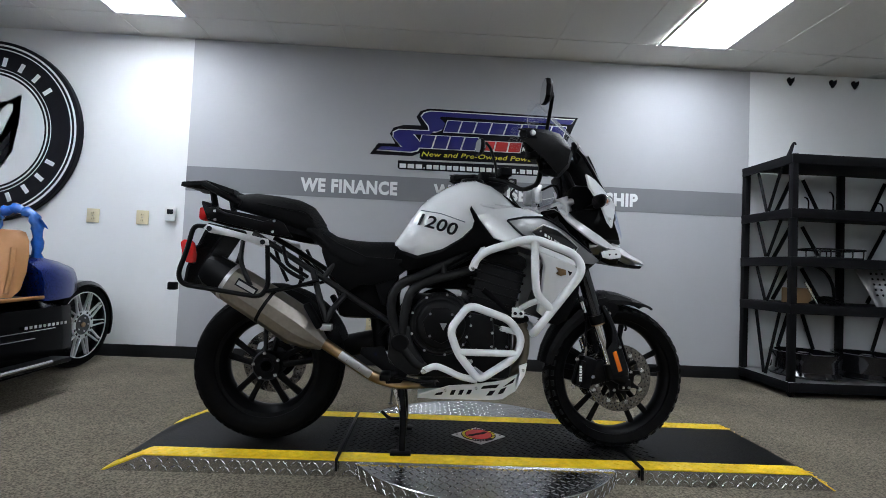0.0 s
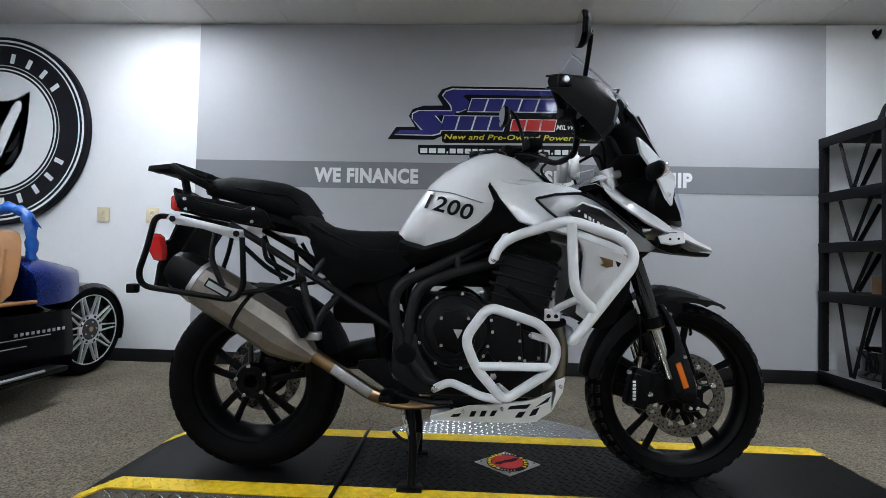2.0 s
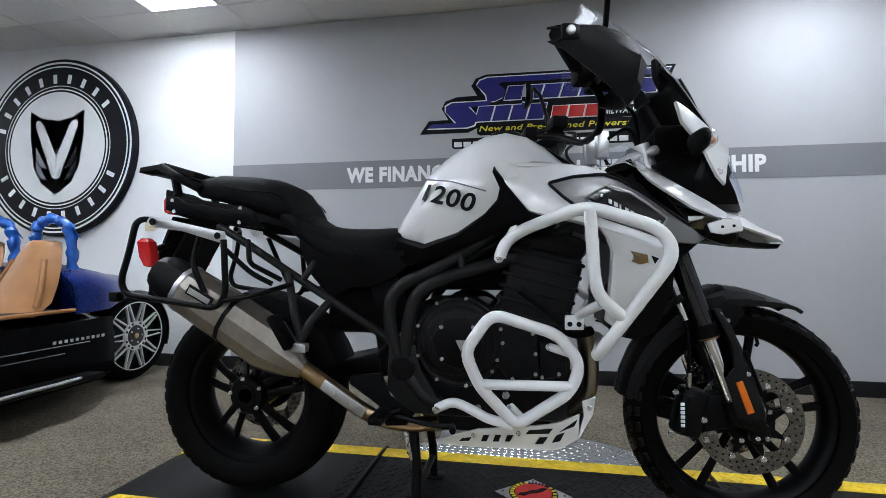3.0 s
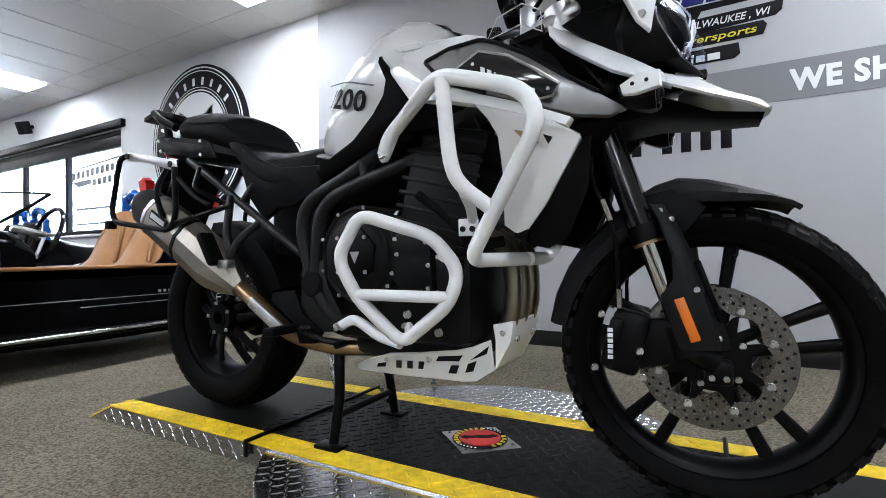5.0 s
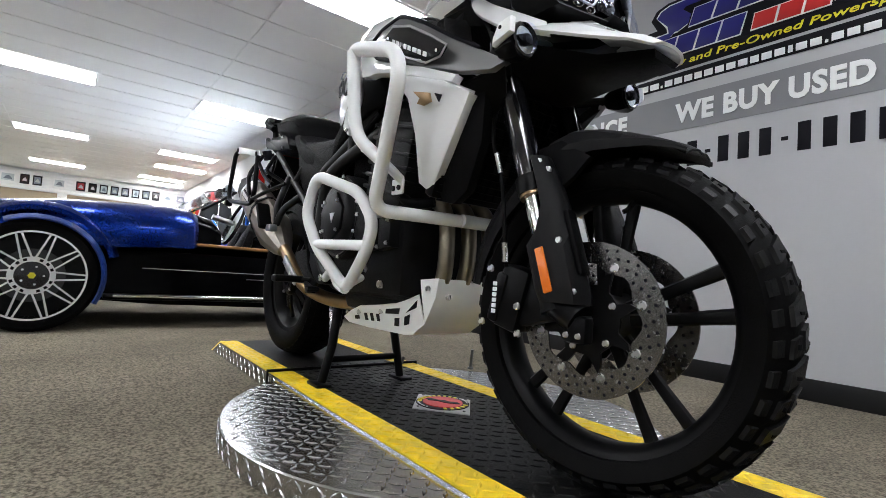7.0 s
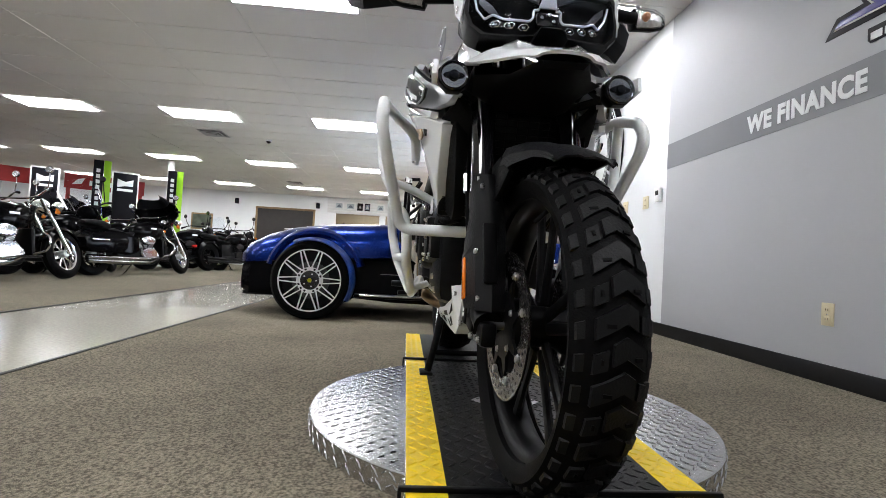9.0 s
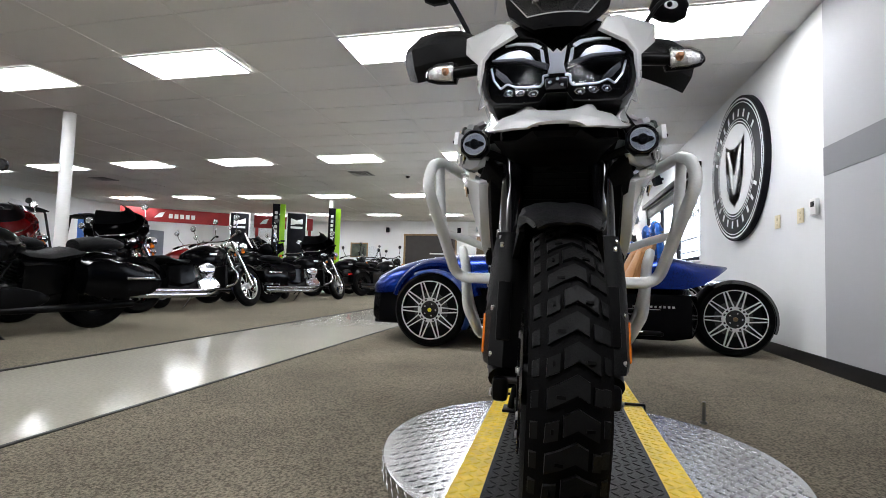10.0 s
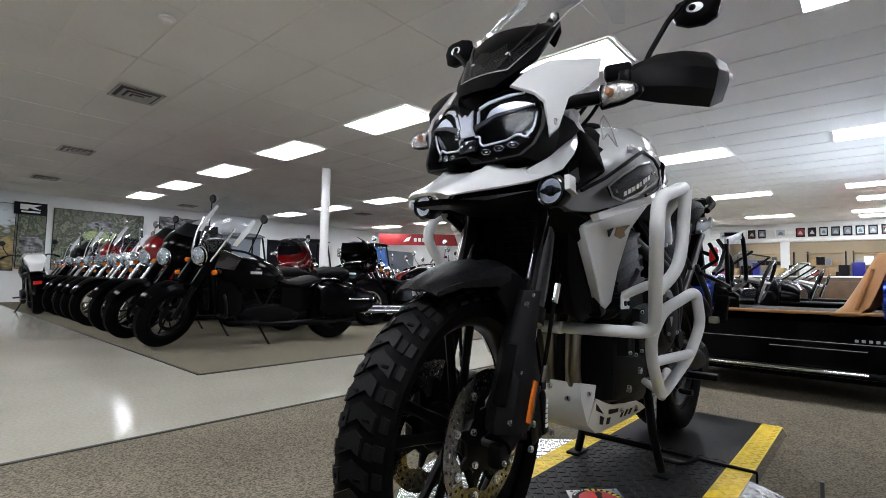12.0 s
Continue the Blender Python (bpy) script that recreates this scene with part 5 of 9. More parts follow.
for s in (-1, 1):
    mp("skid_side", Build().sheet([[skid_at(p[0], v) for v in (0, 0.5, 1)] for p in SIDE], 0.004).side(s), POWDER_WHITE, sk)
    mp("skid_wing", Build().panel([(0.4, -0.125, 0.402), (0.395, -0.128, 0.44), (0.435, -0.1, 0.447), (0.427, -0.1, 0.397), (0.388, -0.1, 0.326)], 0.004, 0.0, (1, -1, 0)).side(s), POWDER_WHITE, sk)
    for pts in ([(0.105, 0.35), (0.122, 0.35), (0.13, 0.68), (0.113, 0.68)], [(0.14, 0.35), (0.157, 0.35), (0.165, 0.68), (0.148, 0.68)], [(0.175, 0.36), (0.19, 0.36), (0.2, 0.66), (0.183, 0.66)], [(0.262, 0.25), (0.285, 0.25), (0.298, 0.52), (0.275, 0.52)], [(0.31, 0.28), (0.333, 0.3), (0.345, 0.55), (0.322, 0.54)],
                [(0.235, 0.68), (0.3, 0.66), (0.312, 0.82), (0.245, 0.84)], [(0.33, 0.64), (0.372, 0.62), (0.38, 0.84)], [(0.04, 0.4), (0.07, 0.4), (0.078, 0.62), (0.05, 0.62)]):
        mp("slot", Build().panel([skid_at(x, v, 0.0025) for x, v in pts], 0.0012, 0.0, (0, -1, 0.4)).side(s), INK_BLACK, sk, "dark slot")
    bolt_set("skid_bolt", [skid_at(0.085, 0.75, 0.003), skid_at(0.215, 0.75, 0.003), (0.415, -0.118, 0.42)], 0.007, 0.008, sk, s, "y", BOLT)
bolt_set("skid_bolt", [(0.428, -0.06, 0.4), (0.428, 0.06, 0.4)], 0.008, 0.012, sk, -1, "x", BOLT)

# exhaust
A, B = Vector((-0.875, -0.212, 0.795)), Vector((-0.435, -0.192, 0.535))
ax = (B - A).normalized()
sd_, up_ = Vector((0, -1, 0)), ax.cross(Vector((0, -1, 0))).normalized()
if up_.z < 0:
    up_ = -up_


def can_ring(t, w, h, dz=0.0):
    c = A.lerp(B, t) + up_ * dz
    return [c + sd_ * w * math.cos(a) * (1.0 if abs(math.sin(a)) < 0.8 else 0.7) + up_ * h * math.sin(a) for a in [math.tau * i / 12 + 0.26 for i in range(12)]]


can = mp("silencer", Build().loft([can_ring(0.16, 0.058, 0.077), can_ring(0.3, 0.062, 0.08), can_ring(0.5, 0.064, 0.083), can_ring(0.52, 0.062, 0.081), can_ring(0.8, 0.064, 0.084, -0.004), can_ring(0.93, 0.05, 0.06, -0.008), can_ring(1.05, 0.027, 0.027, -0.012)]), TITAN, None, "brushed titanium silencer", 16)
mp("end_cap", Build().loft([can_ring(-0.05, 0.03, 0.042), can_ring(-0.045, 0.038, 0.05), can_ring(0.02, 0.052, 0.07), can_ring(0.17, 0.058, 0.078)]), BLACK_SATIN, can, "black carbon end cap", 25)
mp("cap_band", Build().loft([can_ring(0.155, 0.06, 0.079), can_ring(0.185, 0.0615, 0.0805)]), ALU, can)
mp("mid_band", Build().loft([can_ring(0.505, 0.065, 0.0845), can_ring(0.53, 0.0645, 0.084)]), BLACK_SATIN, can)
lp = [A.lerp(B, t) + sd_ * 0.0655 + up_ * h for t, h in ((0.25, 0.045), (0.42, 0.047), (0.42, 0.018), (0.25, 0.014))]
mp("brand_plate", Build().panel(lp, 0.004, 0.001, (0, -1, 0)), INK_BLACK, can, "small black badge")
lp = [A.lerp(B, t) + sd_ * 0.067 + up_ * h for t, h in ((0.262, 0.038), (0.408, 0.04), (0.408, 0.024), (0.262, 0.02))]
mp("brand_bar", Build().panel(lp, 0.001, 0.0, (0, -1, 0)), ALU, can)
mp("link_pipe", Build().tube([(-0.44, -0.192, 0.53), (-0.33, -0.19, 0.462), (-0.21, -0.19, 0.385), (-0.12, -0.14, 0.35), (0.02, -0.06, 0.34), (0.3, -0.03, 0.355)], 0.0225, 16, 0.05), BRONZE, None, "bronze heat-tinted exhaust pipe")
q = pose(0, 0, 0, 0, 32, 0)
hs = mp("heat_shield", Build().box((-0.285, -0.214, 0.44), (0.15, 0.01, 0.034), 0.004, q), ALU, None, "small aluminium heat shield")
bolt_set("shield_bolt", [(-0.315, -0.221, 0.456), (-0.265, -0.221, 0.426)], 0.006, 0.005, hs, -1, "y", BOLT)

# bodywork
def ring_body(x, top, hw, bot, k=(1.0, 0.55, 0.28)):
    h = top - bot
    half = [(0.0, top), (hw * 0.35, top - h * 0.015), (hw * 0.66, top - h * 0.09), (hw * 0.88, top - h * 0.26), (hw, top - h * 0.52), (hw * 0.97, top - h * 0.78), (hw * 0.86, bot)]
    return [(x, y, z) for y, z in half] + [(x, -y, z) for y, z in half[::-1][:-1]]


TANK = ((-0.158, 0.955, 0.1, 0.89), (-0.125, 1.0, 0.135, 0.895), (-0.09, 1.06, 0.16, 0.885), (-0.05, 1.118, 0.185, 0.89), (0.0, 1.162, 0.205, 0.9), (0.06, 1.2, 0.222, 0.918), (0.12, 1.226, 0.232, 0.945), (0.18, 1.234, 0.233, 0.97), (0.24, 1.215, 0.228, 1.0), (0.29, 1.18, 0.22, 1.01), (0.35, 1.125, 0.2, 1.02), (0.4, 1.09, 0.16, 1.02))
tank = mp("fuel_tank", Build().loft([ring_body(*r) for r in TANK]), PAINT_WHITE, None, "gloss white fuel tank", 60)
mp("filler_cap", Build().disc((0.175, 0, 1.236), 0.052, 0.02, "z", 30, 0.005), BLACK_SATIN, tank)
mp("tank_pad", Build().loft([ring_body(x, t + 0.004, w, t - 0.02) for x, t, w in ((0.235, 1.222, 0.055), (0.3, 1.18, 0.1), (0.38, 1.12, 0.13), (0.44, 1.09, 0.12))]), BLACK_PLASTIC, tank)


def tank_y(x, z):
    """Half width of the tank at a place on its flank."""
    rows = []
    for r in TANK:
        half = ring_body(*r)[:7]
        zs, ys = [p[2] for p in half][::-1], [p[1] for p in half][::-1]
        rows.append(float(np.interp(z, zs, ys)))
    return float(np.interp(x, [r[0] for r in TANK], rows))


for s in (-1, 1):
    b = lettering("1200", 0.162, 0.053, 1.0, 0.02, 0.1)
    c, d = math.cos(radians(16)), math.sin(radians(16))
    out = []
    for u, y, v in b.v:
        if s > 0:
            u = 0.162 - u
        x, z = -0.064 + u * c + v * d, 1.016 - u * d + v * c
        out.append((x, s * (tank_y(x, z) + 0.0078 - y * 0.0015), z))
    b.v = out
    if s > 0:
        b.flip()
    for g in glyphs(b):
        mp("numeral", g, INK_BLACK, tank, "black numeral on the tank")
both("tank_line", lambda: rail([(-0.05, -0.186, 1.075), (0.03, -0.217, 1.063), (0.13, -0.238, 1.03)], 0.0022, 0.02, 6), INK_GREY, tank)
both("knee_panel", lambda: Build().panel([(-0.15, -0.145, 0.9), (-0.06, -0.19, 0.875), (0.04, -0.212, 0.908), (0.12, -0.234, 0.958), (0.158, -0.24, 1.0), (0.166, -0.24, 1.035), (0.146, -0.242, 1.08), (0.15, -0.245, 1.092), (0.185, -0.25, 1.04), (0.24, -0.255, 0.97), (0.33, -0.25, 0.95), (0.3, -0.2, 0.91), (0.16, -0.19, 0.915), (0.0, -0.19, 0.85), (-0.1, -0.17, 0.82), (-0.16, -0.15, 0.86)], 0.03, 0.006, (0, -1, 0)), BLACK_PLASTIC)
YS = ((0.1, -0.232), (0.25, -0.262), (0.39, -0.288), (0.5, -0.272), (0.6, -0.236), (0.7, -0.185), (0.8, -0.13))


def skin(x, z, out=0.0):
    y = float(np.interp(x, [p[0] for p in YS], [p[1] for p in YS]))
    return (x, y - out + max(0.0, z - 1.03) * 0.45 + max(0.0, 0.93 - z) * 0.1, z)


both("side_fairing", lambda: Build().panel([skin(x, z) for x, z in ((0.128, 1.1), (0.18, 1.106), (0.25, 1.102), (0.33, 1.096), (0.4, 1.085), (0.44, 1.072), (0.432, 1.06), (0.358, 1.056), (0.292, 1.043), (0.33, 1.005), (0.37, 0.97), (0.45, 0.94), (0.53, 0.915), (0.61, 0.885), (0.6, 0.87), (0.5, 0.9), (0.42, 0.925), (0.35, 0.945), (0.31, 0.953), (0.245, 0.972), (0.19, 1.04), (0.155, 1.082))], 0.02, 0.003, (0, -1, 0)), PAINT_WHITE, None, "gloss white side fairing")
both("fairing_insert", lambda: Build().panel([skin(x, z, 0.002) for x, z in ((0.294, 1.042), (0.358, 1.055), (0.432, 1.06), (0.47, 1.045), (0.53, 1.012), (0.6, 0.965), (0.66, 0.93), (0.71, 0.9), (0.68, 0.885), (0.62, 0.888), (0.53, 0.916), (0.45, 0.942), (0.37, 0.972), (0.33, 1.005))], 0.02, 0.003, (0, -1, 0)), SILVER, None, "graphite metallic fairing insert")
both("insert_outline", lambda: Build().tube([skin(x, z, 0.003) for x, z in ((0.45, 0.944), (0.37, 0.974), (0.33, 1.006), (0.294, 1.043), (0.358, 1.057), (0.432, 1.062), (0.47, 1.047), (0.53, 1.014), (0.6, 0.967), (0.66, 0.932))], 0.0045, 6, 0.01), INK_BLACK)
for s in (-1, 1):
    em = mp("emblem_plate", Build().panel([skin(x, z, 0.009) for x, z in ((0.39, 1.0), (0.437, 1.028), (0.495, 1.01), (0.55, 0.976), (0.59, 0.948), (0.577, 0.928), (0.545, 0.922), (0.47, 0.955), (0.404, 0.988))], 0.012, 0.003, (0, -1, 0)).side(s), BLACK_GLOSS, None, "black emblem plate with bright rim")
    mp("emblem_rim", Build().tube([skin(x, z, 0.007) for x, z in ((0.387, 1.0), (0.437, 1.031), (0.497, 1.013), (0.552, 0.979), (0.593, 0.949), (0.579, 0.925), (0.544, 0.918), (0.468, 0.952), (0.402, 0.985))], 0.0026, 6, closed=True).side(s), ALU, em)
    for i in range(8):
        x, z, w = 0.442 + i * 0.0138, 0.991 - i * 0.0074, (0.0085, 0.009, 0.004, 0.009, 0.0085, 0.011, 0.009, 0.0095)[i]
        mp("bar", Build().panel([skin(x + a, z + c, 0.0105) for a, c in ((0, -0.0055), (w, -0.0055 - w * 0.5), (w, 0.0055 - w * 0.5), (0, 0.0055))], 0.0015, 0.0, (0, -1, 0)).side(s), INK_WHITE, em)
    mp("underline", Build().tube([skin(0.462 + i * 0.012, 0.966 - i * 0.0068 - 0.008 * math.sin(i * math.pi / 6), 0.0105) for i in range(7)], 0.0018, 6).side(s), INK_WHITE, em)
    bolt_set("plate_screw", [skin(0.425, 1.004, 0.0105), skin(0.572, 0.939, 0.0105)], 0.004, 0.003, em, s, "y", BOLT)
both("fairing_top", lambda: Build().panel([(0.13, -0.2, 1.115), (0.25, -0.215, 1.115), (0.4, -0.22, 1.095), (0.44, -0.235, 1.072), (0.33, -0.245, 1.098), (0.2, -0.235, 1.108)], 0.01, 0.002, (0, 0, 1)), PAINT_WHITE)
both("radiator_shroud", lambda: Build().panel([(0.42, -0.282, 0.926), (0.5, -0.268, 0.902), (0.58, -0.24, 0.875), (0.622, -0.2, 0.852), (0.59, -0.2, 0.79), (0.545, -0.2, 0.71), (0.505, -0.192, 0.662), (0.48, -0.19, 0.652), (0.452, -0.196, 0.672), (0.46, -0.222, 0.78), (0.46, -0.25, 0.86), (0.445, -0.268, 0.893)], 0.025, 0.005, (0, -1, 0)), PAINT_WHITE, None, "white radiator side shroud")
both("shroud_edge", lambda: Build().panel([(0.623, -0.198, 0.85), (0.59, -0.198, 0.79), (0.545, -0.198, 0.71), (0.506, -0.19, 0.662), (0.5, -0.165, 0.66), (0.545, -0.17, 0.72), (0.62, -0.17, 0.85)], 0.01, 0.002, (1, 0, 0)), PAINT_WHITE)
both("shroud_decal", lambda: Build().panel([(0.5, -0.2615, 0.865), (0.545, -0.2475, 0.855), (0.548, -0.2435, 0.835), (0.525, -0.247, 0.83), (0.505, -0.252, 0.838), (0.515, -0.253, 0.848)], 0.004, 0.0005, (0, -1, 0)), BRONZE, None, "small copper and black decal")
both("radiator_cheek", lambda: Build().panel([(0.5, -0.17, 0.65), (0.54, -0.175, 0.72), (0.6, -0.18, 0.86), (0.638, -0.165, 0.858), (0.63, -0.16, 0.75), (0.585, -0.155, 0.645), (0.54, -0.155, 0.62), (0.47, -0.155, 0.635)], 0.03, 0.004, (0, -1, 0)), BLACK_PLASTIC, None, "black radiator side panel")
both("decal_mark", lambda: Build().panel([(0.556, -0.2425, 0.853), (0.575, -0.237, 0.846), (0.566, -0.2365, 0.832)], 0.004, 0.0005, (0, -1, 0)), INK_BLACK)
both("inner_duct", lambda: Build().panel([(0.6, -0.2, 0.87), (0.7, -0.17, 0.895), (0.66, -0.12, 0.84), (0.6, -0.12, 0.8), (0.57, -0.19, 0.8)], 0.02, 0.005, (1, -1, 0)), BLACK_PLASTIC)

# beak
rows = []
for pts in (((0.165, 0.742, 0.953), (0.12, 0.775, 0.968), (0.088, 0.79, 0.972), (0.07, 0.798, 0.996), (0.045, 0.8, 0.976), (0.0, 0.806, 0.972)),
            ((0.15, 0.79, 0.936), (0.112, 0.825, 0.953), (0.08, 0.836, 0.958), (0.06, 0.842, 0.963), (0.035, 0.848, 0.956), (0.0, 0.85, 0.954)),
            ((0.114, 0.858, 0.916), (0.088, 0.876, 0.928), (0.065, 0.886, 0.93), (0.048, 0.892, 0.931), (0.028, 0.898, 0.928), (0.0, 0.9, 0.928)),
            ((0.082, 0.922, 0.9), (0.064, 0.938, 0.906), (0.05, 0.946, 0.904), (0.036, 0.952, 0.902), (0.02, 0.955, 0.9), (0.0, 0.956, 0.9)),
            ((0.052, 0.95, 0.892), (0.044, 0.956, 0.895), (0.034, 0.96, 0.896), (0.025, 0.963, 0.896), (0.014, 0.965, 0.896), (0.0, 0.966, 0.896))):
    rows.append([(x, -y, z) for y, x, z in pts] + [(x, y, z) for y, x, z in pts[::-1][1:]])
bk = mp("beak", Build().sheet(rows, -0.006), PAINT_WHITE, None, "gloss white beak below the headlight", 50)
mp("beak_underside", Build().loft([[(0.64, -0.13, 0.93), (0.64, 0.13, 0.93), (0.64, 0.1, 0.888), (0.64, -0.1, 0.888)], [(0.76, -0.145, 0.925), (0.76, 0.145, 0.925), (0.76, 0.1, 0.9), (0.76, -0.1, 0.9)],
                                   [(0.86, -0.085, 0.893), (0.86, 0.085, 0.893), (0.86, 0.06, 0.884), (0.86, -0.06, 0.884)], [(0.952, -0.045, 0.888), (0.952, 0.045, 0.888), (0.948, 0.035, 0.876), (0.948, -0.035, 0.876)]]), BLACK_PLASTIC, bk)
both("beak_cheek", lambda: Build().panel([(0.535, -0.13, 1.13), (0.575, -0.142, 1.1), (0.64, -0.155, 1.055), (0.72, -0.155, 1.005), (0.775, -0.138, 0.972), (0.79, -0.146, 0.938), (0.745, -0.164, 0.955), (0.68, -0.174, 0.984), (0.61, -0.168, 1.034), (0.572, -0.158, 1.066), (0.546, -0.146, 1.095)], 0.01, 0.003, (0, -1, 0)), PAINT_WHITE, None, "white strip beside the headlight")
both("cheek_trim", lambda: Build().panel([(0.46, -0.16, 1.1), (0.53, -0.135, 1.13), (0.55, -0.15, 1.06), (0.6, -0.182, 0.98), (0.66, -0.19, 0.935), (0.55, -0.22, 1.0)], 0.012, 0.003, (0, -1, 0)), BLACK_PLASTIC)
for s in (-1, 1):
    fg = mp("fog_lamp", Build().loft([[(0.765 - dx, -0.188 + w * 1.0 * math.cos(a), 0.917 + w * math.sin(a)) for a in [math.tau * i / 8 + 0.39 for i in range(8)]] for dx, w in ((0.0, 0.036), (0.012, 0.038), (0.03, 0.034), (0.06, 0.02))]).side(s), BLACK_SATIN, None, "round auxiliary fog lamp in black housing")
    mp("lamp_rim", Build().lathe([(0.0275, 0.002), (0.032, 0.002), (0.033, 0.007), (0.03, 0.009), (0.0275, 0.007)], (0.764, -0.188, 0.917), "x", 28).side(s), BLACK_GLOSS, fg)
    mp("lamp_bowl", Build().disc((0.766, -0.188, 0.917), 0.0275, 0.003, "x", 26).side(s), REFLECTOR, fg, "bright lamp reflector")
    mp("projector", Build().lathe([(0.001, 0.012), (0.009, 0.0105), (0.0115, 0.006), (0.0125, 0.0)], (0.767, -0.188, 0.917), "x", 22).side(s), DARKLENS, fg, "dark projector lens")
    mp("lamp_brow", Build().loft([[(0.768 + dx, -0.188 + w * 0.024 * math.cos(q), 0.917 + w * 0.0075 * math.sin(q)) for q in [math.tau * i / 16 for i in range(16)]] for dx, w in ((0.0, 1.0), (0.004, 0.95))]).side(s), DARKLENS, fg, "dark band across the lamp")
    mp("lamp_glass", Build().disc((0.783, -0.188, 0.917), 0.0275, 0.002, "x", 26, 0.001).side(s), LENSGLASS, fg)
    mp("lamp_shield", Build().panel([(0.7, -0.212, 0.936), (0.735, -0.23, 0.948), (0.772, -0.236, 0.947), (0.774, -0.238, 0.916), (0.73, -0.235, 0.908), (0.706, -0.218, 0.915)], 0.012, 0.003, (0, -1, 0)).side(s), POWDER_WHITE, fg, "white lamp guard")
    bolt_set("guard_hole", [(0.727, -0.2375, 0.926), (0.752, -0.2415, 0.928)], 0.004, 0.003, fg, s, "y", INK_BLACK)
    mp("lamp_stay", Build().tube([(0.72, -0.188, 0.917), (0.68, -0.15, 0.91), (0.64, -0.1, 0.9)], 0.011, 8).side(s), BLACK_SATIN, fg)

# headlight: a clear cover over a bowl whose lamps sit well behind it
def face(y, z, d=0.0):
    return (0.868 - (z - 0.98) * 0.3 - max(0.0, 1.01 - z) * 0.5 - max(0.0, z - 1.12) * 0.35 - (y / 0.17) ** 2 * 0.07 + d, y, z)


def bowl(y, z, d=0.0):
    return (0.806 + (z - 1.03) * 0.2 - max(0.0, z - 1.115) * 0.9 - (y / 0.17) ** 2 * 0.076 + d, y, z)


OUT = [(0.0, 1.1), (0.02, 1.115), (0.042, 1.143), (0.075, 1.16), (0.12, 1.164), (0.148, 1.145), (0.166, 1.105), (0.168, 1.06), (0.158, 1.022), (0.135, 0.997), (0.07, 0.985), (0.035, 0.984), (0.022, 1.0), (0.0, 1.0)]
OUT = OUT + [(-y, z) for y, z in OUT[::-1][1:-1]]


def out(k):
    return [(y * k, 1.07 + (z - 1.07) * k) for y, z in OUT]


hl = mp("headlight", Build().loft([[(0.66, y * 0.8, 1.075 + (z - 1.07) * 0.75) for y, z in OUT], [bowl(y, z, -0.03) for y, z in out(1.04)], [face(y, z, -0.012) for y, z in out(1.05)], [face(y, z, -0.003) for y, z in out(1.03)], [face(y, z, -0.006) for y, z in out(0.985)], [bowl(y, z, -0.004) for y, z in out(0.96)]]), BLACK_SATIN, None, "twin-lens headlight in black housing", 30)
for s in (-1, 1):
    mp("lens_trim", Build().tube([bowl(s * y, z, 0.004) for y, z in ((0.018, 1.055), (0.03, 1.054), (0.029, 1.04), (0.036, 1.032), (0.09, 1.04), (0.112, 1.052), (0.128, 1.046), (0.145, 1.07), (0.152, 1.1))], 0.0026, 6, 0.004), HALFMOON, hl, "thin chrome trim line")
    # highlight line along the lens top, built as a pale panel
    mp("upper_trim", Build().panel([bowl(s * y, z, 0.006) for y, z in ((0.034, 1.118), (0.05, 1.134), (0.09, 1.15), (0.12, 1.155), (0.12, 1.15), (0.092, 1.143), (0.056, 1.126), (0.04, 1.112))], 0.003, 0.0005, (1, 0, 0)), HALFMOON, hl, "pale strip painting the glare along the lens top")
    mp("reflector", Build().panel([bowl(s * y, z, 0.004) for y, z in ((0.05, 1.092), (0.062, 1.108), (0.082, 1.121), (0.108, 1.127), (0.132, 1.124), (0.146, 1.118), (0.11, 1.106))], 0.003, 0.001, (1, 0, 0.4)), HALFMOON, hl, "bright half-moon reflector")
    mp("inner_reflector", Build().panel([bowl(s * y, z, 0.005) for y, z in ((0.024, 1.076), (0.03, 1.108), (0.037, 1.112), (0.035, 1.09), (0.03, 1.076))], 0.003, 0.001, (1, 0, 0.4)), HALFMOON, hl)
    mp("brow", Build().panel([bowl(s * y, z, 0.01) for y, z in ((0.022, 1.078), (0.075, 1.098), (0.15, 1.118), (0.15, 1.112), (0.075, 1.09), (0.024, 1.066))], 0.012, 0.001, (1, 0, 0)), BOLT_DARK, hl, "dull silver ledge")
    mp("low_reflector", Build().panel([bowl(s * y, z, 0.0) for y, z in ((0.1, 1.052), (0.122, 1.06), (0.142, 1.084), (0.14, 1.096), (0.116, 1.074))], 0.003, 0.001, (1, 0, 0)), BOLT_DARK, hl)
    for i in range(3):
        y0, z0 = s * (0.05 + 0.029 * i), 1.014 + 0.006 * i
        led = mp("led", Build().tube([bowl(y0 + 0.011 * math.cos(k * math.pi / 3), z0 + 0.0065 * math.sin(k * math.pi / 3), 0.018) for k in range(6)], 0.0016, 5, closed=True), CHROME, hl, "chrome-rimmed running lamp")
        mp("led_core", Build().box(bowl(y0, z0, 0.016), (0.004, 0.008, 0.005), 0.001), REFLECTOR, led)
glass_ = mp("lamp_glass", Build().sheet([[face(y, 1.075 + (w - 0.5) * 2 * h, 0.0) for y, h in ((-0.16, 0.03), (-0.145, 0.055), (-0.1, 0.074), (-0.05, 0.068), (0.0, 0.03), (0.05, 0.068), (0.1, 0.074), (0.145, 0.055), (0.16, 0.03))] for w in (0.0, 0.2, 0.4, 0.6, 0.8, 1.0)], 0.002), LENSGLASS, hl, "clear lamp cover", 60)
glass_.visible_shadow = False
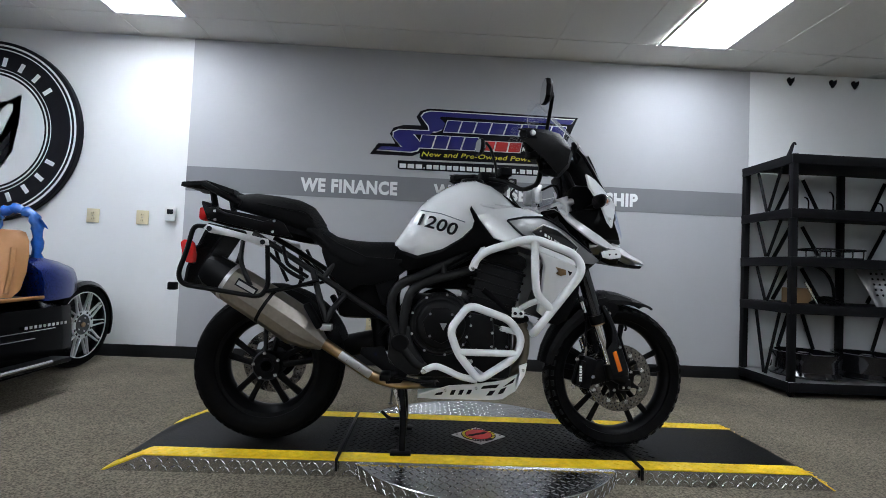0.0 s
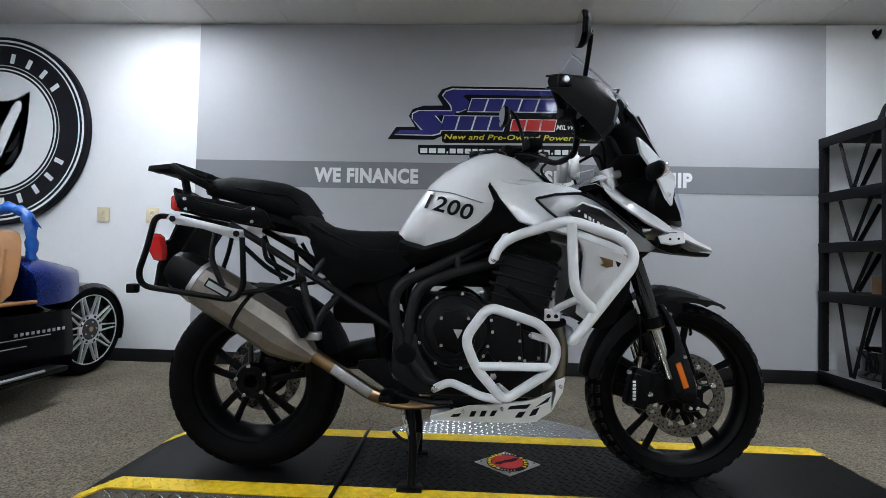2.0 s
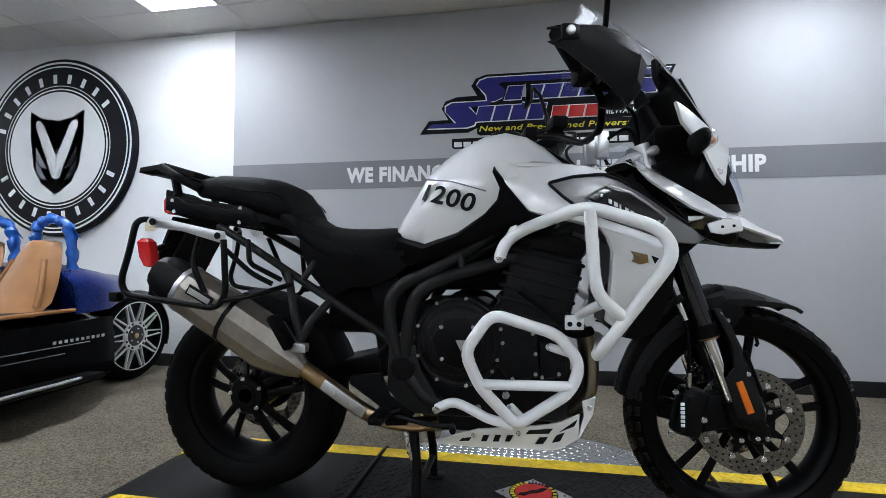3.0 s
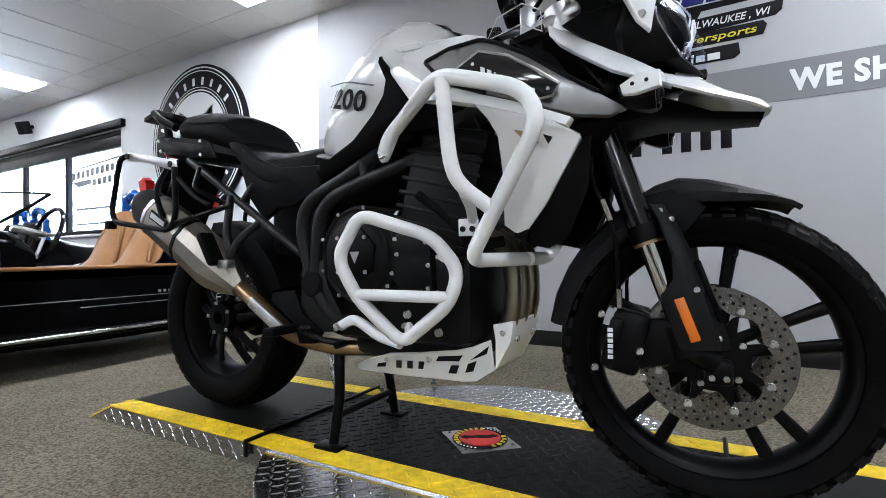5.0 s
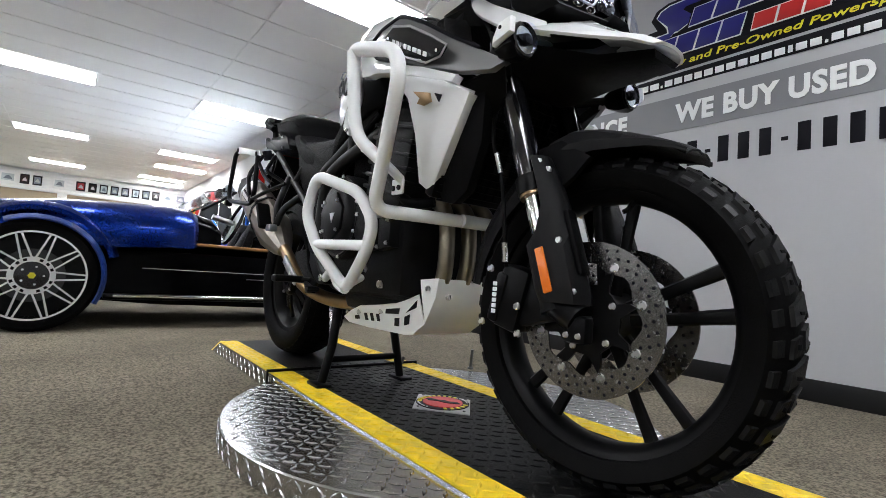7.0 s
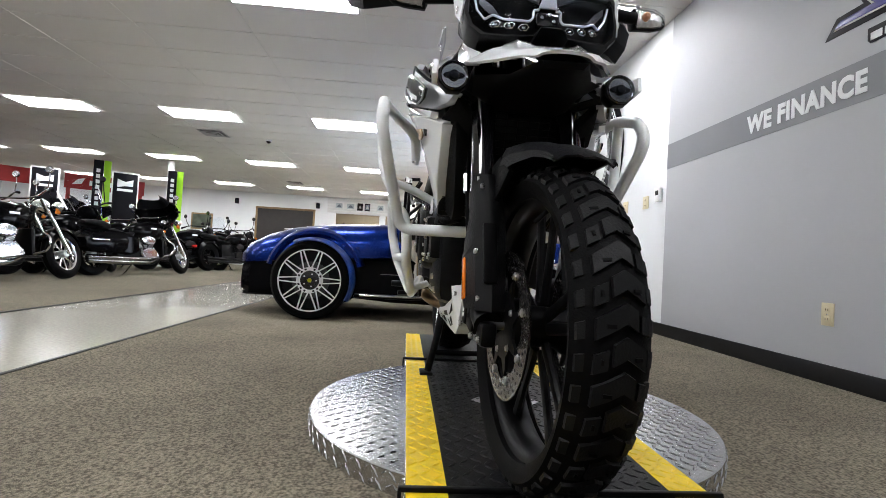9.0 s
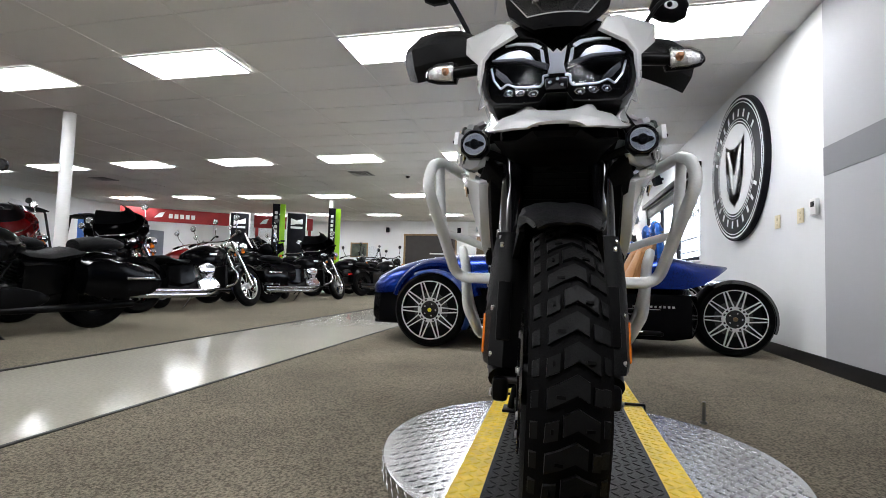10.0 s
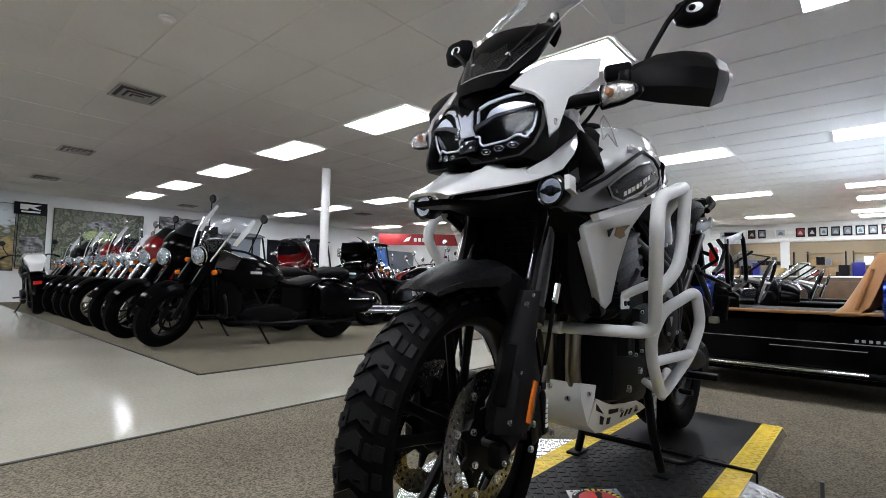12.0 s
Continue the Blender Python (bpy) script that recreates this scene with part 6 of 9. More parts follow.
mp("centre_sensor", Build().box(bowl(0, 1.032, 0.006), (0.02, 0.05, 0.03), 0.005), BLACK_GLOSS, hl)
bolt_set("sensor_dot", [bowl(-0.014, 1.034, 0.017), bowl(0.012, 1.028, 0.017), bowl(0.002, 1.04, 0.017)], 0.004, 0.005, hl, -1, "x", REFLECTOR)
mp("centre_blade", Build().panel([bowl(-0.021, 1.112, 0.01), bowl(-0.008, 1.098, 0.014), bowl(0.0, 1.106, 0.012), bowl(0.008, 1.098, 0.014), bowl(0.021, 1.112, 0.01), bowl(0.015, 1.072, 0.012), bowl(0.02, 1.056, 0.01), bowl(-0.02, 1.056, 0.01), bowl(-0.015, 1.072, 0.012)], 0.006, 0.001, (1, 0, 0)), HALFMOON, hl, "silver centre blade")
both("housing_shoulder", lambda: Build().panel([(0.74, -0.15, 1.1), (0.7, -0.166, 1.12), (0.62, -0.172, 1.115), (0.58, -0.17, 1.1), (0.62, -0.165, 1.068), (0.68, -0.155, 1.03), (0.735, -0.145, 1.0)], 0.02, 0.005, (0, -1, 0)), BLACK_PLASTIC, hl)

# upper cowl, screen
both("cowl_side", lambda: Build().panel([(0.785, -0.095, 1.17), (0.74, -0.112, 1.218), (0.69, -0.145, 1.25), (0.62, -0.242, 1.252), (0.635, -0.24, 1.2), (0.7, -0.197, 1.14), (0.735, -0.192, 1.066), (0.758, -0.182, 1.043), (0.77, -0.174, 1.12), (0.778, -0.155, 1.14)], 0.009, 0.003, (0.5, -0.7, 0.5)), PAINT_WHITE, None, "white upper cowl panel", 50)
both("cowl_bolt", lambda: Build().disc((0.74, -0.186, 1.076), 0.009, 0.006, "y", 16, 0.002), BOLT)
rows = []
for x, z, hw, arch in ((0.79, 1.165, 0.05, 0.0), (0.768, 1.205, 0.085, 0.0), (0.74, 1.25, 0.115, 0.004), (0.712, 1.3, 0.125, 0.006), (0.683, 1.345, 0.13, 0.012), (0.655, 1.372, 0.128, -0.006)):
    rows.append([(x - (abs(t) * hw) ** 2 * 2.8, t * hw, z + arch * (1 - t * t)) for t in (-1, -0.72, -0.4, 0, 0.4, 0.72, 1)])
sm = mp("screen_mount", Build().sheet(rows[::-1], -0.012), SMOKED, None, "smoked black screen carrier", 50)
both("mount_tab", lambda: Build().panel([(0.645, -0.095, 1.36), (0.618, -0.112, 1.41), (0.6, -0.12, 1.415), (0.6, -0.128, 1.36), (0.62, -0.124, 1.32)], 0.014, 0.003, (1, -0.5, 0)), BLACK_PLASTIC, sm)
both("mount_rib", lambda: Build().tube([(0.768, -0.03, 1.22), (0.742, -0.05, 1.26), (0.7, -0.085, 1.32), (0.67, -0.1, 1.36)], 0.004, 6, 0.02), BLACK_GLOSS, sm)
# the highlight along the lower lip, built as a thin pale tube
mp("mount_lip", Build().tube([(0.745 - (t * 0.125) ** 2 * 2.8, t * 0.125, 1.243 - 0.012 * (1 - t * t)) for t in (-1, -0.75, -0.5, -0.25, 0, 0.25, 0.5, 0.75, 1)], 0.0022, 6), EDGE_GLINT, sm, "pale line painting the light on the lower lip")
bolt_set("mount_bolt", [(0.731, -0.052, 1.27), (0.731, 0.052, 1.27), (0.622, -0.115, 1.395), (0.622, 0.115, 1.395)], 0.009, 0.012, sm, -1, "x", BOLT)
rows = []
for x, z, hw in ((0.775, 1.22, 0.07), (0.715, 1.315, 0.118), (0.645, 1.415, 0.142), (0.565, 1.51, 0.146), (0.495, 1.575, 0.13), (0.455, 1.61, 0.09)):
    rows.append([(x - (t * hw) ** 2 * 2.6, t * hw, z - (t * t) * (0.03 if z > 1.5 else 0.0)) for t in (-1, -0.7, -0.35, 0, 0.35, 0.7, 1)])
ws = mp("windscreen", Build().sheet(rows, 0.003), GLASS, None, "clear plastic windscreen", 60)
ws.visible_shadow = False
rim_ = [r[0] for r in rows] + rows[-1][1:-1] + [r[-1] for r in rows[::-1]] + rows[0][1:-1][::-1]
# pale tube round the rim: edge light of the clear screen, put in colour
mp("screen_edge", Build().tube(rim_, 0.0015, 6, closed=True), EDGE_GLINT, ws, "pale line painting the light in the screen edge")
both("screen_deflector", lambda: Build().panel([(0.36, -0.2, 1.46), (0.38, -0.205, 1.555), (0.42, -0.18, 1.57), (0.46, -0.17, 1.5), (0.42, -0.19, 1.44)], 0.003, 0.0, (0, -1, 0)), GLASS)
wing_ = [(0.42, -0.2, 1.09), (0.5, -0.205, 1.105), (0.55, -0.215, 1.075), (0.545, -0.205, 1.125), (0.5, -0.195, 1.155), (0.44, -0.19, 1.14)]
for s in (-1, 1):
    df = mp("tank_deflector", Build().panel(wing_, 0.003, 0.0, (0, -1, 0)).side(s), GLASS, None, "small clear wind deflector")
    df.visible_shadow = False
    # the same painted edge light round the deflector
    mp("deflector_edge", Build().tube(wing_, 0.0016, 6, closed=True).side(s), EDGE_GLINT, df)
mp("instrument", Build().box((0.6, 0, 1.235), (0.04, 0.2, 0.13), 0.02, pose(0, 0, 0, 0, -28, 0)).box((0.66, 0, 1.15), (0.14, 0.24, 0.16), 0.03), BLACK_PLASTIC, None, "black instrument housing")

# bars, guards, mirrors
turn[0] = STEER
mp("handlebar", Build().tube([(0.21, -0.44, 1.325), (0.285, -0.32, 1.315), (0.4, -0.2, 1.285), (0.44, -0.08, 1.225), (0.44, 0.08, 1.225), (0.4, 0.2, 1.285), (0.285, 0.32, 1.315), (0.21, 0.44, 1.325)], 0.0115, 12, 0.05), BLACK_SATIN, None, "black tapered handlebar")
both("bar_clamp", lambda: Build().box((0.455, -0.05, 1.19), (0.04, 0.03, 0.085), 0.008), ALU, None, "silver handlebar riser")
both("grip", lambda: Build().tube([(0.21, -0.44, 1.325), (0.283, -0.325, 1.315)], 0.0175, 14), RUBBER)
both("bar_end", lambda: Build().tube([(0.2, -0.457, 1.327), (0.212, -0.437, 1.325)], 0.019, 14), BLACK_SATIN)
both("switch_pod", lambda: Build().box((0.315, -0.285, 1.31), (0.05, 0.06, 0.055), 0.012), BLACK_PLASTIC)
both("lever", lambda: Build().tube([(0.365, -0.25, 1.305), (0.355, -0.34, 1.308), (0.285, -0.43, 1.312)], [0.009, 0.006], 8, 0.04), ALU)
both("fluid_reservoir", lambda: Build().box((0.39, -0.19, 1.325), (0.06, 0.075, 0.045), 0.01), BLACK_PLASTIC)
rows = []
for x, y, zt, zb, f in ((0.42, -0.2, 1.31, 1.255, 0.0), (0.44, -0.245, 1.335, 1.235, 0.006), (0.445, -0.305, 1.35, 1.215, 0.014), (0.425, -0.37, 1.356, 1.205, 0.016), (0.388, -0.428, 1.355, 1.203, 0.012), (0.325, -0.46, 1.353, 1.235, 0.006), (0.245, -0.465, 1.35, 1.292, 0.002), (0.208, -0.462, 1.343, 1.31, 0.0)):
    rows.append([(x - 0.03, y + 0.012, zt), (x - 0.004, y, zt - (zt - zb) * 0.2), (x + f * 0.5, y - f, zt - (zt - zb) * 0.42), (x, y - f * 0.3, zb + (zt - zb) * 0.25), (x - 0.03, y + 0.01, zb)])
both("hand_guard", lambda: Build().sheet([r[:] for r in rows], 0.005), GUARD_PLASTIC, None, "black plastic hand guard", 25)
both("guard_stay", lambda: Build().tube([(0.41, -0.19, 1.283), (0.455, -0.215, 1.283)], 0.012, 8).box((0.445, -0.215, 1.283), (0.04, 0.03, 0.045), 0.008), BLACK_SATIN)
both("guard_tip", lambda: Build().box((0.226, -0.463, 1.328), (0.04, 0.012, 0.036), 0.006), BLACK_SATIN)
both("guard_bolt", lambda: Build().disc((0.225, -0.468, 1.328), 0.01, 0.02, "y", 14, 0.003), ALU)
for s in (-1, 1):
    c = Vector((0.33, s * 0.375, 1.515))
    aim = Matrix.Translation(c + (Vector((0, 0.013, 0.01)) if s < 0 else Vector((0, 0.012, -0.02)))) @ Matrix.Rotation(radians(-15 if s < 0 else -4), 4, "Z") @ Matrix.Diagonal((0.85, 0.82, 0.84, 1)) @ Matrix.Translation(-c)
    outline = [(1.0, 0.25), (0.8, 0.85), (0.45, 1.0), (-0.3, 0.98), (-0.85, 0.7), (-1.0, 0.1), (-0.85, -0.6), (-0.35, -0.95), (0.35, -1.0), (0.85, -0.65)]
    mr = mp("mirror", Build().loft([[(0.325 + dx, -0.375 - w * 0.076 * u, 1.515 + w * 0.053 * v) for u, v in outline] for dx, w in ((-0.012, 0.97), (-0.008, 1.0), (0.006, 0.97), (0.02, 0.72), (0.026, 0.4))]).side(s).moved(aim), BLACK_PLASTIC, None, "black rear-view mirror", 32)
    mp("mirror_glass", Build().panel([(0.3125, -0.375 - 0.07 * u, 1.515 + 0.048 * v) for u, v in outline], 0.002, 0.0, (-1, 0, 0)).side(s).moved(aim), MIRROR, mr)
    mp("mirror_joint", Build().loft([[(0.346 + dx, -0.372 + w * 0.03 * math.cos(q), 1.516 + w * 0.019 * math.sin(q)) for q in [math.tau * i / 20 for i in range(20)]] for dx, w in ((-0.004, 1.0), (0.004, 0.95), (0.008, 0.7))]).side(s).moved(aim), HALFMOON, mr, "silver oval mirror plate")
    mp("ball_joint", Build().lathe([(0.0001, 0.011), (0.007, 0.009), (0.011, 0.003), (0.011, -0.004)], (0.352, -0.365, 1.516), "x", 16, False).side(s).moved(aim), BLACK_SATIN, mr)
    mp("mirror_stem", Build().tube([(0.375, -0.25, 1.29), (0.375, -0.262, 1.36), (0.365, -0.325, 1.475), (0.352, -0.365, 1.515)], 0.0075, 10, 0.03).side(s), BLACK_SATIN, mr)
turn[0] = Matrix.Identity(4)
for s in (-1, 1):
    ti = mp("turn_signal", Build().loft([[(0.664 + 0.027 * w * math.cos(a) * (0.55 if math.cos(a) > 0 else 1) + dx, -0.258 - dy, 1.137 + 0.029 * w * math.sin(a)) for a in [math.tau * i / 14 for i in range(14)]] for dy, w, dx in ((-0.006, 0.5, 0), (0.0, 0.98, 0), (0.05, 0.9, 0.0), (0.078, 0.58, -0.004), (0.088, 0.2, -0.008))]).side(s), BLACK_PLASTIC, None, "front turn signal with clear lens in black housing")
    mp("signal_lens", Build().loft([[(0.672 + 0.022 * w * math.cos(a) + dx, -0.26 - dy, 1.137 + 0.026 * w * math.sin(a)) for a in [math.pi * (i / 7 - 0.5) for i in range(8)]] for dy, w, dx in ((0.0, 0.75, 0), (0.006, 1.0, 0.003), (0.048, 0.88, 0.003), (0.072, 0.56, -0.001), (0.081, 0.2, -0.006))]).side(s), SIGNAL_GLASS, ti, "clear lens", 30)
    mp("signal_bowl", Build().loft([[(0.668 + 0.014 * w * math.cos(a) + dx, -0.262 - dy, 1.137 + 0.025 * w * math.sin(a)) for a in [math.pi * (i / 7 - 0.5) for i in range(8)]] for dy, w, dx in ((0.0, 0.7, 0), (0.006, 0.94, 0.001), (0.046, 0.82, 0.001), (0.068, 0.5, -0.002), (0.076, 0.2, -0.006))]).side(s), SIGNAL_BOWL, ti, "faceted bright bowl", 12)
    mp("signal_bulb", Build().loft([[(0.69 - dx, -0.284 + w * 0.9 * math.cos(a), 1.137 + w * math.sin(a)) for a in [math.tau * i / 10 for i in range(10)]] for dx, w in ((0.01, 0.011), (-0.001, 0.0095), (-0.005, 0.005))]).side(s), PALE_AMBER, ti, "amber bulb behind the lens")
    mp("signal_stalk", Build().tube([(0.69, -0.17, 1.135), (0.672, -0.26, 1.135)], 0.015, 10).side(s), BLACK_SATIN, ti)
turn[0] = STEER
for pts in ([(0.46, -0.05, 1.2), (0.52, -0.12, 1.24), (0.56, -0.08, 1.1), (0.5, -0.05, 1.0)], [(0.42, -0.2, 1.27), (0.5, -0.18, 1.26), (0.55, -0.1, 1.15), (0.48, -0.08, 1.02)],
            [(0.42, 0.2, 1.27), (0.52, 0.17, 1.25), (0.55, 0.08, 1.12), (0.47, 0.07, 1.0)], [(0.44, 0.16, 1.25), (0.38, 0.1, 1.2), (0.42, 0.03, 1.12)]):
    mp("cable", Build().tube(pts, 0.0055, 8, 0.06), BLACK_PLASTIC)
turn[0] = Matrix.Identity(4)
both("cockpit_panel", lambda: Build().panel([(0.4, -0.13, 1.09), (0.46, -0.17, 1.085), (0.545, -0.135, 1.11), (0.62, -0.15, 1.02), (0.67, -0.17, 0.95), (0.6, -0.1, 0.98), (0.5, -0.06, 1.05)], 0.01, 0.003, (0, -1, 1)), BLACK_PLASTIC)
mp("headstock", Build().tube([(0.46, 0, 1.09), (0.57, 0, 0.87)], 0.04, 16), BLACK_SATIN)

both("seat_side_panel", lambda: Build().panel([(-0.455, -0.158, 0.965), (-0.387, -0.162, 0.925), (-0.268, -0.165, 0.875), (-0.12, -0.16, 0.87), (-0.1, -0.158, 0.83), (-0.15, -0.16, 0.79), (-0.226, -0.162, 0.758), (-0.287, -0.162, 0.757), (-0.349, -0.16, 0.722), (-0.42, -0.158, 0.8), (-0.455, -0.156, 0.887)], 0.02, 0.005, (0, -1, 0)), BLACK_PLASTIC, None, "black panel under the seat")

# seats
mp("rider_seat", Build().loft([ring_body(*r) for r in ((-0.545, 1.02, 0.13, 0.96), (-0.51, 1.015, 0.155, 0.945), (-0.465, 0.985, 0.168, 0.91), (-0.42, 0.96, 0.172, 0.87), (-0.36, 0.948, 0.172, 0.83), (-0.3, 0.944, 0.168, 0.805), (-0.245, 0.944, 0.158, 0.8), (-0.19, 0.946, 0.145, 0.825), (-0.14, 0.946, 0.128, 0.865), (-0.09, 0.935, 0.11, 0.895), (-0.05, 0.915, 0.08, 0.9))]), VINYL, None, "black vinyl rider's seat", 60)
mp("pillion_seat", Build().loft([ring_body(*r) for r in ((-0.86, 1.105, 0.09, 1.06), (-0.83, 1.122, 0.12, 1.05), (-0.76, 1.13, 0.15, 1.035), (-0.66, 1.122, 0.165, 1.01), (-0.58, 1.11, 0.168, 0.985), (-0.535, 1.09, 0.162, 0.97), (-0.505, 1.05, 0.15, 0.965), (-0.48, 1.0, 0.13, 0.96))]), VINYL, None, "black vinyl raised pillion seat", 60)
both("seat_seam", lambda: rail([(-0.5, -0.15, 1.02), (-0.53, -0.166, 1.05), (-0.6, -0.172, 1.055), (-0.72, -0.162, 1.075)], 0.0025, 0.02, 6), BLACK_PLASTIC)
mp("tail_unit", Build().loft([[(x, y, z) for y, z in ((-w, t), (-w * 1.05, (t + b) / 2), (-w * 0.8, b), (w * 0.8, b), (w * 1.05, (t + b) / 2), (w, t))] for x, w, t, b in ((-0.99, 0.07, 1.085, 1.06), (-0.955, 0.11, 1.06, 1.0), (-0.86, 0.135, 1.045, 0.975), (-0.7, 0.14, 1.02, 0.95), (-0.56, 0.14, 0.985, 0.925), (-0.5, 0.12, 0.96, 0.92))]), BLACK_PLASTIC, None, "black plastic tail unit")
both("tail_panel", lambda: Build().panel([(-0.93, -0.144, 1.05), (-0.9, -0.15, 1.05), (-0.86, -0.15, 1.03), (-0.7, -0.155, 1.0), (-0.66, -0.155, 1.015), (-0.62, -0.15, 1.0), (-0.58, -0.15, 0.94), (-0.7, -0.15, 0.955), (-0.94, -0.135, 1.005)], 0.012, 0.003, (0, -1, 0)), BLACK_SATIN)
for s in (-1, 1):
    bolt_set("tail_bolt", [(-0.9, -0.153, 1.035), (-0.9, -0.145, 1.0), (-0.655, -0.158, 1.005), (-0.66, -0.154, 0.96)], 0.006, 0.006, moto, s)
mp("luggage_rack", Build().panel([(-1.06, -0.11, 1.158), (-0.95, -0.13, 1.165), (-0.83, -0.14, 1.13), (-0.83, -0.09, 1.13), (-0.95, -0.06, 1.16), (-1.05, -0.06, 1.155)], 0.02, 0.005, (0, 0, 1)).mirrored().box((-1.02, 0, 1.145), (0.06, 0.2, 0.018), 0.005).box((-0.9, 0, 1.135), (0.04, 0.2, 0.018), 0.005), BLACK_PLASTIC, None, "black plastic rear luggage rack")
both("grab_rail", lambda: Build().tube([(-0.8, -0.15, 1.07), (-0.88, -0.16, 1.11), (-0.96, -0.13, 1.15)], 0.014, 10, 0.03).tube([(-0.92, -0.1, 1.06), (-0.94, -0.1, 1.15)], 0.014, 8), BLACK_PLASTIC)
mp("tail_light", Build().box((-0.985, 0, 1.03), (0.035, 0.15, 0.06), 0.014), REDLENS, None, "red tail light")
ph = mp("number_plate_holder", Build().panel([(-0.95, 0.09, 0.99), (-1.03, 0.09, 0.8), (-1.04, 0.09, 0.72), (-1.04, -0.09, 0.72), (-1.03, -0.09, 0.8), (-0.95, -0.09, 0.99)], 0.012, 0.003, (-1, 0, 0)), BLACK_PLASTIC)
mp("mud_flap", Build().sheet([[(-0.86, y, 0.97) for y in (-0.1, 0, 0.1)], [(-0.93, y, 0.85) for y in (-0.1, 0, 0.1)], [(-0.985, y, 0.74) for y in (-0.09, 0, 0.09)]], 0.01), BLACK_PLASTIC, ph)
for s in (-1, 1):
    rs2 = mp("rear_turn_signal", Build().loft([[(-1.005 - 0.2 * dz + u * w, -0.135 + v * 0.022 * k, 0.9 + dz) for u, v in ((-1, -0.8), (-0.2, -1), (0.8, -0.8), (1, 0), (0.8, 0.8), (-0.2, 1), (-1, 0.8))] for dz, w, k in ((0.012, 0.012, 0.6), (0.0, 0.024, 1.0), (-0.05, 0.024, 1.0), (-0.08, 0.016, 0.7), (-0.084, 0.006, 0.3))]).side(s), REDLENS, None, "red rear turn signal", 30)
    mp("signal_stalk", Build().tube([(-0.97, -0.06, 0.9), (-0.995, -0.13, 0.87)], 0.01, 8).side(s), BLACK_PLASTIC, rs2)

# pannier racks
for s in (-1, 1):
    pr = mp("pannier_rack", Build().tube([(-0.9, -0.2, 0.965), (-0.925, -0.27, 0.965), (-0.945, -0.275, 0.86), (-0.972, -0.275, 0.775), (-0.955, -0.272, 0.735), (-0.8, -0.265, 0.715), (-0.66, -0.262, 0.697), (-0.632, -0.26, 0.74), (-0.645, -0.255, 0.9)], 0.0095, 10, 0.03).side(s), BLACK_SATIN, None, "black tubular pannier rack")
    mp("rack_brace", Build().tube([(-0.645, -0.262, 0.72), (-0.55, -0.25, 0.735), (-0.45, -0.2, 0.77)], 0.008, 8, 0.03).tube([(-0.64, -0.25, 0.87), (-0.56, -0.245, 0.8), (-0.5, -0.235, 0.77)], 0.008, 8, 0.03).tube([(-0.76, -0.2, 0.93), (-0.745, -0.26, 0.83), (-0.7, -0.26, 0.74)], 0.009, 8, 0.04).tube([(-0.6, -0.2, 0.9), (-0.57, -0.24, 0.83), (-0.5, -0.18, 0.78)], 0.008, 8, 0.02).side(s), BLACK_SATIN, pr)
    pl = mp("mount_plate", Build().panel([(-0.885, -0.278, 0.955), (-0.87, -0.28, 0.972), (-0.84, -0.278, 0.966), (-0.77, -0.27, 0.95), (-0.68, -0.258, 0.93), (-0.645, -0.254, 0.925), (-0.64, -0.253, 0.9), (-0.66, -0.255, 0.892), (-0.77, -0.268, 0.925), (-0.86, -0.278, 0.938)], 0.006, 0.001, (0, -1, 0)).side(s), ALU, pr, "aluminium pannier mounting plate")
    bolt_set("plate_hole", [(-0.862, -0.281, 0.954), (-0.664, -0.258, 0.912)], 0.0105, 0.005, pr, s, "y", INK_BLACK)
    mp("rack_end", Build().box((-0.99, -0.27, 0.728), (0.03, 0.03, 0.03), 0.005).side(s), BLACK_PLASTIC, pr)
    mp("passenger_hanger", Build().tube([(-0.48, -0.175, 0.8), (-0.43, -0.23, 0.68), (-0.405, -0.235, 0.61)], 0.0125, 10, 0.03).tube([(-0.345, -0.175, 0.715), (-0.385, -0.225, 0.66), (-0.41, -0.235, 0.605)], 0.0125, 10, 0.03).side(s), FRAME_BLACK)
    mp("passenger_peg", Build().box((-0.45, -0.27, 0.635), (0.026, 0.05, 0.11), 0.01, pose(0, 0, 0, 0, -32, 0)).side(s), RUBBER, None, "folded rubber passenger footpeg")
    mp("peg_bracket", Build().box((-0.4, -0.255, 0.59), (0.045, 0.03, 0.025), 0.004).side(s), ALU)

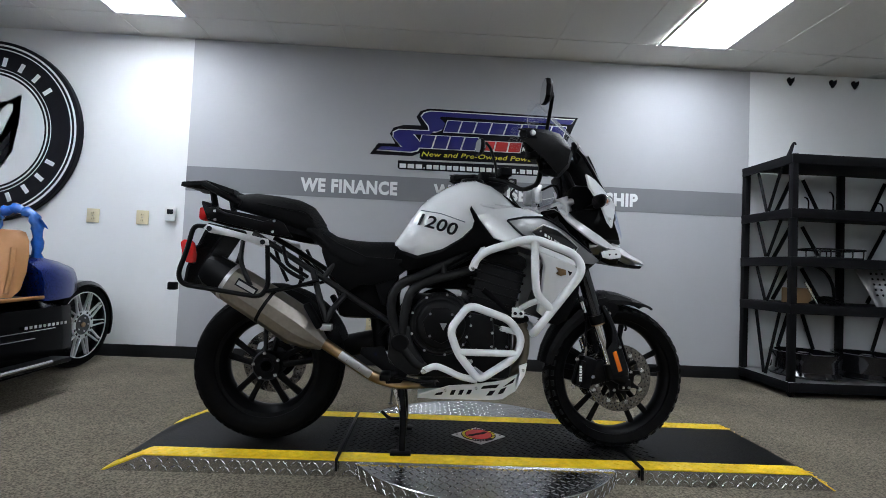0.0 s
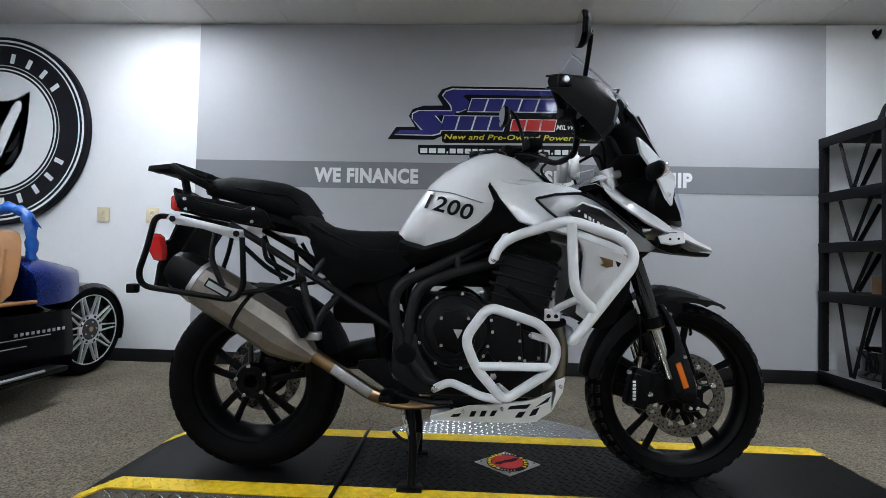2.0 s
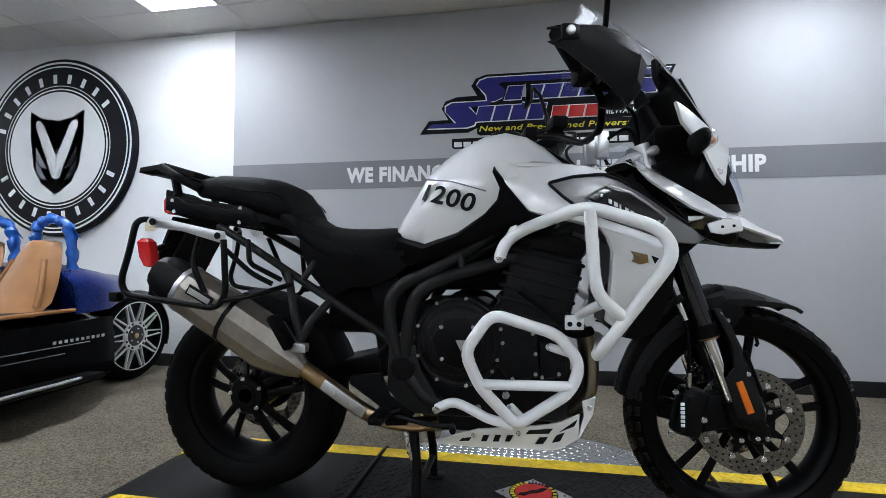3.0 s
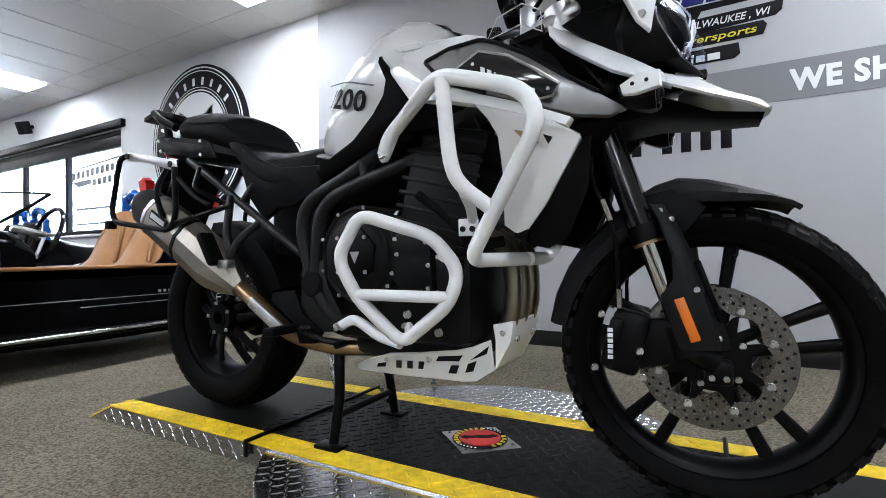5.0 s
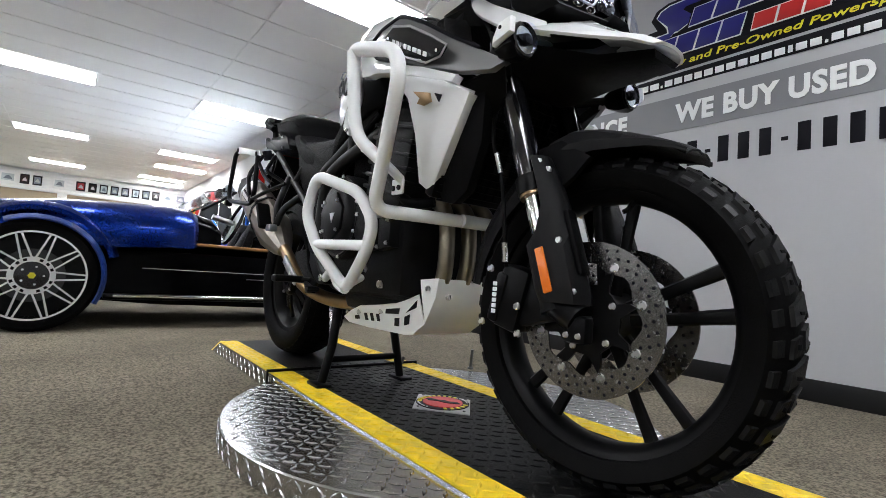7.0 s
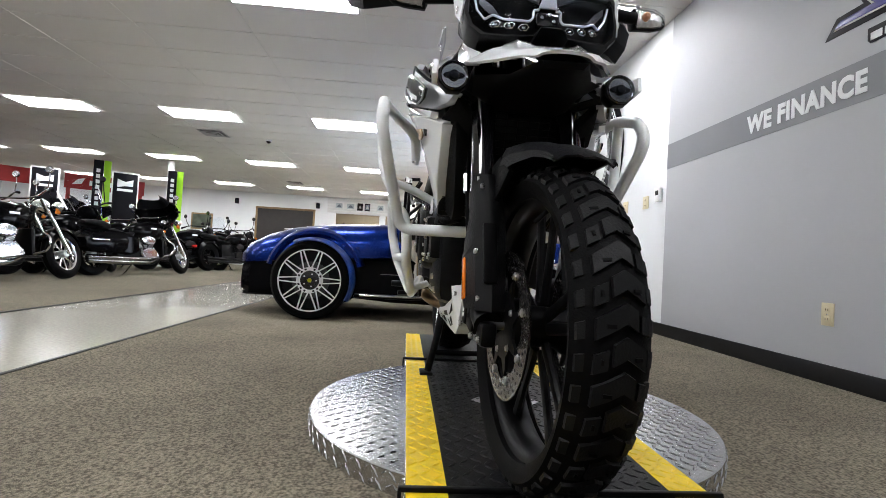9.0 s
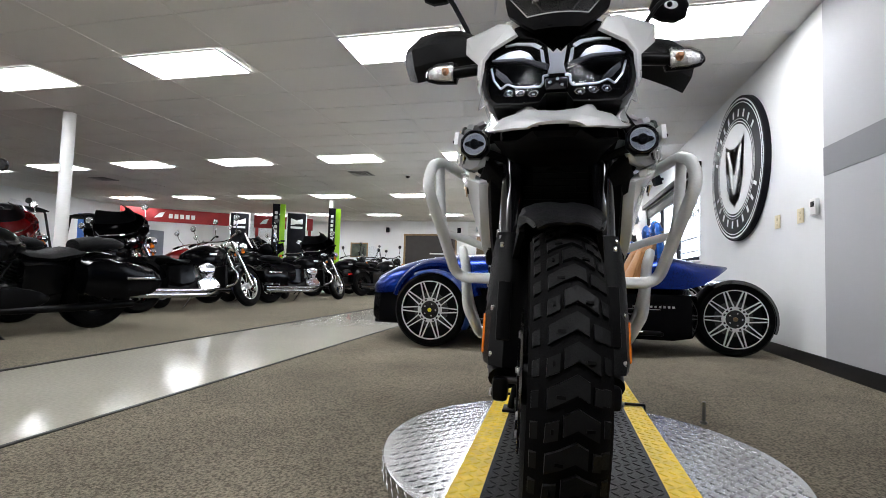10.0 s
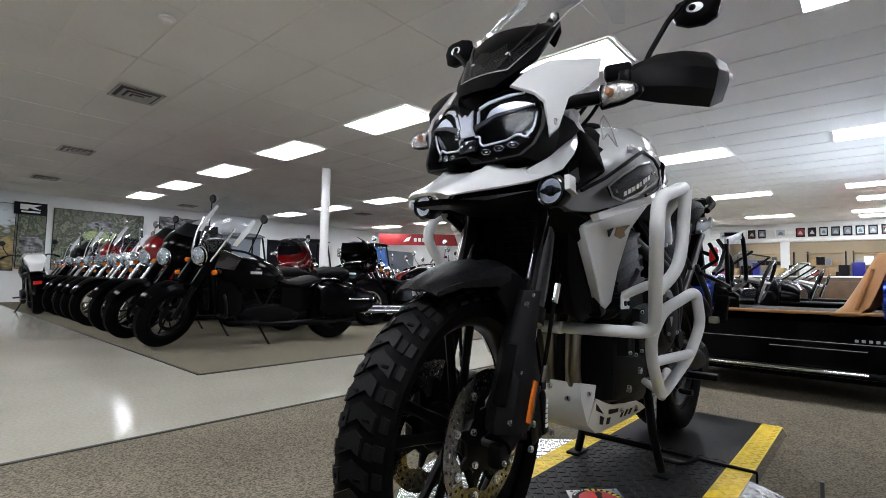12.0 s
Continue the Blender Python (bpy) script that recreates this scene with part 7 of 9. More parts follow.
# crash bars
for s in (-1, 1):
    ub = mp("crash_bar", Build().tube([(0.168, -0.25, 0.85), (0.182, -0.252, 0.888), (0.225, -0.258, 0.921), (0.378, -0.358, 0.971), (0.55, -0.345, 0.918), (0.583, -0.35, 0.855), (0.476, -0.312, 0.694), (0.41, -0.29, 0.597), (0.43, -0.2, 0.597), (0.462, 0.0, 0.597)], 0.0162, 14, 0.045).side(s), POWDER_WHITE, None, "white tubular upper crash bar")
    mp("crash_bar_strut", Build().tube([(0.388, -0.36, 0.96), (0.398, -0.35, 0.8), (0.41, -0.34, 0.752), (0.472, -0.312, 0.7)], 0.0152, 14, 0.04).side(s), POWDER_WHITE, ub)
    mp("crash_bar_stay", Build().tube([(0.42, -0.33, 0.735), (0.4, -0.26, 0.715), (0.378, -0.2, 0.69)], 0.012, 10, 0.02).box((0.366, -0.198, 0.672), (0.05, 0.008, 0.04), 0.003).side(s), POWDER_WHITE, ub)
    bolt_set("stay_bolt", [(0.354, -0.204, 0.668), (0.378, -0.204, 0.668)], 0.007, 0.006, ub, s, "y", INK_BLACK)
    mp("bar_lug", Build().panel([(0.222, -0.254, 0.921), (0.211, -0.254, 0.935), (0.196, -0.253, 0.93), (0.153, -0.25, 0.855), (0.152, -0.25, 0.842), (0.16, -0.25, 0.833), (0.172, -0.25, 0.835), (0.18, -0.25, 0.847)], 0.012, 0.003, (0, -1, 0)).side(s), POWDER_WHITE, ub)
    mp("lug_bolt", Build().disc((0.168, -0.259, 0.848), 0.009, 0.008, "y", 12, 0.002).side(s), BOLT, ub)
    lb = mp("lower_crash_bar", Build().tube([(0.15, -0.323, 0.705), (0.317, -0.28, 0.65), (0.375, -0.266, 0.575), (0.35, -0.266, 0.502), (0.21, -0.242, 0.4), (0.118, -0.296, 0.512), (0.08, -0.318, 0.605)], 0.0155, 14, 0.035, closed=True).side(s), POWDER_WHITE, None, "white tubular engine crash bar")
    mp("cross_tube", Build().tube([(0.122, -0.297, 0.519), (0.35, -0.268, 0.516)], 0.0135, 12).side(s), POWDER_WHITE, lb)
    mp("rear_arm", Build().tube([(-0.012, -0.203, 0.423), (0.035, -0.207, 0.446), (0.075, -0.215, 0.434), (0.135, -0.23, 0.41), (0.205, -0.242, 0.4)], 0.0135, 12, 0.02).side(s), POWDER_WHITE, lb)
    mp("arm_bolt", Build().disc((-0.012, -0.219, 0.423), 0.0105, 0.008, "y", 14, 0.002).side(s), BOLT, lb)
    mp("stay_lug", Build().tube([(0.357, -0.27, 0.598), (0.3, -0.205, 0.605)], 0.011, 10).side(s), POWDER_WHITE, lb)
    mp("stay_lug", Build().tube([(0.232, -0.245, 0.415), (0.195, -0.19, 0.434)], 0.011, 10).side(s), POWDER_WHITE, lb)
    bolt_set("lug_bolt", [(0.296, -0.215, 0.606), (0.19, -0.203, 0.436)], 0.008, 0.008, lb, s, "y", BOLT)
mp("crash_bar_link", Build().tube([(0.462, -0.06, 0.597), (0.462, 0.06, 0.597)], 0.0172, 14), POWDER_WHITE)

# centre stand
for s in (-1, 1):
    cs = mp("stand_leg", Build().tube([(-0.105, -0.1, 0.35), (-0.085, -0.125, 0.2), (-0.085, -0.152, 0.082)], [0.016, 0.0145], 12).side(s), BLACK_SATIN, None, "black centre stand leg")
    mp("stand_foot", Build().box((-0.09, -0.158, 0.0755), (0.085, 0.05, 0.011), 0.003).side(s), BLACK_SATIN, cs)
mp("stand_bar", Build().tube([(-0.085, -0.135, 0.155), (-0.085, 0.135, 0.155)], 0.011, 10), BLACK_SATIN)
mp("stand_lever", Build().tube([(-0.1, 0.14, 0.12), (-0.16, 0.2, 0.1), (-0.2, 0.24, 0.12)], 0.008, 8, 0.03), BLACK_SATIN)
both("stand_spring", lambda: Build().tube([(-0.14, -0.115, 0.36), (-0.1, -0.125, 0.24)], 0.007, 8), BOLT)

# ---- the three-wheeled roadster: x to its left, nose towards -y ----
def roadster(m, label, trim, paint):
    car = thing("roadster", m, label, "car", "roadsters")

    def cp(name, b, mm, parent=None, label="", angle=38):
        return part(name, b, mm, parent or car, label, None, angle)

    def section(y, hw, z0, z1, k=0.25):
        h = z1 - z0
        half = [(0.0, z1), (hw * 0.45, z1 - h * 0.03), (hw * 0.78, z1 - h * 0.13), (hw * 0.95, z1 - h * k * 1.4), (hw, z1 - h * 0.6), (hw, z0)]
        return [(x, y, z) for x, z in half] + [(-x, y, z) for x, z in half[::-1][:-1]]

    body = cp("lower_body", Build().loft([section(y, hw, z0, z1, 0.1) for y, hw, z0, z1 in ((-1.72, 0.36, 0.2, 0.42), (-1.62, 0.47, 0.17, 0.5), (-1.35, 0.5, 0.16, 0.52), (-0.75, 0.47, 0.16, 0.53), (-0.45, 0.49, 0.14, 0.545), (0.2, 0.5, 0.13, 0.55), (0.85, 0.47, 0.13, 0.55), (1.0, 0.42, 0.15, 0.545), (1.07, 0.3, 0.2, 0.53))]), CAR_BLACK, None, "gloss black lower body", 30)
    cp("hood", Build().loft([section(y, hw, z0, z1) for y, hw, z0, z1 in ((-1.74, 0.3, 0.42, 0.53), (-1.66, 0.44, 0.42, 0.6), (-1.5, 0.52, 0.43, 0.685), (-1.3, 0.55, 0.46, 0.745), (-1.0, 0.57, 0.49, 0.79), (-0.65, 0.56, 0.5, 0.81), (-0.4, 0.54, 0.52, 0.82), (-0.28, 0.51, 0.52, 0.815), (-0.24, 0.48, 0.53, 0.79))]), paint, body, "glossy rounded bonnet", 60)
    cp("rear_deck", Build().loft([section(y, hw, z0, z1) for y, hw, z0, z1 in ((0.68, 0.47, 0.535, 0.8), (0.78, 0.465, 0.535, 0.83), (0.95, 0.43, 0.54, 0.8), (1.1, 0.36, 0.575, 0.765), (1.24, 0.24, 0.655, 0.748), (1.35, 0.1, 0.715, 0.738))]), paint, body, "glossy pointed tail", 60)
    cp("cockpit_rim", Build().tube([(0.47, -0.25, 0.552), (0.475, 0.3, 0.555), (0.465, 0.68, 0.558)], 0.011, 10).mirrored(), trim, body, "padded cockpit edge")
    # black lid on the solid body at rim height, painting the deep cockpit's dark
    cp("cockpit_floor", Build().box((0, 0.22, 0.552), (0.9, 0.92, 0.012), 0.003), INK_BLACK, body)
    cp("dashboard", Build().loft([section(-0.25, 0.46, 0.555, 0.8), section(-0.14, 0.45, 0.555, 0.77), section(-0.08, 0.44, 0.555, 0.7)]), CAR_BLACK, body)
    for s in (-1, 1):
        cp("side_line", Build().box((s * 0.4965, 0.1, 0.372), (0.006, 1.3, 0.004), 0.001), ALU, body)
        cp("side_line", Build().box((s * 0.4985, 0.35, 0.33), (0.006, 0.5, 0.004), 0.001), ALU, body)
        for i in range(10):
            cp("bar", Build().box((s * 0.4865, 0.55 + i * 0.033, 0.393), (0.004, 0.018, 0.017), 0.0008), ALU, body)
        cp("running_board", Build().box((s * 0.55, 0.0, 0.19), (0.12, 1.5, 0.03), 0.01), BLACK_SATIN, body)
        cp("chrome_strip", Build().tube([(s * 0.61, -0.7, 0.198), (s * 0.612, 0.0, 0.2), (s * 0.6, 0.6, 0.2)], 0.011, 10), CHROME, body, "chrome side strip")
        # cycle wing with protective film
        rows = []
        for a in range(-28, 122, 8):
            q = math.radians(a)
            rows.append([(s * x, -1.077 + (0.33 - d) * math.cos(q), 0.308 + (0.33 - d) * math.sin(q)) for x, d in ((0.53, 0.025), (0.56, 0.004), (0.645, 0.0), (0.73, 0.004), (0.76, 0.025))])
        if s > 0:
            rows = rows[::-1]
        cp("front_wing", Build().sheet(rows, 0.008), FILM_DARK, None, "front wing wrapped in crinkled blue film")
        rows = []
        for a in range(15, 172, 8):
            q = math.radians(a)
            rows.append([(s * x, -1.077 + rr * math.cos(q), 0.33 + rr * math.sin(q) * 0.98) for x, rr in ((0.5, 0.4), (0.542, 0.39), (0.566, 0.374), (0.562, 0.356))])
        if s > 0:
            rows = rows[::-1]
        cp("arch_lip", Build().sheet(rows, 0.012), paint, body, "rounded wheel arch", 60)
        cp("suspension_arm", Build().tube([(s * 0.44, -1.0, 0.3), (s * 0.6, -1.077, 0.3)], 0.018, 8).tube([(s * 0.44, -1.2, 0.36), (s * 0.6, -1.077, 0.34)], 0.014, 8), BLACK_SATIN, body)

    def wheel(cx, y, w, s, rear=False):
        R, rr = 0.305, 0.24
        t = cp("wheel", Build().lathe([(rr, -w / 2), (rr + 0.02, -w * 0.52), (R - 0.02, -w * 0.5), (R, -w * 0.38), (R, w * 0.38), (R - 0.02, w * 0.5), (rr + 0.02, w * 0.52), (rr, w / 2)], (cx, y, 0.305), "x", 60), RUBBER, None, "low-profile tyre on a machined ten-spoke wheel")
        f = s * w * 0.46
        cp("rim", Build().lathe([(rr + 0.004, f - 0.02 * s), (rr + 0.004, f + 0.006 * s), (rr - 0.006, f + 0.006 * s), (rr - 0.016, f - 0.03 * s), (rr - 0.02, -f), (rr + 0.002, -f)], (cx, y, 0.305), "x", 60), BLACK_GLOSS, t)
        cp("rim_lip", Build().lathe([(rr + 0.003, f + 0.004 * s), (rr + 0.003, f + 0.009 * s), (rr - 0.007, f + 0.009 * s), (rr - 0.007, f + 0.004 * s)], (cx, y, 0.305), "x", 60), SPOKE_BRIGHT, t, "machined rim edge")
        cp("rim_back", Build().disc((cx + f - 0.06 * s, y, 0.305), rr - 0.015, 0.02, "x", 48), BLACK_SATIN, t)
        cp("brake_disc", Build().lathe([(0.06, f - 0.045 * s), (0.145, f - 0.045 * s), (0.145, f - 0.036 * s), (0.06, f - 0.036 * s)], (cx, y, 0.305), "x", 40), DISC_DARK, t)
        for i in range(10):
            for e in (-1, 1):
                a0, a1 = i * math.tau / 10 + e * 0.235, i * math.tau / 10 + e * 0.05
                p = [(0.096, a0 - 0.05), (0.096, a0 + 0.05), (rr - 0.004, a1 + 0.02), (rr - 0.004, a1 - 0.02)]
                cp("spoke", Build().panel([(cx + f + 0.002 * s, y + r * math.cos(a), 0.305 + r * math.sin(a)) for r, a in p], 0.016, 0.002, (s, 0, 0)), SPOKE_BRIGHT, t)
        cp("hub_ring", Build().lathe([(0.075, f + 0.004 * s), (0.102, f + 0.004 * s), (0.102, f - 0.01 * s), (0.075, f - 0.01 * s)], (cx, y, 0.305), "x", 40), SPOKE_BRIGHT, t, "machined hub ring")
        for i in range(16):
            q = math.tau * i / 16
            if i % 8 not in (0, 4):
                cp("bar", Build().panel([(cx + f + 0.006 * s, y + r * math.cos(q + e), 0.305 + r * math.sin(q + e)) for r, e in ((0.082, -0.09), (0.096, -0.09), (0.096, 0.09), (0.082, 0.09))], 0.002, 0.0, (s, 0, 0)), INK_BLACK, t)
        cp("hub", Build().disc((cx + f - 0.006 * s, y, 0.305), 0.073, 0.016, "x", 30, 0.003), BLACK_GLOSS, t)
        cp("hub_cap", Build().disc((cx + f + 0.006 * s, y, 0.305), 0.018, 0.012, "x", 6 if not rear else 20, 0.003), INK_YELLOW if not rear else BRONZE, t, "coloured hub cap")
        for i in range(5):
            cp("wheel_nut", Build().disc((cx + f + 0.003 * s, y + 0.05 * math.cos(i * math.tau / 5), 0.305 + 0.05 * math.sin(i * math.tau / 5)), 0.006, 0.01, "x", 6), BOLT, t)

    for s in (-1, 1):
        wheel(s * 0.648, -1.077, 0.21, s)
    wheel(0.12, 1.37, 0.24, 1, True)
    rows = []
    for a in range(-20, 130, 8):
        q = math.radians(a)
        rows.append([(x, 1.365 + (0.325 - d) * math.cos(q), 0.305 + (0.325 - d) * math.sin(q)) for x, d in ((-0.07, 0.03), (-0.05, 0.004), (0.1, 0.0), (0.24, 0.004), (0.26, 0.03))])
    cp("rear_wing", Build().sheet(rows, 0.008), BLACK_GLOSS, None, "black rear mudguard")
    cp("rear_swingarm", Build().box((-0.09, 1.15, 0.3), (0.06, 0.5, 0.08), 0.015), BLACK_SATIN)

    for s in (-1, 1):
        x = s * 0.205
        st = cp("seat", Build().loft([[(x + w * cx, y + cy * (0.07 if cy > 0 else 0.16 - 0.26 * max(0.0, z - 0.6)), z) for cx, cy in ((-1, 0.5), (-0.75, -0.3), (-0.4, -0.55), (0, -0.6), (0.4, -0.55), (0.75, -0.3), (1, 0.5), (0.7, 1), (0, 1.2), (-0.7, 1))] for y, w, z in ((0.5, 0.17, 0.53), (0.58, 0.18, 0.6), (0.62, 0.175, 0.7), (0.655, 0.155, 0.8), (0.685, 0.125, 0.89), (0.7, 0.09, 0.938), (0.703, 0.045, 0.95))]), trim, None, "padded bucket seat", 60)
        cp("seat_seam", Build().tube([(x - 0.1, 0.59, 0.61), (x - 0.095, 0.605, 0.7), (x - 0.05, 0.64, 0.84), (x, 0.648, 0.88), (x + 0.05, 0.64, 0.84), (x + 0.095, 0.605, 0.7), (x + 0.1, 0.59, 0.61)], 0.004, 6, 0.03), trim, st)
        for e in (-1, 1):
            cp("bolster", Build().tube([(x + e * 0.155, 0.55, 0.58), (x + e * 0.145, 0.585, 0.7), (x + e * 0.105, 0.635, 0.84)], 0.015, 8, 0.03), trim, st)
        hp = [(x - 0.125, 0.79, 0.7), (x - 0.13, 0.780, 0.95), (x - 0.1, 0.775, 1.05), (x, 0.770, 1.085), (x + 0.1, 0.775, 1.05), (x + 0.13, 0.780, 0.95), (x + 0.125, 0.79, 0.7)]
        h = cp("roll_hoop", Build().tube(hp, 0.019, 12, 0.06), BLACK_GLOSS, None, "black tubular roll hoop")
        fp_ = [(x - 0.13, 0.786, 0.78), (x - 0.13, 0.776, 0.95), (x - 0.1, 0.765, 1.05), (x, 0.76, 1.087), (x + 0.1, 0.765, 1.052), (x + 0.13, 0.772, 0.95), (x + 0.13, 0.782, 0.78)]
        fine = [Vector(fp_[k]).lerp(Vector(fp_[k + 1]), j / 5) for k in range(6) for j in range(5)] + [Vector(fp_[6])]
        cp("film_wrap", Build().tube([q + Vector((0.003 * math.sin(k * 2.7 + s), 0.004 * math.sin(k * 1.9), 0.003 * math.sin(k * 3.3))) for k, q in enumerate(fine)], [0.029 + 0.006 * math.sin(k * 2.1 + s) for k in range(len(fine))], 10), FILM_BLUE, h, "crinkled blue protective film", 50)
        cp("film_flap", Build().sheet([[(x + 0.09, 0.765, 1.06), (x + 0.15, 0.760, 1.03), (x + 0.19, 0.755, 0.985)], [(x + 0.09, 0.785, 1.02), (x + 0.14, 0.790, 0.985), (x + 0.18, 0.785, 0.965)]], 0.002), FILM_BLUE, h)
    sw = cp("steering_wheel", Build().lathe([(0.165 + 0.013 * math.cos(a), 0.013 * math.sin(a)) for a in [math.tau * i / 8 for i in range(8)]], (0, 0, 0), "y", 32).moved(Matrix.Translation((0.21, 0.05, 0.745)) @ pose(0, 0, 0, -20, 0, 0)), BLACK_GLOSS, None, "black three-spoke steering wheel")
    cp("wheel_spoke", Build().tube([(-0.16, 0, 0), (0.16, 0, 0)], 0.01, 8).tube([(0, 0, 0), (0, 0, -0.16)], 0.01, 8).tube([(0, 0, 0), (0, -0.16, -0.02)], 0.02, 8).moved(Matrix.Translation((0.21, 0.05, 0.745)) @ pose(0, 0, 0, -20, 0, 0)), ALU, sw)
    wsr = []
    for z, y, hw in ((0.815, -0.36, 0.44), (0.9, -0.24, 0.43), (0.985, -0.13, 0.4)):
        wsr.append([(t * hw, y + 0.13 * t * t, z - 0.02 * t * t) for t in (-1, -0.6, -0.2, 0.2, 0.6, 1)])
    w = cp("windscreen", Build().sheet(wsr, 0.004), GLASS, None, "low raked windscreen")
    w.visible_shadow = False
    cp("screen_frame", Build().tube(wsr[2], 0.006, 8), BLACK_SATIN, w, "thin black windscreen edge")
    for k in (0, -1):
        cp("screen_post", Build().tube([wsr[0][k], wsr[1][k], wsr[2][k]], 0.009, 8), BLACK_SATIN, w)
    for s in (-1, 1):
        cp("headlight", Build().disc((s * 0.3, -1.66, 0.52), 0.06, 0.05, "y", 24, 0.015), REFLECTOR, None, "round headlight")
    cp("front_splitter", Build().box((0, -1.54, 0.165), (0.82, 0.3, 0.04), 0.015), BLACK_SATIN)
    cp("grille", Build().box((0, -1.725, 0.36), (0.5, 0.02, 0.14), 0.008), BLACK_PLASTIC)
    return car


roadster(pose(-2.735, 2.3, 0.005), "blue and black open three-wheeled roadster with tan seats", TAN, CAR_BLUE)
roadster(pose(-5.05, 2.44, 0.005), "all-black open three-wheeled roadster with black seats beside the window", VINYL, CAR_BLACK)
roadster(pose(-7.3, 2.38, 0.005), "blue and black open roadster with black seats further into the showroom", VINYL, CAR_BLUE)

# ---- steel shelf with parts ----
SX0, SX1, SY0, SY1 = 2.69, 4.35, 3.52, 4.05
sh = thing("storage_shelf", pose(0, 0, 0.005), "black steel rolling shelf with slanted braces against the wall", "shelf")
LV = (0.1, 0.67, 1.02, 1.38, 1.785)
for x in (SX0, (SX0 + SX1) / 2, SX1):
    for y in (SY0, SY1):
        part("post", Build().box((x, y, 0.93), (0.045, 0.045, 1.74), 0.004), SHELF_BLACK, sh)
for z in LV:
    part("shelf_board", Build().box(((SX0 + SX1) / 2, (SY0 + SY1) / 2, z), (SX1 - SX0 + 0.05, SY1 - SY0 + 0.05, 0.025), 0.003), SHELF_BLACK if z > 0.2 else ALU, sh)
    part("shelf_rail", Build().box(((SX0 + SX1) / 2, SY0 - 0.024, z - 0.025), (SX1 - SX0 + 0.06, 0.012, 0.07), 0.003), SHELF_BLACK, sh)
    part("shelf_rail", Build().box((SX0 - 0.024, (SY0 + SY1) / 2, z - 0.025), (0.012, SY1 - SY0 + 0.03, 0.07), 0.003), SHELF_BLACK, sh)
for k in range(4):
    z0, z1 = LV[k] + 0.02, LV[k + 1] - 0.06
    for x0 in (SX0, (SX0 + SX1) / 2):
        w = (SX1 - SX0) / 2
        part("brace", Build().tube([(x0 + w * 0.3, SY1 + 0.005, z0), (x0 + w * 0.48, SY1 + 0.005, z1)], 0.018, 4), SHELF_BLACK, sh)
        part("brace", Build().tube([(x0 + w * 0.8, SY1 + 0.005, z0), (x0 + w * 0.6, SY1 + 0.005, z1)], 0.018, 4), SHELF_BLACK, sh)
    part("brace", Build().tube([(SX0, SY0 + 0.12, z1), (SX0, SY0 + 0.26, z0)], 0.014, 4), SHELF_BLACK, sh)
    part("brace", Build().tube([(SX0, SY0 + 0.38, z1), (SX0, SY0 + 0.28, z0)], 0.014, 4), SHELF_BLACK, sh)
for x in (SX0, SX1):
    for y in (SY0, SY1):
        part("caster", Build().disc((x, y - 0.0, 0.03), 0.03, 0.026, "x", 20, 0.005), RUBBER, sh)
for x, h in ((2.72, 0.0), (3.6, 0.02)):
    solid("shelf_hook", Build().tube([(0, 0, 0), (0.02, 0, 0.05), (0.035, 0, 0.1), (0.05, 0, 0.12), (0.06, 0, 0.1)], [0.016, 0.006], 8, 0.02), INK_BLACK, "small curved black hook on the shelf top", "hook", "shelf hooks", "", pose(x, 3.62, 1.803))


def rim_on_shelf(x):
    t = thing("spare_wheel", pose(x, 3.78, 0.118), "bare black motorcycle wheel lying on the bottom shelf", "wheel", "wheels on the shelf")
    part("barrel", Build().lathe([(0.2, 0.0), (0.235, 0.005), (0.235, 0.02), (0.21, 0.05), (0.21, 0.13), (0.235, 0.17), (0.235, 0.19), (0.2, 0.19), (0.195, 0.1)], (0, 0, 0), "z", 40), BLACK_GLOSS, t)
    for i in range(5):
        a = i * math.tau / 5
        part("spoke", Build().tube([(0.04 * math.cos(a), 0.04 * math.sin(a), 0.13), (0.2 * math.cos(a), 0.2 * math.sin(a), 0.13)], 0.018, 8), BLACK_GLOSS, t)
    part("hub", Build().disc((0, 0, 0.12), 0.05, 0.12, "z", 20, 0.01), BLACK_GLOSS, t)


for x in (3.0, 3.52, 4.04):
    rim_on_shelf(x)
mp_ = thing("perforated_plate", pose(3.62, 3.6, 0.685, -14, 0, 0), "grey metal plate with punched holes leaning on the shelf", "metal plate")
part("plate", Build().panel([(-0.32, 0, 0.3), (0.36, 0, 0.3), (0.36, 0, 0.0), (0.12, 0, 0.0), (0.1, 0, 0.05), (-0.08, 0, 0.05), (-0.12, 0, 0.0), (-0.2, 0, 0.0)], 0.006, 0.001, (0, -1, 0)), ALU, mp_)
for i in range(5):
    for j in range(4):
        part("hole", Build().disc((-0.2 + j * 0.045 + i * 0.004, -0.0065, 0.26 - i * 0.042), 0.009, 0.002, "y", 12), INK_BLACK, mp_)
part("slot", Build().box((0.16, -0.0065, 0.14), (0.07, 0.002, 0.12), 0.0006), INK_BLACK, mp_)
wr = thing("luggage_basket", pose(3.12, 3.7, 1.034), "black wire luggage rack on the shelf", "wire rack")
for z, w in ((0.01, 0.19), (0.075, 0.21)):
    part("hoop", Build().tube([(-w, -0.12, z), (w, -0.12, z), (w, 0.12, z), (-w, 0.12, z)], 0.007, 8, 0.05, True), BLACK_GLOSS, wr)
for i in range(5):
    x = -0.17 + i * 0.085
    part("wire", Build().tube([(x, -0.12, 0.075), (x, -0.12, 0.01), (x, 0.12, 0.01), (x, 0.12, 0.075)], 0.005, 6, 0.02), BLACK_GLOSS, wr)
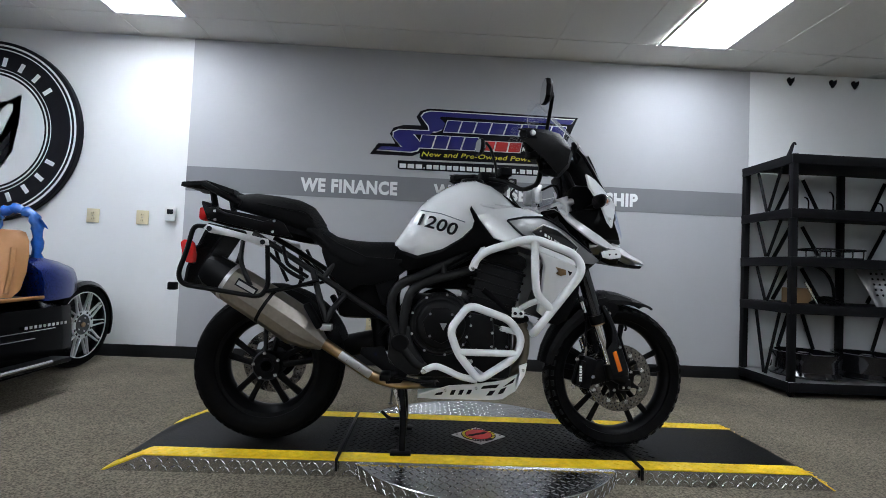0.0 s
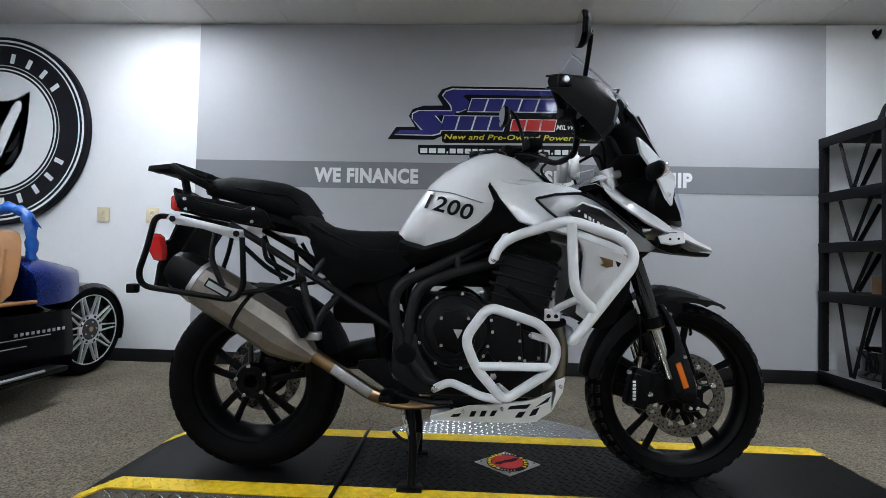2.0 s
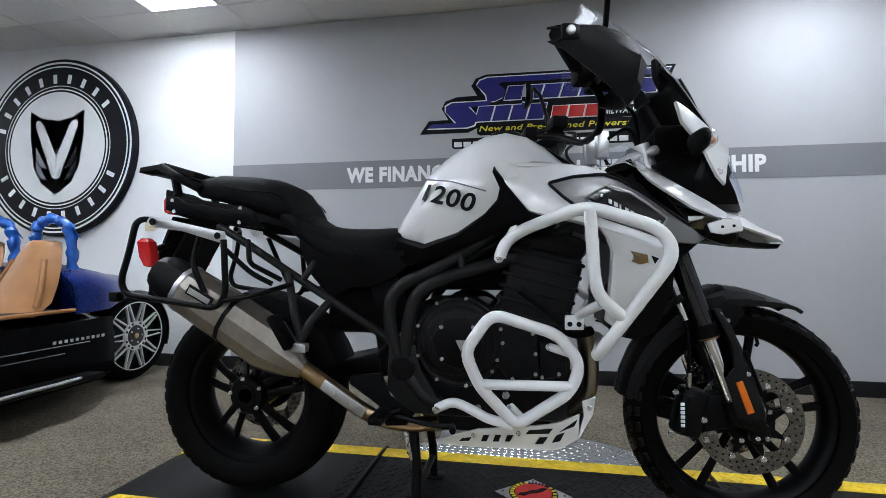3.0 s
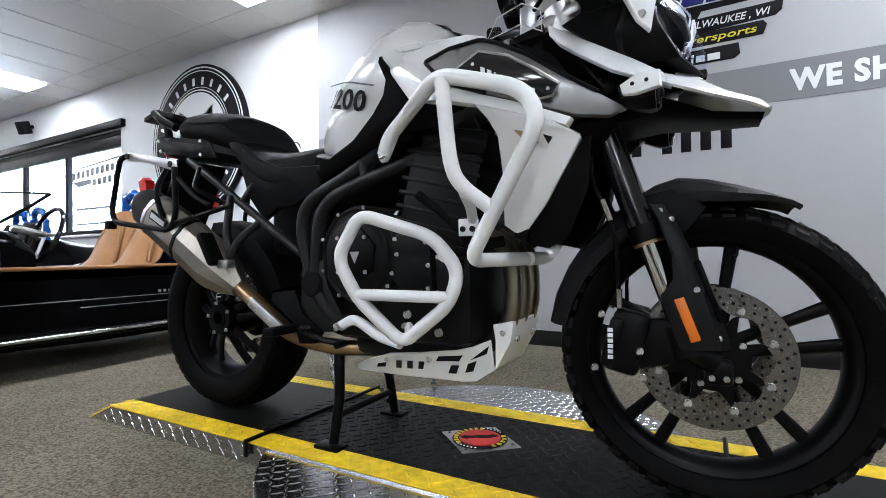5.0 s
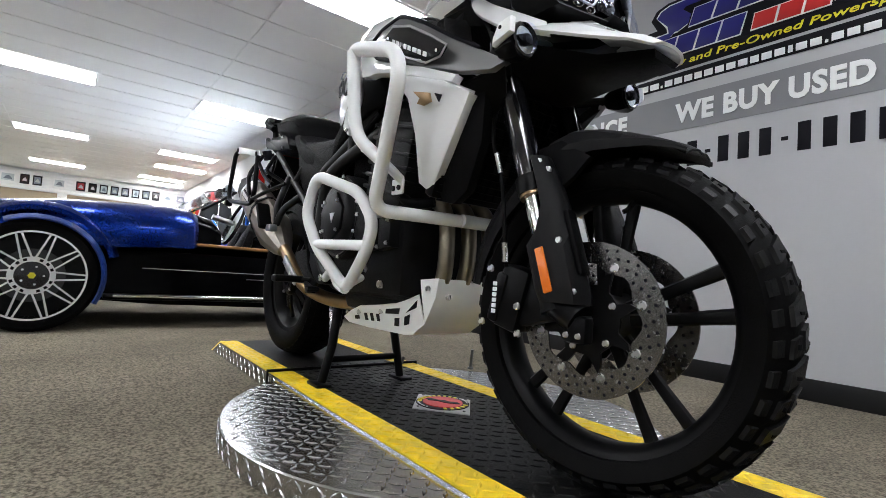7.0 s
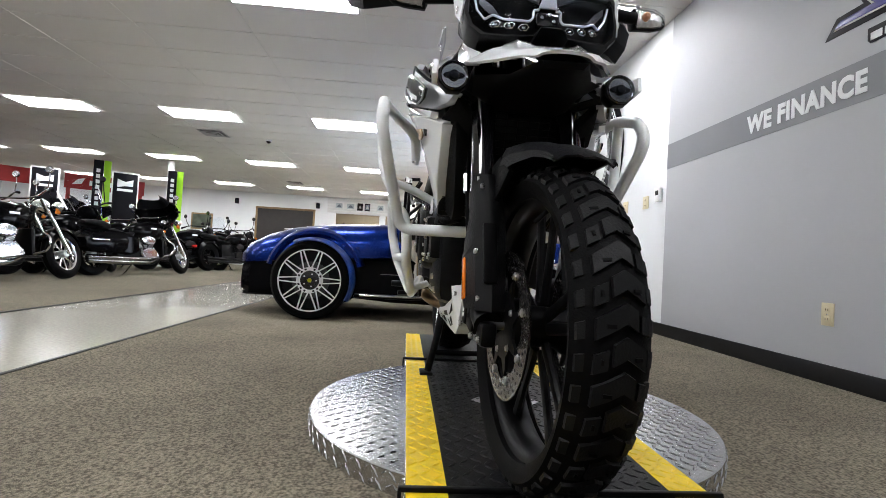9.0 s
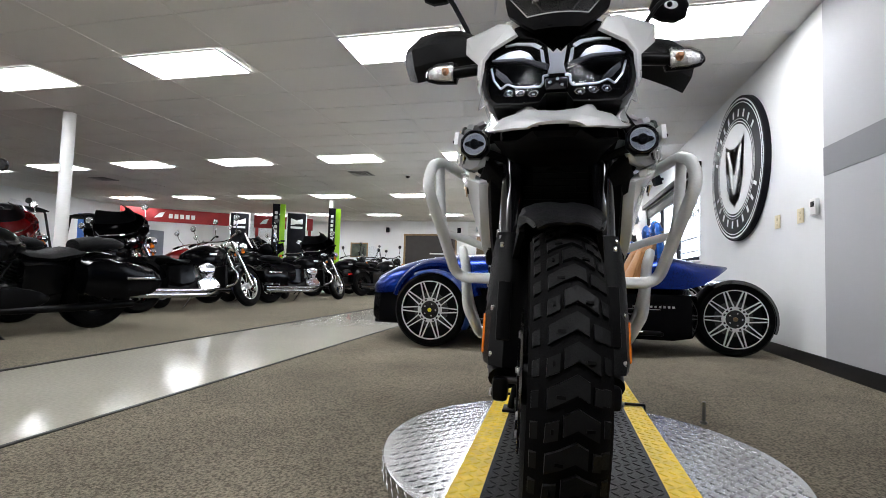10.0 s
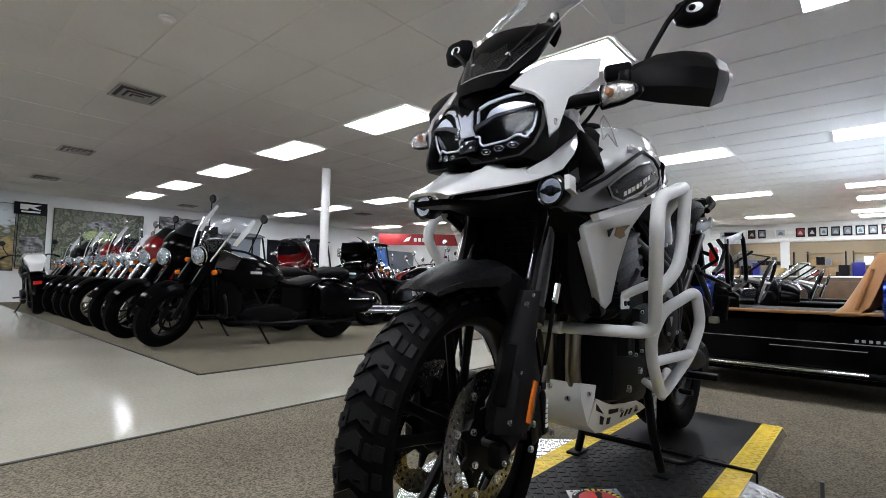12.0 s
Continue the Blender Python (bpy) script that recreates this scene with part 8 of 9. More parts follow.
solid("cardboard_box", Build().box((0, 0, 0.06), (0.16, 0.12, 0.12), 0.003), WOOD, "small brown cardboard box on the shelf", "box", m=pose(2.93, 3.78, 0.684, 0, 0, 12))
cb = thing("cable_bundle", pose(3.05, 3.66, 0.684), "tangled black cables and a lever on the shelf", "cables")
for i in range(9):
    a = i * 0.7
    part("cable", Build().tube([(-0.1 + 0.02 * i, 0.06 * math.sin(a), 0.008), (0.05 * math.cos(a), 0.05, 0.03 + 0.01 * (i % 4)), (0.1 * math.cos(a), -0.06, 0.05 * abs(math.sin(a)) + 0.01), (0.14, 0.03 * math.cos(a), 0.01)], 0.008, 6, 0.04), BLACK_PLASTIC, cb)
part("lever", Build().tube([(-0.12, 0, 0.31), (0.0, 0, 0.27), (0.07, 0, 0.17), (0.09, 0, 0.03)], 0.011, 8, 0.08), BLACK_SATIN, cb)
part("bright_tube", Build().tube([(-0.2, -0.06, 0.17), (-0.12, -0.08, 0.01)], 0.008, 8), CHROME, cb)
sp_ = thing("coil_spring", pose(3.72, 3.72, 1.393), "black coil-over shock spring standing on the shelf", "spring")
part("coil", Build().tube([(0.045 * math.cos(i * 0.6), 0.045 * math.sin(i * 0.6), 0.01 + i * 0.0042) for i in range(64)], 0.009, 6), BLACK_GLOSS, sp_)
part("damper", Build().disc((0, 0, 0.15), 0.022, 0.3, "z", 14, 0.004), BLACK_SATIN, sp_)
for x, h in ((2.86, 0.13), (2.95, 0.12), (3.15, 0.17), (3.55, 0.1)):
    hk = thing("display_hook", pose(x, 3.7, 1.393), "thin black display hook on the shelf", "hook", "display hooks")
    part("rod", Build().tube([(0, 0, 0), (0.003, 0, h * 0.8), (-0.015, 0, h), (-0.03, 0, h * 1.02)], 0.006, 6, 0.02), BLACK_SATIN, hk)
    part("foot", Build().box((0, 0, 0.006), (0.035, 0.035, 0.012), 0.003), ALU, hk)

# ---- the motorcycles for sale behind ----
STEERED = ("front_wheel", "fork_leg", "front_fender", "handlebar", "grip", "mirror", "mirror_stem", "turn_signal", "headlight", "lens", "passing_lamp", "windscreen", "screen_stay", "side_strip", "deflector", "fairing", "fairing_screen", "fork_cover", "nacelle")


def cruiser(m, label, paint, bags=False, screen=False, batwing=False, engine=None, fork=None, seat_pad=True, naked=False, steer=0, group="motorcycles for sale"):
    eng_m, fork_m = engine or CHROME_DIM, fork or CHROME
    bike = thing("cruiser_motorcycle" if not naked else "sport_motorcycle", m, label, "motorcycle", group)

    ax = Vector((-0.36, 0, 0.67)).normalized()
    turned = Matrix.Translation((0.57, 0, 1.0)) @ Matrix.Rotation(math.radians(steer), 4, ax) @ Matrix.Translation((-0.57, 0, -1.0))

    def bp(name, b, mm, parent=None, lab="", angle=38):
        if name in STEERED or (parent is not None and parent.name.startswith("front_wheel")):
            b.v = [tuple(turned @ Vector(p)) for p in b.v]
        return part(name, b, mm, parent or bike, lab, None, angle)

    FXc, RXc, WR = 0.95, -0.82, 0.325
    MZ = 1.44 if screen else 1.28
    for nm, x, w, rr in (("front_wheel", FXc, 0.12, 0.22), ("rear_wheel", RXc, 0.16, 0.2)):
        wl = bp(nm, Build().lathe([(rr, -w * 0.42), (rr + 0.03, -w * 0.52), (WR - 0.03, -w * 0.46), (WR, -w * 0.2), (WR, w * 0.2), (WR - 0.03, w * 0.46), (rr + 0.03, w * 0.52), (rr, w * 0.42)], (x, 0, WR), "y", 36), RUBBER)
        bp("rim", Build().lathe([(rr + 0.004, -w * 0.4), (rr + 0.004, w * 0.4), (rr - 0.02, w * 0.34), (rr - 0.026, 0), (rr - 0.02, -w * 0.34)], (x, 0, WR), "y", 36), fork_m if not naked else BLACK_SATIN, wl)
        sp = Build()
        for i in range(9):
            a = i * math.tau / 9
            sp.tube([(x + 0.03 * math.cos(a), 0, WR + 0.03 * math.sin(a)), (x + (rr - 0.015) * math.cos(a + 0.1), 0, WR + (rr - 0.015) * math.sin(a + 0.1))], 0.009, 5)
        bp("spokes", sp, fork_m, wl)
        bp("hub", Build().disc((x, 0, WR), 0.05, 0.13, "y", 18, 0.01), ALU if fork is None else BLACK_SATIN, wl)
        bp("brake_disc", Build().lathe([(0.1, 0.066), (0.135, 0.066), (0.135, 0.072), (0.1, 0.072)], (x, 0, WR), "y", 28), STEEL if fork is None else BLACK_SATIN, wl)
    for s in (-1, 1):
        bp("fork_leg", Build().tube([(FXc, s * 0.095, WR), (FXc - 0.15, s * 0.095, 0.62), (FXc - 0.36, s * 0.09, 1.0)], [0.03, 0.022], 10), fork_m, None, "fork leg")
    rows = []
    for a in range(25, 165, 14):
        q = math.radians(a)
        rows.append([(FXc + (0.36 - d) * math.cos(q), y, WR + (0.36 - d) * math.sin(q)) for y, d in ((-0.08, 0.05), (-0.06, 0.008), (0, 0), (0.06, 0.008), (0.08, 0.05))])
    bp("front_fender", Build().sheet(rows[::-1], 0.005), CAR_BLACK)
    rows = []
    for a in range(20, 178, 12):
        q = math.radians(a)
        rows.append([(RXc + (0.4 - d) * math.cos(q), y, WR + (0.4 - d) * math.sin(q)) for y, d in ((-0.11, 0.09), (-0.085, 0.012), (0, 0), (0.085, 0.012), (0.11, 0.09))])
    bp("rear_fender", Build().sheet(rows[::-1], 0.005), paint)

    def ringx(x, top, hw, bot):
        h = top - bot
        half = [(0.0, top), (hw * 0.55, top - h * 0.06), (hw * 0.88, top - h * 0.28), (hw, top - h * 0.58), (hw * 0.8, bot)]
        return [(x, y, z) for y, z in half] + [(x, -y, z) for y, z in half[::-1][:-1]]

    bp("fuel_tank", Build().loft([ringx(*r) for r in ((-0.16, 0.79, 0.09, 0.66), (-0.04, 0.87, 0.16, 0.62), (0.15, 0.93, 0.195, 0.6), (0.34, 0.94, 0.175, 0.63), (0.5, 0.9, 0.1, 0.72))]), paint, None, "rounded fuel tank", 60)
    for s in (-1, 1):
        bp("tank_emblem", Build().box((0.18, s * 0.193, 0.78), (0.12, 0.008, 0.028), 0.003), ALU)
    bp("seat", Build().loft([ringx(*r) for r in ((-0.62, 0.74, 0.1, 0.68), (-0.5, 0.75, 0.16, 0.66), (-0.32, 0.7, 0.17, 0.62), (-0.18, 0.7, 0.13, 0.63), (-0.06, 0.76, 0.08, 0.68))]), VINYL, None, "black rider's seat", 60)
    if seat_pad:
        bp("pillion_pad", Build().loft([ringx(*r) for r in ((-0.98, 0.83, 0.08, 0.78), (-0.9, 0.86, 0.12, 0.76), (-0.7, 0.86, 0.13, 0.74), (-0.56, 0.82, 0.1, 0.72))]), VINYL, None, "raised pillion pad", 60)
    bp("frame", Build().tube([(0.58, 0, 0.92), (0.5, 0, 0.4), (0.4, 0, 0.2), (-0.3, 0, 0.2), (-0.45, 0, 0.5), (-0.3, 0, 0.62)], 0.025, 8, 0.08), BLACK_SATIN)
    en = bp("engine", Build().box((0.05, 0, 0.34), (0.5, 0.26, 0.22), 0.05), ENGINE, None, "V-twin engine")
    for x, a in ((0.16, 24), (-0.02, -24)):
        q = pose(0, 0, 0, 0, a, 0)
        for k in range(6):
            bp("cylinder_fin", Build().box(Vector((x, 0, 0.46)) + q.to_3x3() @ Vector((0, 0, k * 0.026)), (0.15, 0.19, 0.014), 0.004, q), engine or ALU, en)
        bp("rocker_cover", Build().box(Vector((x, 0, 0.46)) + q.to_3x3() @ Vector((0, 0, 0.175)), (0.14, 0.19, 0.055), 0.018, q), eng_m, en)
    for s in (-1, 1):
        bp("case_cover", Build().disc((0.16 if s < 0 else -0.02, s * 0.145, 0.34), 0.1, 0.05, "y", 26, 0.02), eng_m, en)
        bp("pushrod_tube", Build().tube([(0.08, s * 0.13, 0.42), (0.18, s * 0.11, 0.6)], 0.012, 8).tube([(0.05, s * 0.13, 0.42), (-0.06, s * 0.11, 0.6)], 0.012, 8), eng_m, en)
    bp("air_cleaner", Build().loft([[(0.07 + 0.14 * w * math.cos(a), y, 0.57 + 0.08 * w * math.sin(a)) for a in [math.tau * i / 18 for i in range(18)]] for y, w in ((-0.12, 0.9), (-0.18, 1.0), (-0.205, 0.9), (-0.21, 0.6))]), eng_m, en, "oval air cleaner")
    bp("cam_cover", Build().loft([[(0.1 + 0.17 * w * math.cos(a), y, 0.36 + 0.12 * w * math.sin(a) * (1.0 if math.sin(a) < 0 else 0.8)) for a in [math.tau * i / 18 for i in range(18)]] for y, w in ((-0.1, 0.98), (-0.165, 1.0), (-0.185, 0.88), (-0.187, 0.5))]), eng_m, en, "polished cam cover")
    for s, z in ((-1, 0.26), (-1, 0.2), (1, 0.23)):
        bp("exhaust_pipe", Build().tube([(0.22, s * 0.12, 0.45), (0.32, s * 0.15, 0.3), (0.1, s * 0.17, z), (-0.4, s * 0.18, z), (-1.05, s * 0.19, z + 0.02)], [0.022, 0.036], 12, 0.08), CHROME_DIM if engine is None else BLACK_SATIN, None, "exhaust pipe")
    bp("handlebar", Build().tube([(0.3, -0.42, 1.0), (0.42, -0.3, 1.06), (0.56, -0.08, 1.03), (0.56, 0.08, 1.03), (0.42, 0.3, 1.06), (0.3, 0.42, 1.0)], 0.0125, 8, 0.08), fork_m)
    for s in (-1, 1):
        bp("grip", Build().tube([(0.29, s * 0.43, 0.995), (0.36, s * 0.36, 1.03)], 0.019, 8), RUBBER)
        mi = bp("mirror", Build().disc((0.37, s * 0.38, MZ), 0.047, 0.03, "x", 20, 0.01), BLACK_GLOSS if naked or fork is not None else CHROME_DIM)
        bp("mirror_stem", Build().tube([(0.4, s * 0.31, 1.06), (0.38, s * 0.36, MZ - 0.12), (0.375, s * 0.38, MZ - 0.02)], 0.007, 6, 0.03), fork_m, mi)
        bp("turn_signal", Build().disc((0.68, s * 0.2, 0.82), 0.025, 0.05, "x", 16, 0.01), AMBER, None, "amber turn signal")
        bp("footboard", Build().box((0.28, s * 0.24, 0.27), (0.3, 0.1, 0.02), 0.008), BLACK_SATIN)
    if fork is not None and not naked:
        for s in (-1, 1):
            bp("fork_cover", Build().tube([(FXc - 0.16, s * 0.095, 0.64), (FXc - 0.36, s * 0.092, 1.01)], [0.05, 0.055], 12), paint, None, "black fork cover")
        bp("nacelle", Build().loft([[(x, y * w, z0 + z * h) for y, z in ((0, 1), (0.6, 0.85), (1, 0.2), (0.9, -0.6), (0.45, -1), (-0.45, -1), (-0.9, -0.6), (-1, 0.2), (-0.6, 0.85))] for x, w, h, z0 in ((0.42, 0.1, 0.08, 1.0), (0.5, 0.15, 0.13, 0.985), (0.62, 0.145, 0.14, 0.955), (0.68, 0.11, 0.11, 0.935))]), paint, None, "black headlight nacelle", 60)
    bp("battery_box", Build().box((-0.3, 0, 0.47), (0.36, 0.24, 0.32), 0.04), BLACK_SATIN)
    bp("primary_cover", Build().loft([[(0.0 + 0.34 * w * math.cos(a), y, 0.32 + 0.1 * w * math.sin(a)) for a in [math.tau * i / 20 for i in range(20)]] for y, w in ((0.12, 0.95), (0.17, 1.0), (0.19, 0.92), (0.195, 0.7))]), eng_m, en, "long primary cover")
    if not naked:
        for s in (-1, 1):
            bp("side_cover", Build().loft([[(x, s * y, z) for y, z in ((0.1, zt), (w, zt - 0.05), (w, zb + 0.05), (0.1, zb))][::s] for x, w, zt, zb in ((-0.48, 0.15, 0.64, 0.34), (-0.3, 0.19, 0.66, 0.3), (-0.12, 0.18, 0.64, 0.34))]), paint, None, "black side cover", 50)
            if engine is None:
                continue
            bp("lower_fairing", Build().loft([[(x, s * y, z) for y, z in ((0.12, zt), (w, zt - 0.06), (w, zb + 0.05), (0.12, zb))][::s] for x, w, zt, zb in ((0.3, 0.2, 0.6, 0.32), (0.44, 0.27, 0.74, 0.28), (0.54, 0.24, 0.76, 0.32))]), paint, None, "black lower leg shield", 50)
    bp("oil_cooler", Build().box((0.46, 0, 0.46), (0.05, 0.24, 0.34), 0.015), BLACK_SATIN)
    bp("gear_case", Build().box((-0.12, 0, 0.3), (0.7, 0.24, 0.2), 0.04), BLACK_SATIN, en)
    hl = bp("headlight", Build().lathe([(0.0001, -0.1), (0.05, -0.09), (0.09, -0.03), (0.1, 0.03), (0.094, 0.038), (0.088, 0.034)], (0.68, 0, 0.93), "x", 24, False), CHROME if not naked else BLACK_GLOSS, None, "round headlight")
    bp("lens", Build().lathe([(0.092, 0.03), (0.08, 0.046), (0.05, 0.056), (0.0001, 0.06)], (0.68 + (0.03 if fork is not None else 0.0), 0, 0.93), "x", 20, False), SALE_LENS, hl, "faceted bright lens", 12)
    if not naked:
        for s in (-1, 1):
            if fork is None:
                al = bp("passing_lamp", Build().lathe([(0.0001, -0.07), (0.035, -0.06), (0.058, -0.02), (0.062, 0.02), (0.0001, 0.02)], (0.71, s * 0.19, 0.9), "x", 20, False), CHROME, None, "chrome passing lamp")
                bp("lens", Build().disc((0.732, s * 0.19, 0.9), 0.056, 0.01, "x", 20, 0.003), SALE_LENS, al)
            bp("engine_guard", Build().tube([(0.45, s * 0.06, 0.3), (0.48, s * 0.3, 0.34), (0.5, s * 0.33, 0.5), (0.5, s * 0.08, 0.66)], 0.014, 8, 0.08), CHROME if fork is None else BLACK_SATIN)
    bp("tail_lamp", Build().box((-1.2, 0, 0.55), (0.05, 0.12, 0.06), 0.02), REDLENS)
    bp("kickstand", Build().tube([(0.1, 0.15, 0.22), (0.02, 0.26, 0.04), (0.0, 0.3, 0.012)], 0.012, 6), fork_m)
    if bags:
        for s in (-1, 1):
            sb = bp("saddlebag", Build().loft([[(x, s * (0.17 + y), z) for y, z in ((0, zt), (0.16, zt - 0.02), (0.2, (zt + zb) / 2), (0.17, zb), (0.02, zb))] for x, zt, zb in ((-1.2, 0.56, 0.42), (-1.12, 0.62, 0.36), (-0.8, 0.68, 0.33), (-0.55, 0.68, 0.36), (-0.5, 0.64, 0.4))] if s > 0 else [[(x, s * (0.17 + y), z) for y, z in ((0, zt), (0.02, zb), (0.17, zb), (0.2, (zt + zb) / 2), (0.16, zt - 0.02))] for x, zt, zb in ((-1.2, 0.56, 0.42), (-1.12, 0.62, 0.36), (-0.8, 0.68, 0.33), (-0.55, 0.68, 0.36), (-0.5, 0.64, 0.4))]), paint, None, "hard saddlebag", 50)
            bp("bag_trim", Build().box((-0.98, s * 0.375, 0.52), (0.28, 0.012, 0.02), 0.004), CHROME, sb)
    if screen:
        rows = []
        for x, z, hw in ((0.72, 1.0, 0.16), (0.66, 1.16, 0.26), (0.58, 1.34, 0.29), (0.51, 1.48, 0.25), (0.47, 1.54, 0.15)):
            rows.append([(x - 0.12 * t * t, t * hw, z) for t in (-1, -0.5, 0, 0.5, 1)])
        w = bp("windscreen", Build().sheet(rows, 0.004), GLASS, None, "tall clear windscreen", 60)
        w.visible_shadow = False
        for s in (-1, 1):
            bp("screen_stay", Build().tube([(0.7, s * 0.14, 0.92), (0.64, s * 0.2, 1.12), (0.57, s * 0.22, 1.28)], 0.011, 6, 0.05), CHROME, w)
            # pale satin instead of chrome: the mirrored lamps are put into the colour
            bp("side_strip", Build().panel([(0.58, s * 0.255, 1.12), (0.53, s * 0.262, 1.11), (0.44, s * 0.285, 1.26), (0.37, s * 0.28, 1.39), (0.41, s * 0.272, 1.4), (0.5, s * 0.27, 1.28)], 0.006, 0.002, (0.4, s, 0)), HALFMOON, w, "chrome side strip of the screen, its reflection in the pale colour")
            bp("deflector", Build().panel([(0.66, s * 0.16, 0.86), (0.56, s * 0.33, 0.88), (0.52, s * 0.35, 1.02), (0.64, s * 0.2, 1.06)], 0.008, 0.002, (1, s, 0)), BLACK_GLOSS, w)
    if batwing:
        rows = []
        for x, z, hw in ((0.6, 0.82, 0.1), (0.7, 0.87, 0.24), (0.72, 0.97, 0.34), (0.69, 1.08, 0.36), (0.64, 1.16, 0.33), (0.6, 1.2, 0.28)):
            rows.append([(x - 0.3 * t * t, t * hw, z) for t in (-1, -0.8, -0.55, -0.3, 0, 0.3, 0.55, 0.8, 1)])
        bp("fairing", Build().sheet(rows, 0.015), paint, None, "fork-mounted fairing", 60)
        rows = []
        for x, z, hw in ((0.6, 1.2, 0.27), (0.55, 1.27, 0.24), (0.5, 1.34, 0.16)):
            rows.append([(x - 0.28 * t * t, t * hw, z) for t in (-1, -0.6, -0.3, 0, 0.3, 0.6, 1)])
        bp("fairing_screen", Build().sheet(rows, 0.006), DARKLENS, None, "smoked fairing screen", 60)
        bp("lens", Build().disc((0.728, 0, 0.95), 0.09, 0.02, "x", 24, 0.006), SALE_LENS, hl)
    return bike


BK_PAINT = CAR_BLACK
A_ = cruiser(pose(-1.02, -2.17, 0.006, -6, 0, -8), "black touring cruiser with windscreen and saddlebags on its side stand", BK_PAINT, bags=True, screen=True, engine=BLACK_SATIN, fork=BLACK_SATIN, steer=30)
B_ = cruiser(pose(-3.98, -2.74, 0.006, -7, 0, 168), "black cruiser with chrome engine leaning on its side stand", BK_PAINT, seat_pad=False, steer=14)
C_ = cruiser(pose(-6.68, -2.56, 0.006, -6, 0, 163), "black bagger with fork fairing and chrome pipes", BK_PAINT, bags=True, batwing=True, steer=20)
D_ = cruiser(pose(-5.6, -4.1, 0.006, -7, 0, 165), "dark red cruiser with chrome engine", RED_PAINT, bags=False, seat_pad=False, steer=18)
E_ = cruiser(pose(-1.05, -4.0, 0.006, -6, 0, -4), "dark red touring cruiser with fork fairing and chrome lamps", RED_PAINT, bags=True, batwing=True, steer=26)
G_ = cruiser(pose(-1.0, -3.12, 0.006, -6, 0, -6), "black touring cruiser with tall fork fairing", BK_PAINT, bags=True, batwing=True, engine=BLACK_SATIN, fork=BLACK_SATIN, steer=28)
H_ = cruiser(pose(-1.1, -7.1, 0.006, -6, 0, -4), "black and silver cruiser with a clear windscreen and chrome lamps", BK_PAINT, screen=True, steer=22)
F_ = cruiser(pose(-8.9, -3.9, 0.006, -6, 0, 155), "black naked sport motorcycle on its side stand", BK_PAINT, engine=BLACK_SATIN, fork=BLACK_SATIN, naked=True)
W_ = cruiser(pose(0.02, -8.6, 0.006, -6, 0, -95), "black sport motorcycle with a white tail turned to the aisle", BK_PAINT, engine=BLACK_SATIN, fork=BLACK_SATIN, naked=True)
tagged(part("tail_cover", Build().loft([[(x, y, z) for y, z in ((-w, t - 0.06), (-w * 0.6, t), (w * 0.6, t), (w, t - 0.06), (w * 0.7, t - 0.12), (-w * 0.7, t - 0.12))] for x, w, t in ((-1.0, 0.06, 0.98), (-0.9, 0.12, 1.0), (-0.7, 0.14, 0.96))]), PAINT_WHITE, W_), "white tail cover")
tagged(part("tail_cover", Build().loft([[(x, y, z) for y, z in ((-w, t - 0.05), (-w * 0.7, t), (w * 0.7, t), (w, t - 0.05), (w * 0.8, t - 0.16), (-w * 0.8, t - 0.16))] for x, w, t in ((-1.06, 0.1, 0.9), (-0.98, 0.15, 1.02), (-0.78, 0.17, 1.06), (-0.6, 0.15, 1.02))]), PAINT_WHITE, W_), "white seat cowl")
AISLE_ROW = ((B_, -1.05, -4.85, -5, -7), (H_, -1.08, -5.6, -6, -6), (E_, -1.1, -6.35, -3, -6), (B_, -1.12, -7.8, -6, -7), (G_, -1.15, -8.5, -4, -6), (H_, -1.2, -9.2, -5, -6), (D_, -1.25, -9.9, -4, -7), (B_, -1.3, -10.6, -5, -7))
EAST_ROW = ((B_, 2.25, -4.35, 172, -7), (D_, 2.3, -5.5, 170, -7), (C_, 2.3, -6.8, 175, -6), (A_, 2.35, -8.2, 172, -6))
MIDDLE_ROWS = ((C_, -3.6, -4.35, 172, -6), (A_, -3.3, -5.9, 175, -6), (B_, -5.2, -6.0, 160, -7), (C_, -2.9, -3.35, 174, -6), (D_, -4.7, -3.7, 166, -7), (A_, -6.0, -3.35, 170, -6), (E_, -2.7, -5.0, 176, -6), (B_, -4.6, -5.1, 170, -7),
               (D_, -6.8, -7.2, 165, -7), (A_, -4.2, -7.8, 175, -6))
FAR_ROWS = ((C_, -7.5, -4.6, 165, -6), (B_, -7.9, -3.7, 165, -7), (E_, -8.9, -5.4, 170, -6), (F_, -9.3, -3.0, 150, -6), (F_, -10.4, -2.3, 160, -6), (F_, -11.2, -2.75, -35, -6), (F_, -12.6, -3.3, 200, -6), (F_, -9.5, -7.8, 140, -6), (B_, -12.2, -5.2, 170, -7), (A_, -14.0, -4.2, 175, -6))
for row in (AISLE_ROW, EAST_ROW, MIDDLE_ROWS, FAR_ROWS):
    for src, x, y, h, lean in row:
        copy_thing(src, pose(x, y, 0.006, lean, 0, h))

